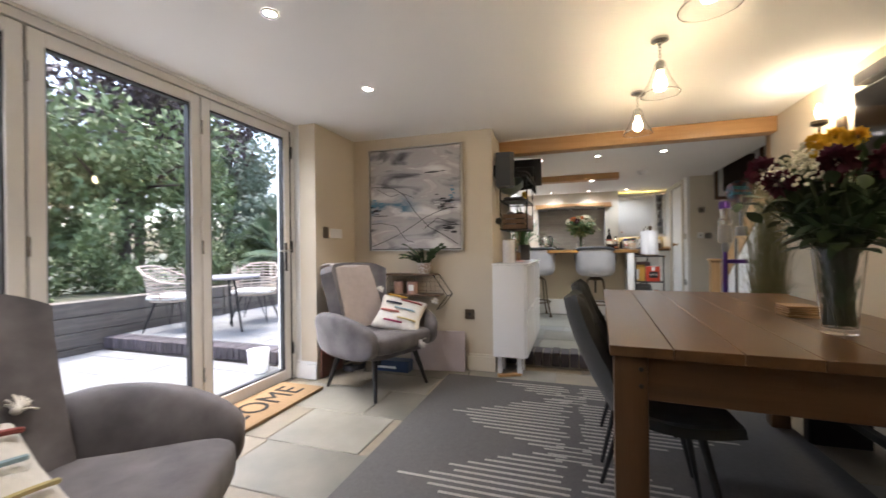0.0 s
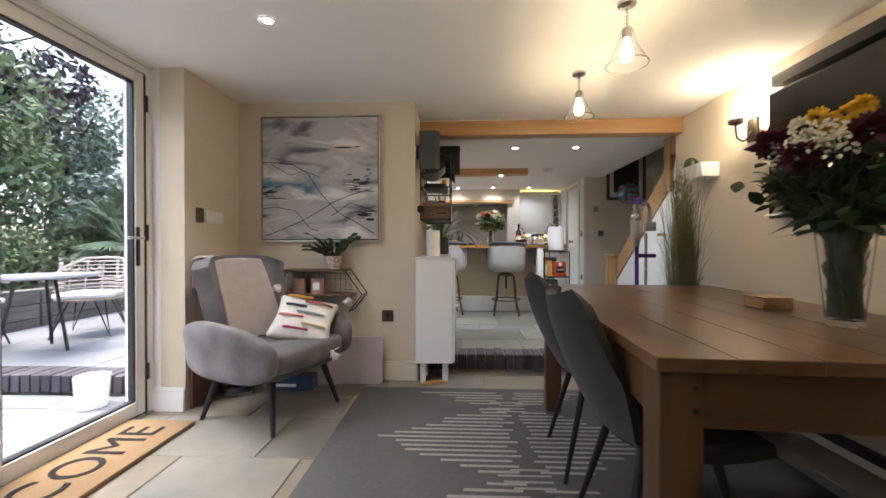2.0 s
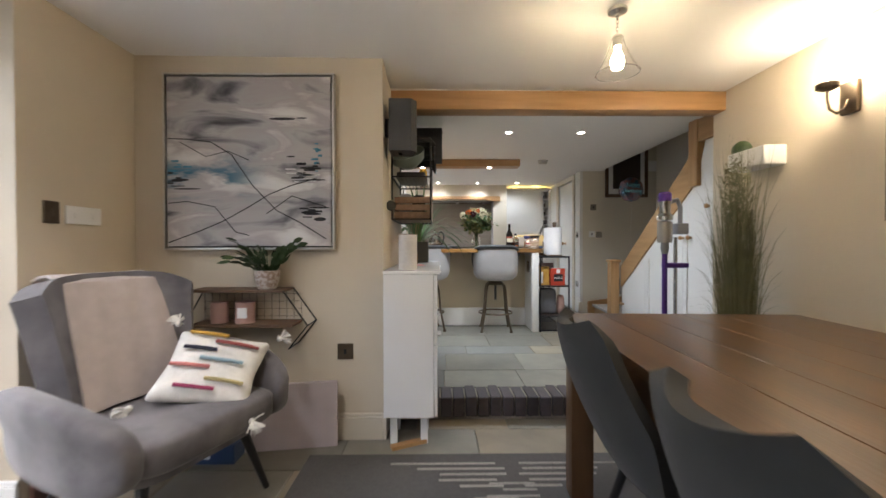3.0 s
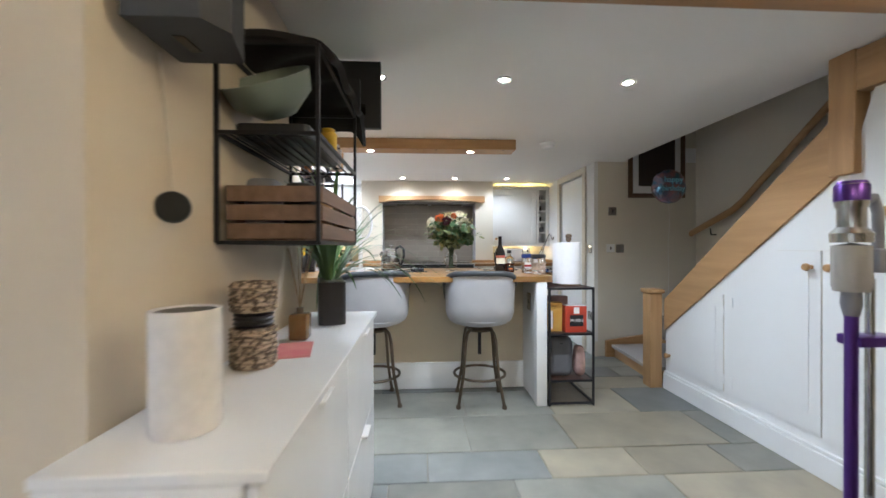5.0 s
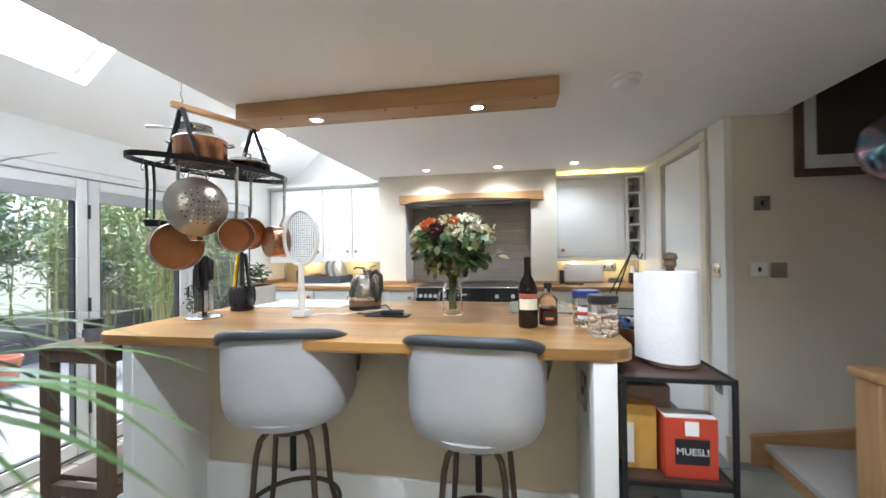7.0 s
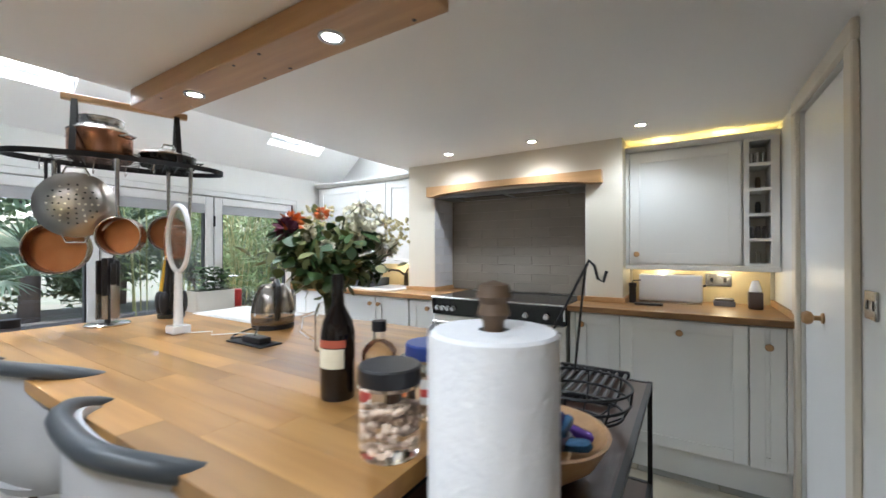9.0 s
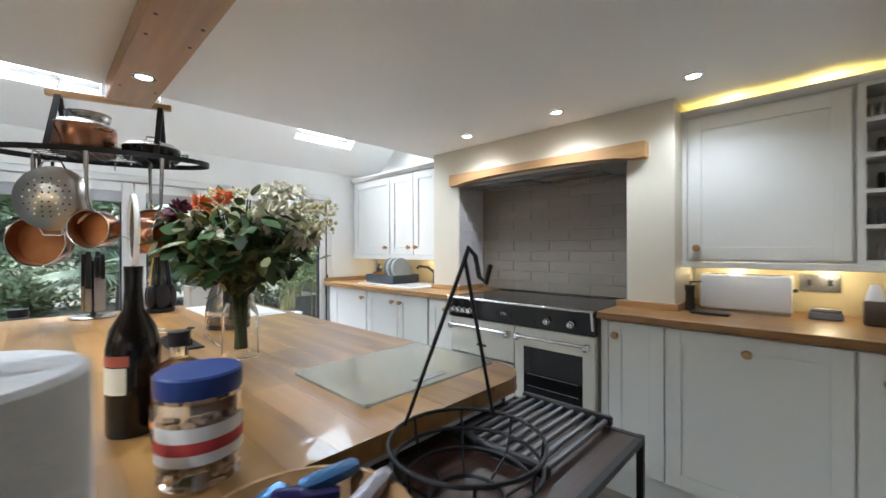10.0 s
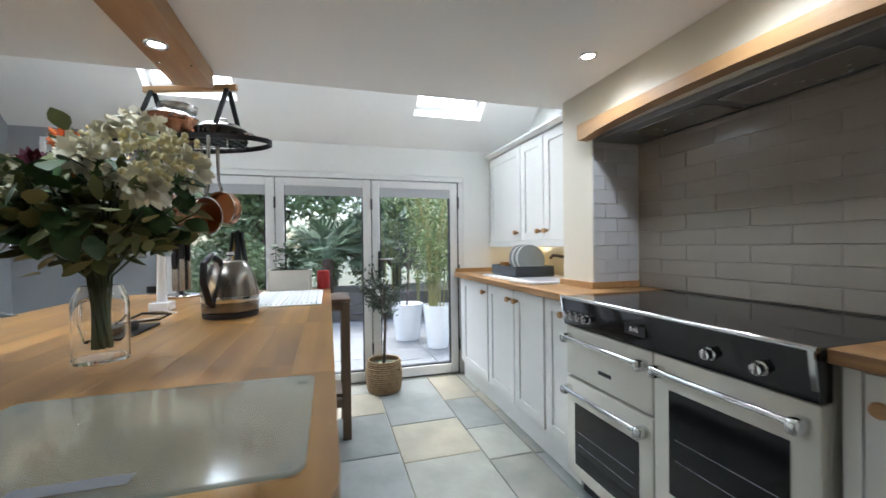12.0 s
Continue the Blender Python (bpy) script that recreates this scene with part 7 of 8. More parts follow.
solid("greeting_card", B((-0.05, -0.09, 0), (0.05, 0.09, 0.002)), mat("pink_card", (0.62, 0.14, 0.18), 0.5, col2=(0.7, 0.3, 0.25), scale=12), "pink and red card lying on the sideboard", "card", at=(-0.40, 4.71, SZ), rz=12)
rd = thing("reed_bottle", (-0.425, 4.85, SZ), "amber glass bottle with thin reeds", "bottle")
part("bottle", B((-0.03, -0.03, 0), (0.03, 0.03, 0.085), 0.008, 2), mat("amber_glass", (0.13, 0.07, 0.025), 0.1, col2=(0.22, 0.14, 0.06), scale=15), rd)
part("neck", LA([(0.012, 0.085), (0.012, 0.105), (0, 0.105)]), M_BRONZE, rd)
for i in range(6):
    a = i * 1.05
    part("reed", T([(0, 0, 0.1), (0.04 * math.cos(a), 0.05 * math.sin(a), 0.30)], 0.0018, 4), M_ROPE, rd)
sp2 = thing("spider_plant", (-0.372, 5.075, SZ), "arching green spider plant in a black planter", "plant", rz=15)
part("planter", prism(bmesh.new(), round_rect(-0.05, 0.055, 0.0, 0.27, 0.02), "z", 0, 0.165), M_BLACKP, sp2)
part("soil", B((-0.042, 0.01, 0.1655), (0.047, 0.26, 0.168)), M_SOIL, sp2)
bm = bmesh.new()
g5 = random.Random(55)
for i in range(105):
    a = g5.uniform(0, 6.28)
    el = g5.choice((g5.uniform(0.7, 1.3), g5.uniform(1.4, 3.5)))
    d = Vector((math.cos(a), math.sin(a), el)).normalized()
    if d.x < -0.1:
        d.x *= 0.25
    if d.y < 0:
        d.y *= 0.4
    d.y += 0.12
    q = g5.uniform(0, 0.035)
    leaf_mesh(bm, (q * math.cos(a), 0.15 + 2.2 * q * math.sin(a), 0.164), d, g5.uniform(0.30, 0.60), g5.uniform(0.014, 0.024), g5.uniform(1.3, 2.5), (0, 0, 1), 11)
part("leaves", bm, mat("bright_strap_leaf", (0.085, 0.16, 0.04), 0.4, col2=(0.04, 0.09, 0.022), scale=6), sp2, "long arching strap leaves")

ws = thing("wall_speaker", (-0.56, 4.22, 1.66), "dark grey angled speaker on the wall", "speaker")
part("cabinet", prism(bmesh.new(), [(0.03, 0), (0.16, 0.0), (0.19, 0.05), (0.16, 0.17), (0.03, 0.17)], "z", 0.0, 0.30), mat("speaker_grey", (0.045, 0.047, 0.05), 0.6, scale=30, bump=0.3, bscale=300), ws)
part("bracket", B((0, 0.06, 0.1), (0.031, 0.11, 0.2)), M_BLACK, ws)
part("slot", B((0.08, 0.06, -0.002), (0.10, 0.12, 0.001)), M_GLOSSB, ws)
pd = thing("hanging_sensor", (-0.535, 4.37, 1.325), "round dark disc hanging on a cord", "wall disc")
part("disc", LA([(0, -0.008), (0.03, -0.008), (0.033, 0), (0.03, 0.008), (0, 0.008)], m=Matrix.Translation((0, 0, 0.03)) @ pose(0, 0, 0, 90, 0, 30)), M_DARKF, pd)
part("cord", T([(0, 0, 0.063), (-0.01, -0.005, 0.2), (-0.018, -0.01, 0.34)], 0.003, 5), M_TRIM, pd)

# wire wall shelf
wf = thing("wire_shelf", (-0.558, 4.58, 1.285), "black wire wall shelf with three tiers", "shelf")
SW, SLN, SH = 0.262, 0.58, 0.52
for x in (0.005, SW):
    for y in (0.0, SLN):
        part("upright", B((x - 0.005, y - 0.005, 0), (x + 0.005, y + 0.005, SH)), M_BLACK, wf, smooth=False)
for z in (0.0, 0.285, SH):
    for y in (0.0, SLN):
        part("rail", B((0.010, y - 0.005, z - 0.005), (SW - 0.005, y + 0.005, z + 0.005)), M_BLACK, wf, smooth=False)
    for x in (0.005, SW):
        part("rail", B((x - 0.005, 0.005, z - 0.005), (x + 0.005, SLN - 0.005, z + 0.005)), M_BLACK, wf, smooth=False)
    if z < SH:
        for i in range(8):
            part("wire", T([(0.03 + i * 0.029, 0.0, z), (0.03 + i * 0.029, SLN, z)], 0.003, 5), M_BLACK, wf)
cr_ = thing("wooden_crate", (-0.54, 4.60, 1.2905), "slatted wooden crate with odds and ends", "crate")
M_CRATE = wood("crate_wood", (0.22, 0.14, 0.095), (0.13, 0.08, 0.052), 1, 0.7)
CW, CL = 0.25, 0.53
part("base", B((0.008, 0.008, 0), (CW - 0.008, CL - 0.008, 0.006)), M_CRATE, cr_, smooth=False)
for i in range(3):
    z = 0.004 + i * 0.05
    part("slat", B((0, 0, z), (CW, 0.008, z + 0.042), 0.001), M_CRATE, cr_)
    part("slat", B((0, CL - 0.008, z), (CW, CL, z + 0.042), 0.001), M_CRATE, cr_)
    part("slat", B((0, 0.008, z), (0.008, CL - 0.008, z + 0.042), 0.001), M_CRATE, cr_)
    part("slat", B((CW - 0.008, 0.008, z), (CW, CL - 0.008, z + 0.042), 0.001), M_CRATE, cr_)
for x, y, h, m_ in ((0.07, 0.08, 0.17, M_GREYP), (0.16, 0.12, 0.165, M_DARKF), (0.10, 0.25, 0.17, M_BLACKP), (0.15, 0.36, 0.175, M_OAK), (0.08, 0.45, 0.165, M_WHITE)):
    solid("crate_item", S((0, 0, h / 2), (0.045, 0.05, h / 2), 0.4, 0.5, 16, 8), m_, "small household item in the wooden crate", "item", at=(-0.54 + x, 4.60 + y, 1.297), group="crate items")
solid("black_tray", slab(-0.10, 0.10, -0.20, 0.20, 0, 0.035, 0.02, 0.004), M_BLACKP, "black tray on the wire shelf", "tray", at=(-0.43, 4.82, 1.5735))
solid("green_bowl", LA([(0, 0), (0.05, 0.002), (0.11, 0.05), (0.125, 0.11), (0.12, 0.11), (0.105, 0.055), (0.05, 0.008), (0, 0.008)], m=pose(0, 0, 0.02, 35, 0, -20)), mat("sage_ceramic", (0.20, 0.24, 0.20), 0.3, scale=5), "sage green ceramic bowl tilted on the shelf", "bowl", at=(-0.44, 4.72, 1.64))
for y, m_ in ((4.98, M_PETY), (5.06, M_STEEL), (5.10, M_OAK)):
    solid("shelf_jar", LA([(0, 0), (0.028, 0), (0.03, 0.07), (0.022, 0.08), (0.022, 0.09), (0, 0.09)]), m_, "small jar on the wire shelf", "jar", at=(-0.36, y, 1.5735 + (0.036 if y < 5.02 else 0)), group="shelf jars")


def bag_fn(u, v):
    x = -0.15 + 0.30 * u
    y = -0.30 + 0.60 * v
    return (x, y, 0.055 + 0.035 * math.sin(u * 3.1) * math.sin(v * 3.1) + 0.012 * math.sin(v * 17 + u * 5) - 0.10 * max(0, (v - 0.86) / 0.14) ** 2 - 0.05 * max(0, (u - 0.8) / 0.2) ** 2)


solid("fabric_bag", sheet(bag_fn, 16, 30, 0.02), mat("black_cloth", (0.02, 0.018, 0.018), 0.9, col2=(0.012, 0.011, 0.011), scale=10, bump=0.5, bscale=40), "crumpled black cloth bag on top of the shelf", "bag", at=(-0.41, 4.93, 1.80))
ktv = thing("small_television", (-0.70, 5.36, 1.82), "small black television mounted high by the lean-to", "television")
part("bezel", B((0, 0, 0), (0.49, 0.03, 0.31), 0.004), M_BLACKP, ktv)
part("screen", B((0.012, 0.031, 0.012), (0.478, 0.033, 0.298)), M_GLOSSB, ktv)
for i in range(3):
    part("vent", B((0.12 + i * 0.11, -0.003, 0.06), (0.20 + i * 0.11, 0.001, 0.11)), M_GLOSSB, ktv)
part("back_housing", B((0.08, -0.025, 0.04), (0.40, 0.0, 0.22), 0.01, 2), M_BLACKP, ktv)
part("bracket", T([(0.06, -0.01, 0.15), (0.10, -0.025, 0.15)], 0.012), M_BLACK, ktv)

lpic = thing("framed_print", (-2.1, 5.50, 1.745), "pale framed print on the grey lean-to wall", "picture")
for lo, hi in (((0, 0, 0), (0.022, 0.03, 0.34)), ((0, 0.46, 0), (0.022, 0.49, 0.34)), ((0, 0.03, 0), (0.022, 0.46, 0.03)), ((0, 0.03, 0.31), (0.022, 0.46, 0.34))):
    part("frame_bar", B(lo, hi, 0.002), M_WHITE, lpic)
part("print", B((0.002, 0.03, 0.03), (0.010, 0.46, 0.31)), mat("pale_print", (0.55, 0.58, 0.60), 0.5, col2=(0.66, 0.67, 0.67), scale=7), lpic)
part("motif", B((0.0102, 0.24, 0.12), (0.0112, 0.37, 0.15), 0.0004), mat("blue_grey_ink", (0.20, 0.26, 0.32), 0.6, scale=12), lpic, "small grey blue motif")
wall_plate("lean_to_switch", (-2.1, 6.03, 1.285), 90, 0.145, 0.09, M_STEEL, "steel double switch plate on the grey wall", 2)

# ---- pot rack ----
pr = thing("pot_rack", (-0.96, 6.726, 1.825), "oval hanging pot rack with a wooden bar", "pot rack", rz=-18)


def oval(t, k=1.0):
    return (0.165 * k * math.cos(t), 0.41 * k * math.sin(t), 0)


bm = bmesh.new()
n = 40
o_ = [oval(2 * math.pi * i / n) for i in range(n)]
vs_ = [[bm.verts.new((x * kk, y * (1 + (kk - 1) * 0.4), z)) for x, y, _ in o_] for kk, z in ((1, -0.012), (1, 0.012), (0.97, 0.012), (0.97, -0.012))]
for j in range(4):
    for i in range(n):
        bm.faces.new((vs_[j][i], vs_[j][(i + 1) % n], vs_[(j + 1) % 4][(i + 1) % n], vs_[(j + 1) % 4][i]))
part("oval_band", bm, M_BLACK, pr, "flat dark steel oval band")
for i in range(11):
    y = -0.25 + i * 0.05
    w = 0.162 * math.sqrt(1 - (y / 0.41) ** 2)
    part("wire", T([(-w, y, 0), (w, y, 0)], 0.0022, 4), M_BLACK, pr)
for x in (-0.11, -0.066, -0.022, 0.022, 0.066, 0.11):
    part("wire", T([(x, -0.26, -0.002), (x, 0.26, -0.002)], 0.0022, 4), M_BLACK, pr)
part("bar", B((-0.013, -0.225, 0.258), (0.013, 0.245, 0.288), 0.003), M_OAKY, pr, "pale wooden hanging bar")
for y in (-0.18, 0.20):
    for sx in (1, -1):
        w = sx * 0.16 * math.sqrt(1 - (y / 0.41) ** 2)
        part("strap", prism(bmesh.new(), [(0.004 * sx, 0.262), (0.012 * sx, 0.268), (w + 0.003 * sx, -0.004), (w - 0.003 * sx, -0.006)], "y", y - 0.011, y + 0.011), M_BLACK, pr, "flat dark steel strap", smooth=False)
    hk = T([(0, y, 0.284), (0.012, y, 0.30), (0.0, y, 0.32), (-0.010, y, 0.335), (0, y, 0.35)], 0.003, 6)
    tube(hk, [(0, y, 0.345), (0.0, y, 1.22 + (0.13 if y > 0 else 0))], 0.002, 5)
    part("hook_chain", hk, M_STEEL, pr)


def world_rack(lx, ly):
    c, s_ = math.cos(radians(-18)), math.sin(radians(-18))
    return (-0.96 + lx * c - ly * s_, 6.726 + lx * s_ + ly * c)


def pan(name, at, r, h, label, outm, inm, handle, tilt, yaw, lid=False):
    """A pan of turned metal; tilt stands it up, yaw turns its mouth."""
    p = thing(name, at, label, "pan", group="hanging pans" if tilt else "")
    p.matrix_world = pose(*at, tilt, 0, yaw)
    part("body", LA([(0, 0), (r * 0.95, 0), (r, 0.008), (r, h), (r - 0.002, h), (r - 0.003, 0.010), (0, 0.004)], seg=32), outm, p)
    part("lining", LA([(0, 0.0045), (r - 0.0045, 0.0105), (r - 0.0042, h - 0.004)], seg=32), inm, p)
    part("rim", T([(r * math.cos(t), r * math.sin(t), h) for t in (k * math.pi / 16 for k in range(32))], 0.003, 6, True), M_STEEL, p)
    if handle:
        part("handle", T([(0, r, h - 0.015), (0, r + 0.05, h + 0.005), (0, r + handle, h + 0.01)], [0.008, 0.007, 0.009], 8), M_STEEL, p, "polished steel handle")
    if lid:
        part("lid", LA([(r, h + 0.003), (r * 0.8, h + 0.022), (0.02, h + 0.035), (0, h + 0.036)], seg=32), M_STEEL, p)
        part("lid_knob", T([(-0.03, 0, h + 0.033), (-0.02, 0, h + 0.06), (0.02, 0, h + 0.06), (0.03, 0, h + 0.033)], 0.005), M_STEEL, p)
        for sg in (1, -1):
            part("side_handle", T([(sg * r, -0.03, h - 0.02), (sg * (r + 0.03), -0.02, h - 0.015), (sg * (r + 0.03), 0.02, h - 0.015), (sg * r, 0.03, h - 0.02)], 0.005), M_STEEL, p)
    return p


M_COPIN = mat("copper_lining", (0.38, 0.165, 0.07), 0.36, metal=0.85, col2=(0.26, 0.105, 0.04), scale=10)
x, y = world_rack(0.0, -0.09)
pan("copper_pot", (x, y, 1.829), 0.118, 0.125, "copper stock pot with a steel lid", M_COPPER, M_STEEL, 0, 0, 30, True)
x, y = world_rack(0.0, 0.165)
pan("black_casserole", (x, y, 1.829), 0.118, 0.055, "black shallow casserole with a lid", M_GLOSSB, M_BLACKP, 0, 0, 80, True)
x, y = world_rack(-0.05, -0.09)
pan("frying_pan", (x, y, 1.999), 0.085, 0.03, "small pan resting on the copper pot", M_STEEL, M_STEEL, 0.16, 0, 100)
# hanging pans: mouths look towards the island's end
x, y = -0.915, 6.535
cd = thing("colander", (x, y, 1.61), "round steel colander hanging by its handle", "colander")
cd.matrix_world = pose(x, y, 1.61, 90, 0, 62)
part("bowl", LA([(0, 0.045), (0.05, 0.044), (0.10, 0.030), (0.128, 0.005), (0.138, 0), (0.140, 0.003), (0.130, 0.010), (0.10, 0.036), (0.05, 0.050), (0, 0.051)], seg=36), mat("colander_steel", (0.42, 0.39, 0.35), 0.30, metal=1, col2=(0.33, 0.31, 0.28), scale=12), cd)
# flat discs for holes; every third coloured cream for light showing through
for r_, n_ in ((0.022, 6), (0.042, 10), (0.062, 14), (0.082, 18)):
    for k in range(n_):
        a = 2 * math.pi * k / n_
        z = 0.0525 - 0.012 * (r_ / 0.09) ** 2
        part("hole_disc", LA([(0, z + 0.0006), (0.0042, z + 0.0006)], c=(r_ * math.cos(a), r_ * math.sin(a), 0), seg=7), M_PETW if k % 3 == 0 else M_BLACKP, cd)
for sg in (1, -1):
    part("loop_handle", T([(-0.045, sg * 0.128, 0.004), (-0.03, sg * 0.16, 0.006), (0.03, sg * 0.16, 0.006), (0.045, sg * 0.128, 0.004)], 0.004), M_STEEL, cd)
for x, y, z, r_, h_, hl, yw in ((-1.03, 6.52, 1.425, 0.108, 0.075, 0.26, 58), (-0.855, 6.69, 1.478, 0.082, 0.085, 0.25, 52), (-0.73, 6.80, 1.45, 0.082, 0.085, 0.27, 150), (-0.93, 6.90, 1.50, 0.085, 0.05, 0.22, 60)):
    pan("copper_saucepan", (x, y, z), r_, h_, "copper saucepan hanging from the pot rack", M_COPPER, M_COPIN, hl, 90, yw)
for lx, ly in ((-0.13, -0.24), (-0.11, -0.28)):
    x, y = world_rack(lx, ly)
    l_ = thing("ladle", (x, y, 1.82), "black ladle hanging from the pot rack", "ladle", group="hanging ladles")
    part("stem", T([(0, 0, 0), (0.006, 0, -0.10), (0.0, 0, -0.26)], [0.007, 0.006, 0.005], 8), M_BLACKP, l_)
    part("cup", LA([(0, -0.035), (0.025, -0.03), (0.036, 0.0), (0.033, 0.0), (0.022, -0.025), (0, -0.029)], c=(0.03, 0, -0.27)), M_BLACKP, l_)
    part("hook", T([(0, 0, 0), (0.006, 0, 0.008), (0, 0, 0.018)], 0.002, 5), M_STEEL, l_)
for ly in (-0.30, -0.12, 0.0, 0.10, 0.25):
    x, y = world_rack(0.10 if ly > 0 else -0.10, ly)
    solid("rack_hook", T([(0, 0, 0.012), (0.008, 0, 0.0), (0, 0, -0.02), (-0.010, 0, -0.035), (0, 0, -0.05), (0.012, 0, -0.035)], 0.0022, 5), M_STEEL, "steel s-hook on the pot rack", "hook", at=(x, y, 1.83), rz=20 * ly, group="pot rack hooks")

# ---- on the island ----
WZ = WT + 0.0008
ks = thing("knife_stand", (-1.0, 6.67, WZ), "steel knife stand with knives round a post", "knife stand")
part("base", LA([(0, 0), (0.085, 0), (0.088, 0.006), (0.08, 0.012), (0, 0.014)]), M_STEEL, ks)
part("post", T([(0, 0, 0.012), (0, 0, 0.27)], 0.012), M_BLACKP, ks)
for k in range(6):
    a = k * 1.047 + 0.4
    x, y = 0.032 * math.cos(a), 0.032 * math.sin(a)
    kn = part("blade", B((x - 0.002, y - 0.012, 0.03), (x + 0.002, y + 0.012, 0.19 - 0.01 * k), 0.001), M_STEEL, ks)
    part("knife_handle", B((x - 0.009, y - 0.011, 0.19 - 0.01 * k), (x + 0.009, y + 0.011, 0.29 + 0.012 * (k % 3)), 0.004), M_BLACKP, kn)
ut = thing("utensil_stand", (-0.985, 6.93, WZ), "black kitchen utensils on a round stand", "utensils")
part("base", LA([(0, 0), (0.06, 0), (0.062, 0.02), (0.02, 0.03), (0, 0.03)]), M_BLACKP, ut)
part("post", T([(0, 0, 0.02), (0, 0, 0.33)], 0.008), M_BLACKP, ut)
for k in range(6):
    a = k * 1.047
    c, s_ = math.cos(a), math.sin(a)
    u_ = part("utensil_head", S((0.05 * c, 0.05 * s_, 0.08), (0.032, 0.032, 0.06), 0.8, 0.9, 14, 10, lambda p: (p.x * (0.25 + 0.75 * abs(math.sin(a))), p.y * (0.25 + 0.75 * abs(math.cos(a))), p.z)), M_BLACKP, ut)
    part("utensil_handle", T([(0.045 * c, 0.045 * s_, 0.13), (0.02 * c, 0.02 * s_, 0.32)], 0.009, 7), M_PETY if k == 4 else M_BLACKP, u_)
fs = thing("fly_swatter", (-0.515, 6.755, WZ), "white electric fly swatter standing in its base", "fly swatter")
part("base", B((-0.035, -0.035, 0), (0.035, 0.035, 0.035), 0.004), M_GLOSSW, fs)
part("handle", T([(0, 0, 0.03), (0, 0, 0.12), (0, 0, 0.265)], [0.018, 0.017, 0.014], 12), M_GLOSSW, fs)
part("frame", T([(0.091 * math.sin(t), 0, 0.398 - 0.138 * math.cos(t)) for t in (k * math.pi / 18 for k in range(36))], 0.010, 8, True), M_GLOSSW, fs)
me_ = bmesh.new()
for i in range(-7, 8):
    c = i * 0.0115
    w = 0.125 * math.sqrt(max(0, 1 - (c / 0.084) ** 2))
    tube(me_, [(c, 0, 0.398 - w), (c, 0, 0.398 + w)], 0.0010, 4)
for i in range(-10, 11):
    c = i * 0.012
    w = 0.082 * math.sqrt(max(0, 1 - (c / 0.13) ** 2))
    tube(me_, [(-w, 0, 0.398 + c), (w, 0, 0.398 + c)], 0.0010, 4)
part("mesh", me_, M_STEEL, fs)
kt = thing("kettle", (-0.29, 7.045, WZ), "pewter coloured dome kettle with a black handle", "kettle", rz=-25)
part("base", LA([(0, 0), (0.088, 0), (0.09, 0.018), (0, 0.02)]), M_BLACKP, kt)
part("body", LA([(0, 0.02), (0.09, 0.022), (0.092, 0.04), (0.09, 0.09), (0.078, 0.145), (0.058, 0.185), (0.046, 0.195), (0, 0.198)], seg=32), mat("pewter", (0.26, 0.235, 0.205), 0.22, metal=0.9, scale=12), kt)
part("band", LA([(0.0925, 0.055), (0.0935, 0.06), (0.0925, 0.075)], seg=32), M_CHROME, kt)
part("lid_knob", LA([(0, 0.198), (0.008, 0.199), (0.007, 0.21), (0.016, 0.216), (0.012, 0.226), (0, 0.228)]), M_CHROME, kt)
part("handle", T([(0.05, 0, 0.195), (0.09, 0, 0.215), (0.125, 0, 0.19), (0.128, 0, 0.13), (0.105, 0, 0.06), (0.088, 0, 0.05)], 0.0115, 10), M_BLACKP, kt)
part("spout", S((-0.085, 0, 0.14), (0.028, 0.022, 0.03), 0.8, 0.8, 14, 10), mat("pewter_spout", (0.26, 0.235, 0.205), 0.22, metal=0.9, scale=12), kt)
ex = thing("power_strip", (-0.08, 6.82, WZ), "black socket block with a looped white cable", "socket block")
part("plate", B((-0.11, -0.045, 0), (0.11, 0.045, 0.006), 0.002), M_BLACKP, ex)
part("block", B((-0.03, -0.03, 0.006), (0.08, 0.02, 0.03), 0.006, 2), M_BLACKP, ex)
part("cable", T([(-0.03, 0, 0.02), (-0.10, -0.03, 0.012), (-0.17, 0.02, 0.006), (-0.12, 0.07, 0.03), (-0.02, 0.03, 0.05), (0.02, -0.01, 0.03)], 0.0035, 6), M_BLACKP, ex)
part("white_cable", T([(-0.40, -0.06, 0.004), (-0.33, 0.02, 0.004), (-0.26, -0.02, 0.004), (-0.12, 0.02, 0.02), (0.02, 0.0, 0.034)], 0.0022, 5), M_GLOSSW, ex)
# mason jar flowers
fj = thing("flower_jar", (0.235, 6.905, WZ), "glass mug jar of mixed cream and orange flowers", "vase")
g_ = part("jar", sheet(lambda u, v: ((0.05 - 0.012 * max(0, (v - 0.8) / 0.2)) * math.cos(2 * math.pi * u), (0.05 - 0.012 * max(0, (v - 0.8) / 0.2)) * math.sin(2 * math.pi * u), 0.006 + 0.155 * v), 28, 12, 0.003, True), M_GLASS, fj, "clear glass mug jar")
g_.visible_shadow = False
g_ = part("jar_base", LA([(0, 0), (0.05, 0), (0.051, 0.008), (0, 0.009)], seg=28), M_GLASS, fj)
g_.visible_shadow = False
g_ = part("jar_handle", T([(-0.03, -0.04, 0.13), (-0.055, -0.07, 0.12), (-0.06, -0.075, 0.07), (-0.03, -0.042, 0.035)], 0.006), M_GLASS, fj)
g_.visible_shadow = False
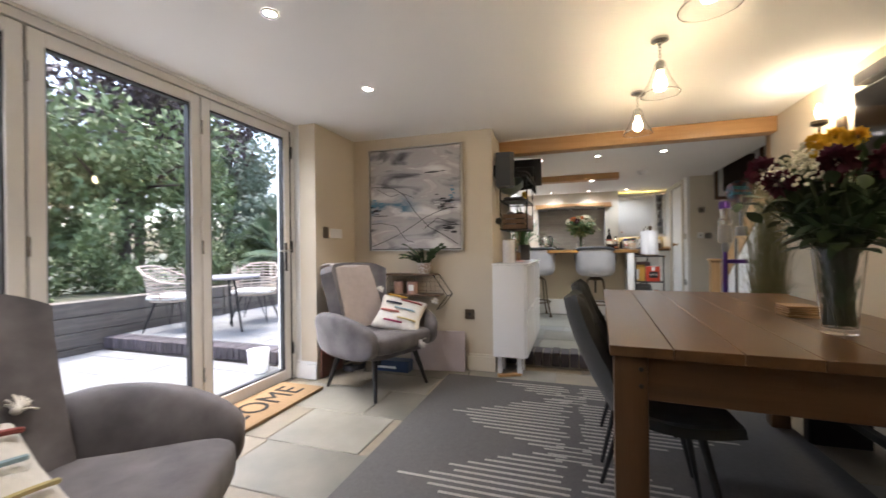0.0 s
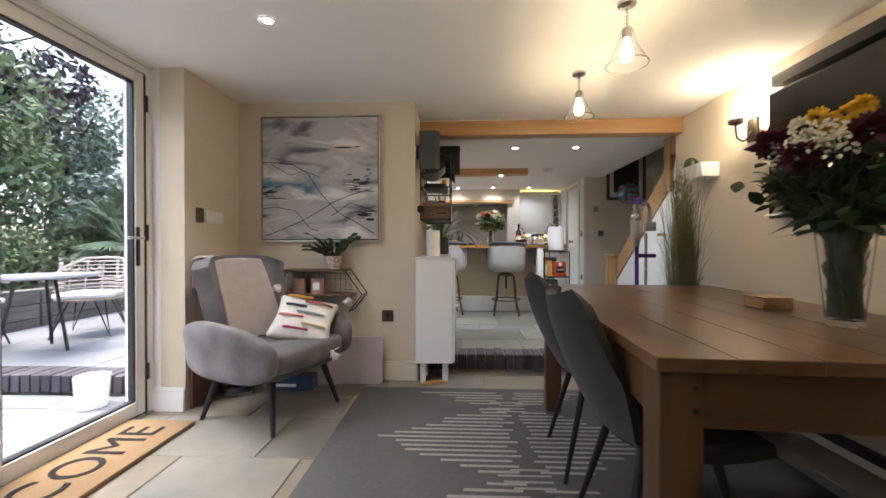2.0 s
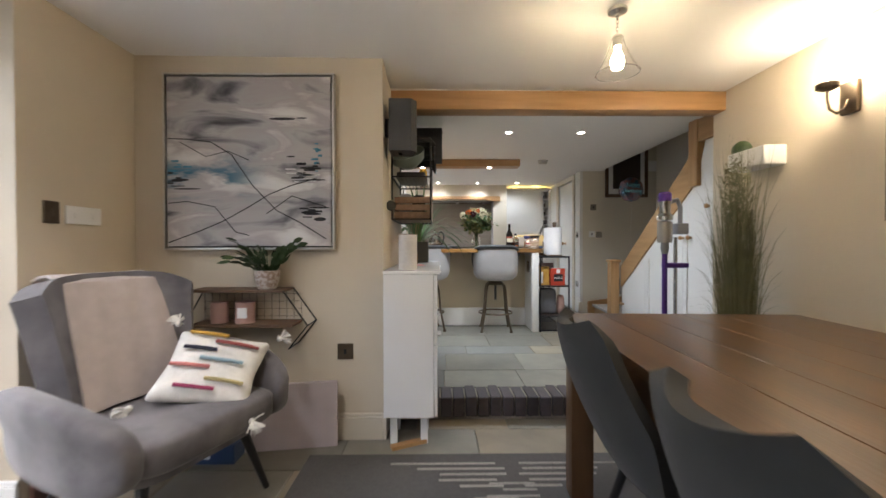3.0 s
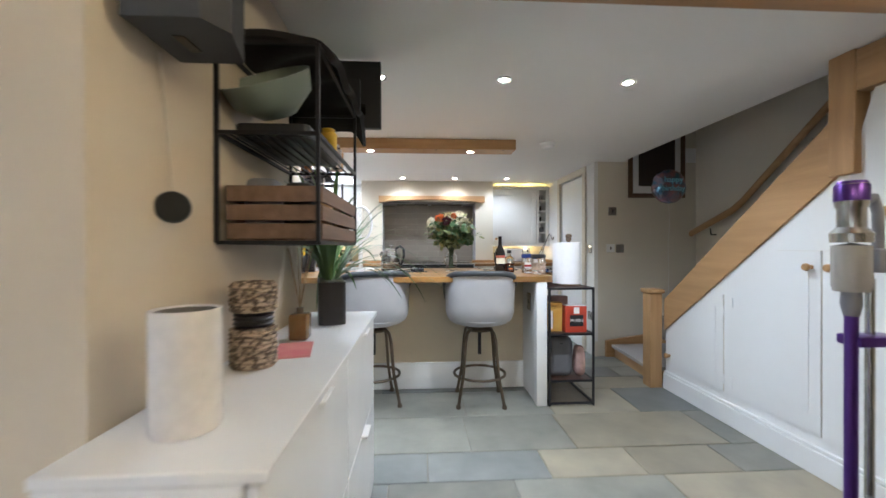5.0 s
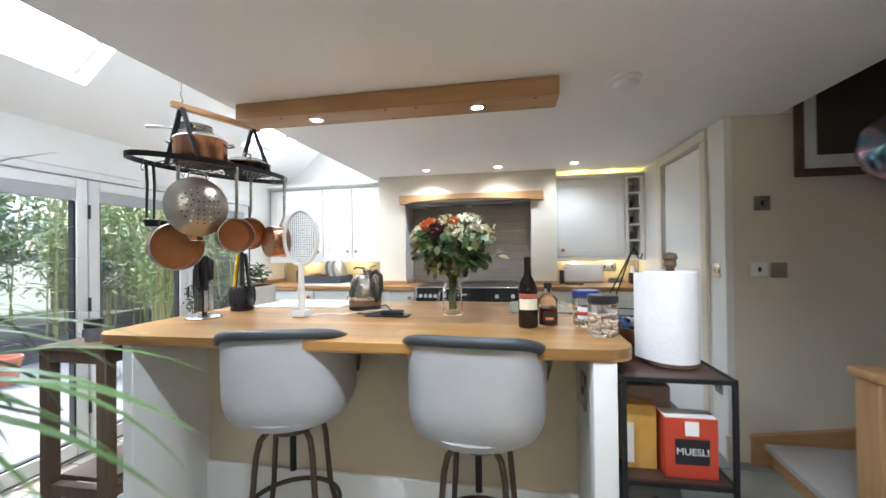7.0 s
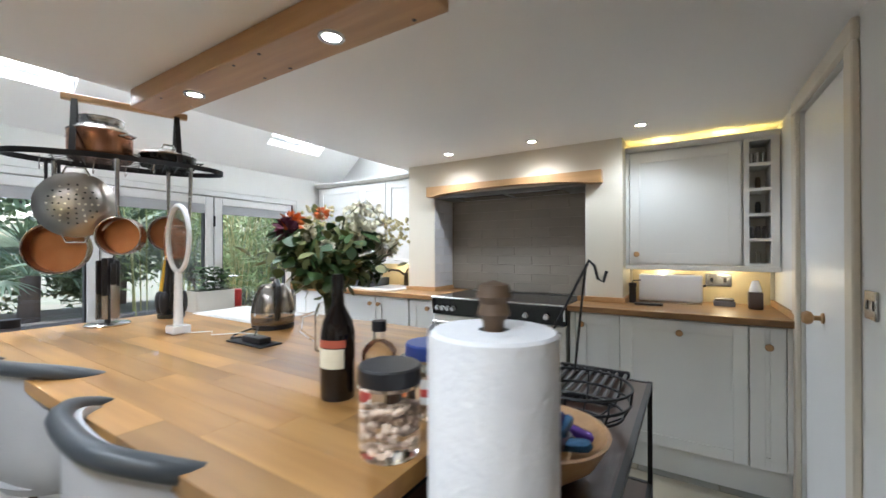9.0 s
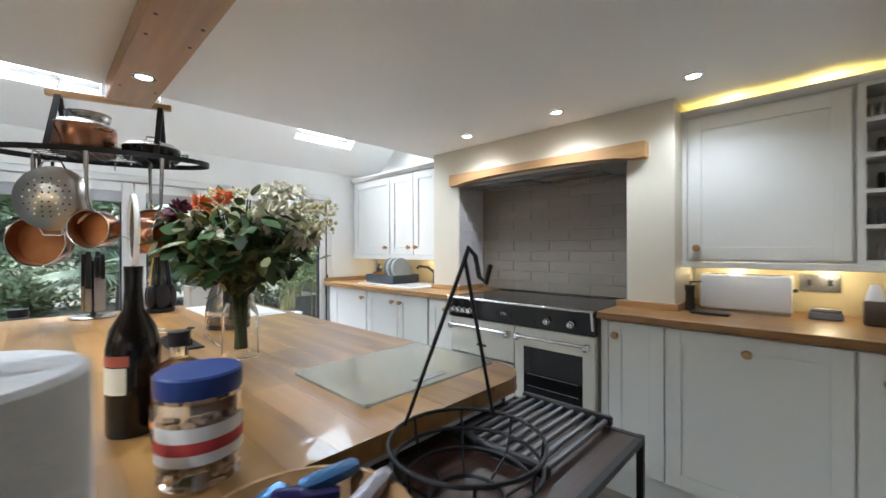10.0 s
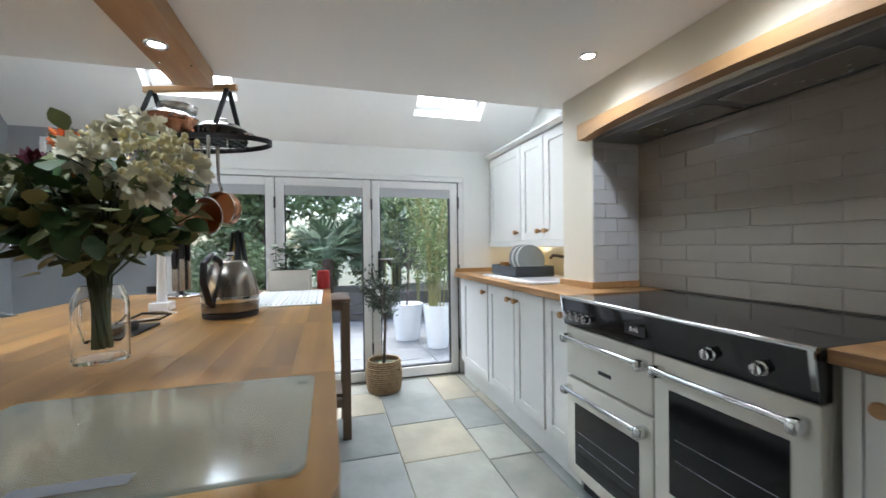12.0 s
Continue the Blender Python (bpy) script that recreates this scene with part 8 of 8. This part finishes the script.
hs = [(0.07, 0.10, 0.43, 0.095, M_PETW, "large cream hydrangea head"), (-0.02, 0.17, 0.42, 0.05, M_PETW, "cream flower head"), (0.12, 0.03, 0.42, 0.04, M_PETW, "cream flower head"), (-0.10, -0.08, 0.44, 0.045, M_PETO, "orange flower head"), (-0.16, -0.05, 0.40, 0.045, M_PETW, "cream flower head"), (-0.05, -0.14, 0.42, 0.040, M_PETR, "deep red flower head"), (-0.17, 0.03, 0.43, 0.035, M_PETW, "cream flower head"), (0.02, -0.05, 0.47, 0.026, M_PETO, "small orange flower head"), (0.14, 0.14, 0.36, 0.045, M_PETW, "cream flower head"), (0.05, -0.13, 0.40, 0.028, M_PETW, "small cream flower head"), (0.10, -0.10, 0.36, 0.026, M_PETW, "small cream flower head")]
bouquet(fj, 0.19, 0.205, 0.28, hs, 460, 77, M_LEAFS, 0.046, 44)
lf = bmesh.new()
g6 = random.Random(78)
for i in range(230):
    a, q = g6.uniform(0, 6.28), g6.uniform(0, 1) ** 0.5
    p = Vector((0.17 * q * math.cos(a), 0.17 * q * math.sin(a), g6.uniform(0.25, 0.42) + 0.03 * (1 - q)))
    d = (Vector((p.x, p.y, 0)) * 4 + Vector((g6.gauss(0, 0.5), g6.gauss(0, 0.5), g6.gauss(-0.15, 0.4)))).normalized()
    leaf_mesh(lf, p, d, g6.uniform(0.045, 0.068), g6.uniform(0.034, 0.050), 0.5, (g6.gauss(0, 0.4), g6.gauss(0, 0.4), 1), 4)
part("dark_foliage", lf, M_LEAF, fj, "broad dark green leaves")
sp6 = bmesh.new()
for i in range(190):
    a, q = g6.uniform(0, 6.28), g6.uniform(0, 1) ** 0.5
    c_ = Vector((0.15, 0.17, 0.41)) if i % 2 else Vector((-0.03, -0.02, 0.45))
    bmesh.ops.create_icosphere(sp6, subdivisions=1, radius=g6.uniform(0.004, 0.008), matrix=Matrix.Translation(c_ + Vector((0.06 * q * math.cos(a), 0.06 * q * math.sin(a), g6.uniform(-0.045, 0.055)))))
part("filler_blossom", sp6, mat("straw_petal", (0.62, 0.55, 0.30), 0.7, scale=20), fj, "tiny straw coloured blossom", smooth=False)["kind"] = "stuff"
# bottles and jars
M_DKGL = mat("dark_bottle_glass", (0.012, 0.009, 0.008), 0.08, scale=5)
b1 = thing("liqueur_bottle", (0.60, 6.605, WZ), "dark liqueur bottle with a cream and red label", "bottle")
part("bottle", LA([(0, 0), (0.038, 0), (0.040, 0.006), (0.040, 0.15), (0.034, 0.18), (0.016, 0.215), (0.0135, 0.25), (0.0145, 0.29), (0, 0.292)], seg=28), M_DKGL, b1)
part("label", sheet(lambda u, v: (0.0404 * math.cos(-2.6 + 2.2 * u), 0.0404 * math.sin(-2.6 + 2.2 * u), 0.075 + 0.045 * v), 14, 3, 0.0004), M_PETW, b1, "cream oval label")
part("label_band", sheet(lambda u, v: (0.0406 * math.cos(-2.7 + 2.4 * u), 0.0406 * math.sin(-2.7 + 2.4 * u), 0.122 + 0.018 * v), 14, 2, 0.0004), mat("label_red", (0.42, 0.10, 0.06), 0.5, scale=8), b1, "red label band")
b2 = thing("whisky_bottle", (0.685, 6.655, WZ), "squat clear bottle half full of dark spirit", "bottle")
part("spirit", LA([(0, 0.004), (0.036, 0.004), (0.036, 0.075), (0, 0.075)], seg=24), mat("dark_spirit", (0.05, 0.015, 0.006), 0.1, scale=5), b2)
g_ = part("bottle", LA([(0, 0), (0.039, 0), (0.04, 0.006), (0.040, 0.11), (0.03, 0.125), (0.014, 0.135), (0.014, 0.155), (0, 0.156)], seg=24), M_GLASS, b2)
g_.visible_shadow = False
part("stopper", LA([(0, 0.1565), (0.017, 0.1565), (0.017, 0.18), (0, 0.181)]), M_BLACKP, b2)
part("label", sheet(lambda u, v: (0.0408 * math.cos(-2.2 + 1.4 * u), 0.0408 * math.sin(-2.2 + 1.4 * u), 0.02 + 0.04 * v), 10, 2, 0.0004), M_BLACKP, b2)
part("label_mark", sheet(lambda u, v: (0.0413 * math.cos(-1.9 + 0.8 * u), 0.0413 * math.sin(-1.9 + 0.8 * u), 0.028 + 0.010 * v), 8, 1, 0.0004), M_PETO, b2)


def jar(at, lidm, fill, label):
    j = thing("storage_jar", at, label, "jar")
    g = part("glass", LA([(0, 0), (0.050, 0), (0.053, 0.006), (0.053, 0.115), (0.046, 0.122)], seg=24), M_GLASS, j)
    g.visible_shadow = False
    part("lid", LA([(0, 0.121), (0.054, 0.121), (0.055, 0.124), (0.055, 0.147), (0.052, 0.15), (0, 0.15)], seg=28), lidm, j)
    bm = bmesh.new()
    gg = random.Random(3)
    for i in range(110):
        a, q = gg.uniform(0, 6.28), math.sqrt(gg.random())
        soft(bm, (0.042 * q * math.cos(a), 0.042 * q * math.sin(a), gg.uniform(0.012, 0.085)), (0.009, 0.007, 0.006), 1, 1, 6, 4)
    part("contents", bm, fill, j, "pale nuts")
    return j


jar((0.868, 6.475, WZ), M_BLACKP, mat("pale_nut", (0.55, 0.42, 0.32), 0.6, scale=20), "glass jar of nuts with a black lid")
j2 = jar((0.838, 6.648, WZ), mat("blue_lid", (0.02, 0.05, 0.22), 0.35, scale=5), mat("brown_snack", (0.36, 0.22, 0.12), 0.6, scale=20), "jar of snacks with a blue lid")
part("label", sheet(lambda u, v: (0.0540 * math.cos(-2.4 + 3.6 * u), 0.0540 * math.sin(-2.4 + 3.6 * u), 0.035 + 0.05 * v), 20, 2, 0.0005), M_WHITE, j2, "white label")
part("label_band", sheet(lambda u, v: (0.0546 * math.cos(-2.4 + 3.6 * u), 0.0546 * math.sin(-2.4 + 3.6 * u), 0.050 + 0.016 * v), 20, 1, 0.0005), mat("label_red_2", (0.5, 0.05, 0.05), 0.5, scale=8), j2)
gb = thing("glass_board", (0.52, 6.93, WZ), "clear glass worktop saver on rubber feet", "cutting board")
bd = part("glass", slab(0, 0.315, 0, 0.425, 0.006, 0.012, 0.02, 0.001), mat("frosted_glass", (0.50, 0.52, 0.46), 0.10, trans=0.8, col2=(0.45, 0.47, 0.42), scale=3), gb)
bd.visible_shadow = False
for x in (0.02, 0.295):
    for y in (0.02, 0.405):
        part("rubber_foot", LA([(0, 0), (0.008, 0), (0.008, 0.0058), (0, 0.0058)], c=(x, y, 0), seg=10), M_BLACKP, gb)
part("mark", B((0.27, 0.16, 0.0122), (0.29, 0.26, 0.0126)), M_GREYP, gb)
dm = thing("draining_mat", (-1.0, 7.04, WZ), "white ribbed draining mat", "draining mat")
part("mat", B((0, 0, 0), (0.55, 0.31, 0.005), 0.002), M_WHITE, dm)
for i in range(15):
    part("rib", B((0.02, 0.012 + i * 0.0195, 0.005), (0.53, 0.020 + i * 0.0195, 0.011), 0.002), M_WHITE, dm, smooth=False)
hp = thing("herb_planter", (-1.155, 7.065, WZ), "cream metal planter of green herbs", "planter")
part("box", prism(bmesh.new(), round_rect(0, 0.15, 0, 0.22, 0.015), "z", 0, 0.115), mat("cream_tin", (0.55, 0.52, 0.46), 0.4, scale=6), hp)
part("soil", B((0.015, 0.015, 0.1155), (0.135, 0.205, 0.118)), M_SOIL, hp)
bm = bmesh.new()
for i in range(150):
    p = Vector((g5.uniform(0.02, 0.13), g5.uniform(0.03, 0.19), g5.uniform(0.12, 0.25)))
    leaf_mesh(bm, p, (g5.gauss(0, 1), g5.gauss(0, 1), g5.uniform(0, 0.6)), g5.uniform(0.03, 0.05), 0.026, 0.6, (g5.gauss(0, .3), g5.gauss(0, .3), 1), 3)
part("foliage", bm, M_LEAF, hp)
solid("red_can", LA([(0, 0), (0.033, 0), (0.035, 0.005), (0.035, 0.10), (0.03, 0.106), (0, 0.104)]), mat("red_tin", (0.45, 0.03, 0.03), 0.35, scale=8), "red tin at the edge of the island", "tin", at=(-1.12, 7.35, WZ))

# wooden stand at the window end of the island
wd = thing("wooden_stand", (-1.50, 6.30, K), "dark wooden open stand at the island's end", "stand")
M_DKW = wood("dark_stand_wood", (0.15, 0.095, 0.055), (0.085, 0.052, 0.03), 2, 0.6)
for x in (0, 0.30):
    for y in (0, 1.15):
        part("post", B((x, y, 0), (x + 0.05, y + 0.05, 0.83), 0.003), M_DKW, wd)
for z in (0.20, 0.78):
    for y in (0.005, 1.155):
        part("rail", B((0.05, y, z), (0.30, y + 0.04, z + 0.05), 0.002), M_DKW, wd)
    for x in (0.005, 0.305):
        part("rail", B((x, 0.05, z), (x + 0.04, 1.15, z + 0.05), 0.002), M_DKW, wd)
part("shelf", B((0.045, 0.05, 0.25), (0.305, 1.15, 0.27)), M_DKW, wd, smooth=False)
part("top_board", B((-0.005, -0.005, 0.831), (0.355, 1.205, 0.85), 0.003), M_DKW, wd)
cm = thing("coffee_press", (-1.36, 6.42, K + 0.851), "small black and glass coffee press on the stand", "coffee press")
part("cup", LA([(0, 0), (0.034, 0), (0.036, 0.06), (0, 0.062)]), M_GREYP, cm)
part("lid", LA([(0, 0.0625), (0.037, 0.0625), (0.037, 0.10), (0, 0.102)]), M_BLACKP, cm)
part("handle", T([(-0.034, 0, 0.05), (-0.06, 0, 0.045), (-0.06, 0, 0.015), (-0.034, 0, 0.01)], 0.005), M_BLACKP, cm)

# ---- on the rack ----
RZ = 0.985 + 0.0005
pp = thing("paper_towel_roll", (1.085, 6.43, RZ), "white kitchen paper roll on a wooden holder", "paper roll")
part("base", LA([(0, 0), (0.085, 0), (0.085, 0.012), (0, 0.013)]), M_DKW, pp)
M_PAPER = mat("tissue_paper", (0.80, 0.80, 0.81), 0.95, col2=(0.76, 0.76, 0.78), scale=30, bump=0.5, bscale=90)
part("roll", LA([(0.02, 0.013), (0.085, 0.013), (0.0855, 0.02), (0.085, 0.317), (0.081, 0.321), (0.02, 0.321)], seg=40), M_PAPER, pp)
part("loose_sheet", sheet(lambda u, v: ((0.0865 + 0.03 * u ** 2) * math.cos(-2.4 - 1.0 * u), (0.0865 + 0.03 * u ** 2) * math.sin(-2.4 - 1.0 * u), 0.014 + 0.301 * v), 12, 4, 0.0006), M_PAPER, pp)
part("finial", LA([(0, 0.30), (0.013, 0.30), (0.014, 0.332), (0.022, 0.342), (0.018, 0.356), (0.024, 0.366), (0.020, 0.381), (0, 0.387)]), M_DKW, pp, "turned dark wooden finial")
fb = thing("wooden_bowl", (1.055, 6.69, RZ), "wooden bowl full of wrapped sweets", "bowl")
part("bowl", LA([(0, 0), (0.06, 0), (0.11, 0.04), (0.135, 0.085), (0.128, 0.085), (0.10, 0.045), (0.05, 0.012), (0, 0.012)], seg=36), M_OAK, fb)
for i in range(20):
    a, q = g5.uniform(0, 6.28), 0.095 * math.sqrt(g5.random())
    c_ = g5.choice(((0.14, 0.06, 0.40), (0.30, 0.28, 0.42), (0.03, 0.03, 0.16), (0.45, 0.42, 0.46), (0.05, 0.16, 0.35)))
    ob = solid("wrapped_sweet", S((0, 0, 0), (0.048, 0.013, 0.009), 0.5, 0.5, 10, 6), mat("wrapper", c_, 0.18, metal=0.4, scale=12, bump=0.5), "shiny wrapped bar in the wooden bowl", "sweet", group="wrapped sweets")
    ob.matrix_world = pose(1.055 + q * math.cos(a), 6.69 + q * math.sin(a), RZ + 0.058 + 0.0022 * i, g5.uniform(-25, 25), g5.uniform(-20, 20), g5.uniform(0, 360))
wb = thing("wire_basket", (1.07, 6.962, RZ), "black wire fruit basket with a tall hook", "basket")
for r_, z in ((0.06, 0.004), (0.105, 0.03), (0.120, 0.06), (0.124, 0.095)):
    part("ring", T([(r_ * math.cos(t), r_ * math.sin(t), z) for t in (k * math.pi / 16 for k in range(32))], 0.0035, 6, True), M_BLACK, wb)
for k in range(8):
    a = k * math.pi / 4
    part("rib", T([(r_ * math.cos(a), r_ * math.sin(a), z) for r_, z in ((0.06, 0.004), (0.105, 0.03), (0.120, 0.06), (0.124, 0.095))], 0.0025, 5), M_BLACK, wb)
for ax, ay in ((-0.121, -0.026), (-0.036, 0.118)):
    part("hook_arm", T([(ax, ay, 0.09), (ax * 0.46 + 0.014, ay * 0.46 - 0.018, 0.25), (0.026, -0.033, 0.385)], 0.0032), M_BLACK, wb)
part("hook", T([(0.026, -0.033, 0.385), (0.034, -0.034, 0.402), (0.047, -0.034, 0.39), (0.054, -0.034, 0.36), (0.066, -0.034, 0.352), (0.074, -0.034, 0.378)], 0.0036), M_BLACK, wb)
M_ROLLB = mat("grey_coated_bar", (0.16, 0.16, 0.17), 0.4, metal=0.4, scale=20)
rr = thing("roll_up_rack", (0.91, 7.09, RZ + 0.012), "grey roll-up drying rack of round bars", "drying rack", rz=0)
for i in range(9):
    part("bar", T([(0.01 + i * 0.026, 0.0, 0), (0.01 + i * 0.026, 0.295, 0)], 0.006, 8), M_ROLLB, rr)
for y in (0.0, 0.28):
    part("end_strip", B((0.0, y, -0.011), (0.23, y + 0.018, 0.011), 0.004), M_BLACKP, rr)
m1 = K + 0.513
c1 = thing("cereal_box", (0.90, 6.33, m1), "amber tall cereal box on the rack", "box", group="dry food boxes")
part("box", B((0, 0, 0), (0.10, 0.07, 0.21), 0.002), mat("amber_card", (0.55, 0.27, 0.03), 0.4, col2=(0.6, 0.4, 0.12), scale=9), c1)
part("white_panel", B((-0.0, -0.002, 0.02), (0.03, 0.0, 0.15)), M_WHITE, c1)
c2 = thing("muesli_box", (1.01, 6.29, m1), "red muesli carton with a black label", "box", group="dry food boxes")
part("box", B((0, 0, 0), (0.155, 0.075, 0.19), 0.002), mat("red_card", (0.50, 0.06, 0.03), 0.4, scale=6), c2)
part("top_panel", B((0.002, 0.002, 0.1902), (0.153, 0.073, 0.192)), M_WHITE, c2)
part("label_panel", B((0.03, -0.002, 0.045), (0.13, 0.0, 0.125), 0.0008), M_BLACKP, c2)
words("lettering", "MUESLI", 0.030, pose(0.08, -0.0035, 0.085, 90, 0, 0), M_WHITE, c2, 0.0006)
part("badge", B((0.06, -0.002, 0.135), (0.10, 0.0, 0.18)), M_WHITE, c2)
c3 = thing("grey_box", (0.905, 6.42, m1), "mauve cereal box at the back of the shelf", "box", group="dry food boxes")
part("box", B((0, 0, 0), (0.17, 0.06, 0.245), 0.002), mat("mauve_card", (0.25, 0.17, 0.17), 0.4, scale=6), c3)
lb_ = thing("lunch_bag", (0.99, 6.40, K + 0.183), "grey fabric lunch bag on the lower shelf", "bag")
part("bag", S((0, 0, 0.145), (0.095, 0.08, 0.145), 0.35, 0.45, 24, 14), mat("grey_canvas", (0.15, 0.155, 0.17), 0.85, scale=12, bump=0.5, bscale=260), lb_)
part("handle", T([(-0.04, 0, 0.285), (-0.03, 0, 0.305), (0.03, 0, 0.305), (0.04, 0, 0.285)], 0.006), M_BLACKP, lb_)
part("zip", T([(-0.075, -0.055, 0.24), (0.0, -0.079, 0.245), (0.075, -0.055, 0.24)], 0.003, 5), M_BLACKP, lb_)
pb = thing("snack_bag", (1.135, 6.36, K + 0.183), "clear bag of pink snacks on the lower shelf", "bag")
part("bag", S((0, 0, 0.11), (0.04, 0.05, 0.11), 0.6, 0.6, 16, 10, lambda p: (p.x * (1 + 0.1 * math.sin(p.z * 70)), p.y, p.z)), mat("pink_plastic", (0.45, 0.28, 0.25), 0.25, col2=(0.3, 0.2, 0.18), scale=25), pb)

# ---- worktop things ----
ts = thing("toaster", (1.02, 8.88, WZ), "long white toaster with a steel base", "toaster")
part("body", B((0, 0, 0.012), (0.36, 0.15, 0.185), 0.012, 3), M_GLOSSW, ts)
part("base", B((0.006, 0.006, 0), (0.354, 0.144, 0.012)), M_STEEL, ts)
part("slot", B((0.04, 0.055, 0.1852), (0.32, 0.095, 0.187)), M_BLACKP, ts)
part("lever", B((0.361, 0.05, 0.11), (0.378, 0.09, 0.125), 0.003), M_BLACKP, ts)
solid("black_tray_small", slab(0, 0.16, 0, 0.07, 0, 0.012, 0.012, 0.002), M_BLACKP, "small black tray in front of the toaster", "tray", at=(1.01, 8.70, WZ))
cg = thing("coffee_grinder", (0.99, 8.82, WZ), "black hand coffee grinder with a crank", "grinder")
part("body", LA([(0, 0), (0.022, 0), (0.020, 0.10), (0.023, 0.105), (0.023, 0.13), (0, 0.132)]), M_BLACKP, cg)
part("crank", T([(0, 0, 0.131), (0, 0, 0.145), (0.05, 0, 0.15)], 0.004), M_BLACKP, cg)
so = thing("soap_bottle", (1.635, 8.86, WZ), "brown bottle with a white nozzle", "bottle")
part("bottle", B((-0.035, -0.03, 0), (0.035, 0.03, 0.10), 0.008, 2), mat("brown_plastic", (0.085, 0.06, 0.05), 0.35, scale=6), so)
part("cap", LA([(0.032, 0.101), (0.026, 0.13), (0.016, 0.165), (0, 0.167)]), M_GLOSSW, so)
bt_ = thing("butter_dish", (1.49, 8.93, WZ), "clear dish with a grey lid", "dish")
part("dish", B((-0.055, -0.035, 0), (0.055, 0.035, 0.03), 0.004), M_GREYP, bt_)
part("lid", B((-0.05, -0.03, 0.0305), (0.05, 0.03, 0.05), 0.006), M_STEEL, bt_)
wall_plate("kitchen_socket", (1.47, 9.10, 1.215), 0, 0.145, 0.085, M_STEEL, "steel double wall socket above the worktop", 2, M_BLACKP)
sk = thing("sink", (-1.60, 8.53, WZ), "white inset ceramic sink and drainer", "sink")
fr = slab(0, 0.78, 0, 0.44, 0.0, 0.014, 0.03, 0.004)
part("rim", fr, M_GLOSSW, sk)
# nothing is sunk here: the basin's shade is only this plate's grey
part("basin", B((0.42, 0.06, 0.0142), (0.72, 0.38, 0.0155), 0.0005), M_GREYP, sk, "flat grey plate coloured as the basin's shade")
tp = thing("tap", (-0.98, 8.93, WZ + 0.0145), "brushed bronze mixer tap", "tap")
part("body", LA([(0, 0), (0.024, 0), (0.022, 0.02), (0.018, 0.12), (0, 0.125)]), M_BRONZE, tp)
part("spout", T([(0, 0, 0.09), (-0.06, -0.03, 0.14), (-0.13, -0.07, 0.15), (-0.15, -0.08, 0.13)], 0.011), M_BRONZE, tp)
part("lever", T([(0, 0, 0.125), (0.01, 0.01, 0.15), (0.06, 0.02, 0.17)], 0.006), M_BRONZE, tp)
dk = thing("dish_rack", (-1.56, 8.60, WZ + 0.0145), "dark grey dish rack with drying plates", "dish rack")
M_DRK = mat("slate_plastic", (0.06, 0.07, 0.085), 0.5, scale=10)
part("tray", B((0, 0, 0), (0.40, 0.30, 0.012), 0.004), M_DRK, dk)
for lo, hi in (((0, 0, 0.012), (0.40, 0.008, 0.075)), ((0, 0.292, 0.012), (0.40, 0.30, 0.075)), ((0, 0.008, 0.012), (0.008, 0.292, 0.075)), ((0.392, 0.008, 0.012), (0.40, 0.292, 0.075))):
    part("side", B(lo, hi, 0.002), M_DRK, dk)
for i in range(5):
    p_ = solid("plate", LA([(0, 0), (0.07, 0.002), (0.105, 0.012), (0.104, 0.015), (0.07, 0.006), (0, 0.005)], seg=30), M_GLOSSW if i % 2 else mat("blue_grey_glaze", (0.30, 0.33, 0.36), 0.2, scale=8), "plate drying in the dish rack", "plate", group="drying plates")
    p_.matrix_world = pose(-1.36 + 0.034 * i, 8.75, WZ + 0.0145 + 0.012 + 0.106, 0, 78, 0)
for i, c_ in enumerate(((0.50, 0.22, 0.07), (0.50, 0.26, 0.10))):
    solid("mug", LA([(0, 0), (0.032, 0), (0.036, 0.08), (0.033, 0.08), (0.03, 0.006), (0, 0.006)]), mat("orange_glaze", c_, 0.3, scale=8), "orange mug in the dish rack", "mug", at=(-1.50 + 0.0 * i, 8.68 + 0.09 * i, WZ + 0.027), group="drying mugs")
solid("dark_bottle", LA([(0, 0), (0.028, 0), (0.03, 0.12), (0.014, 0.14), (0.014, 0.17), (0, 0.17)]), M_DRK, "dark washing-up bottle by the wall", "bottle", at=(-1.82, 8.95, WZ))
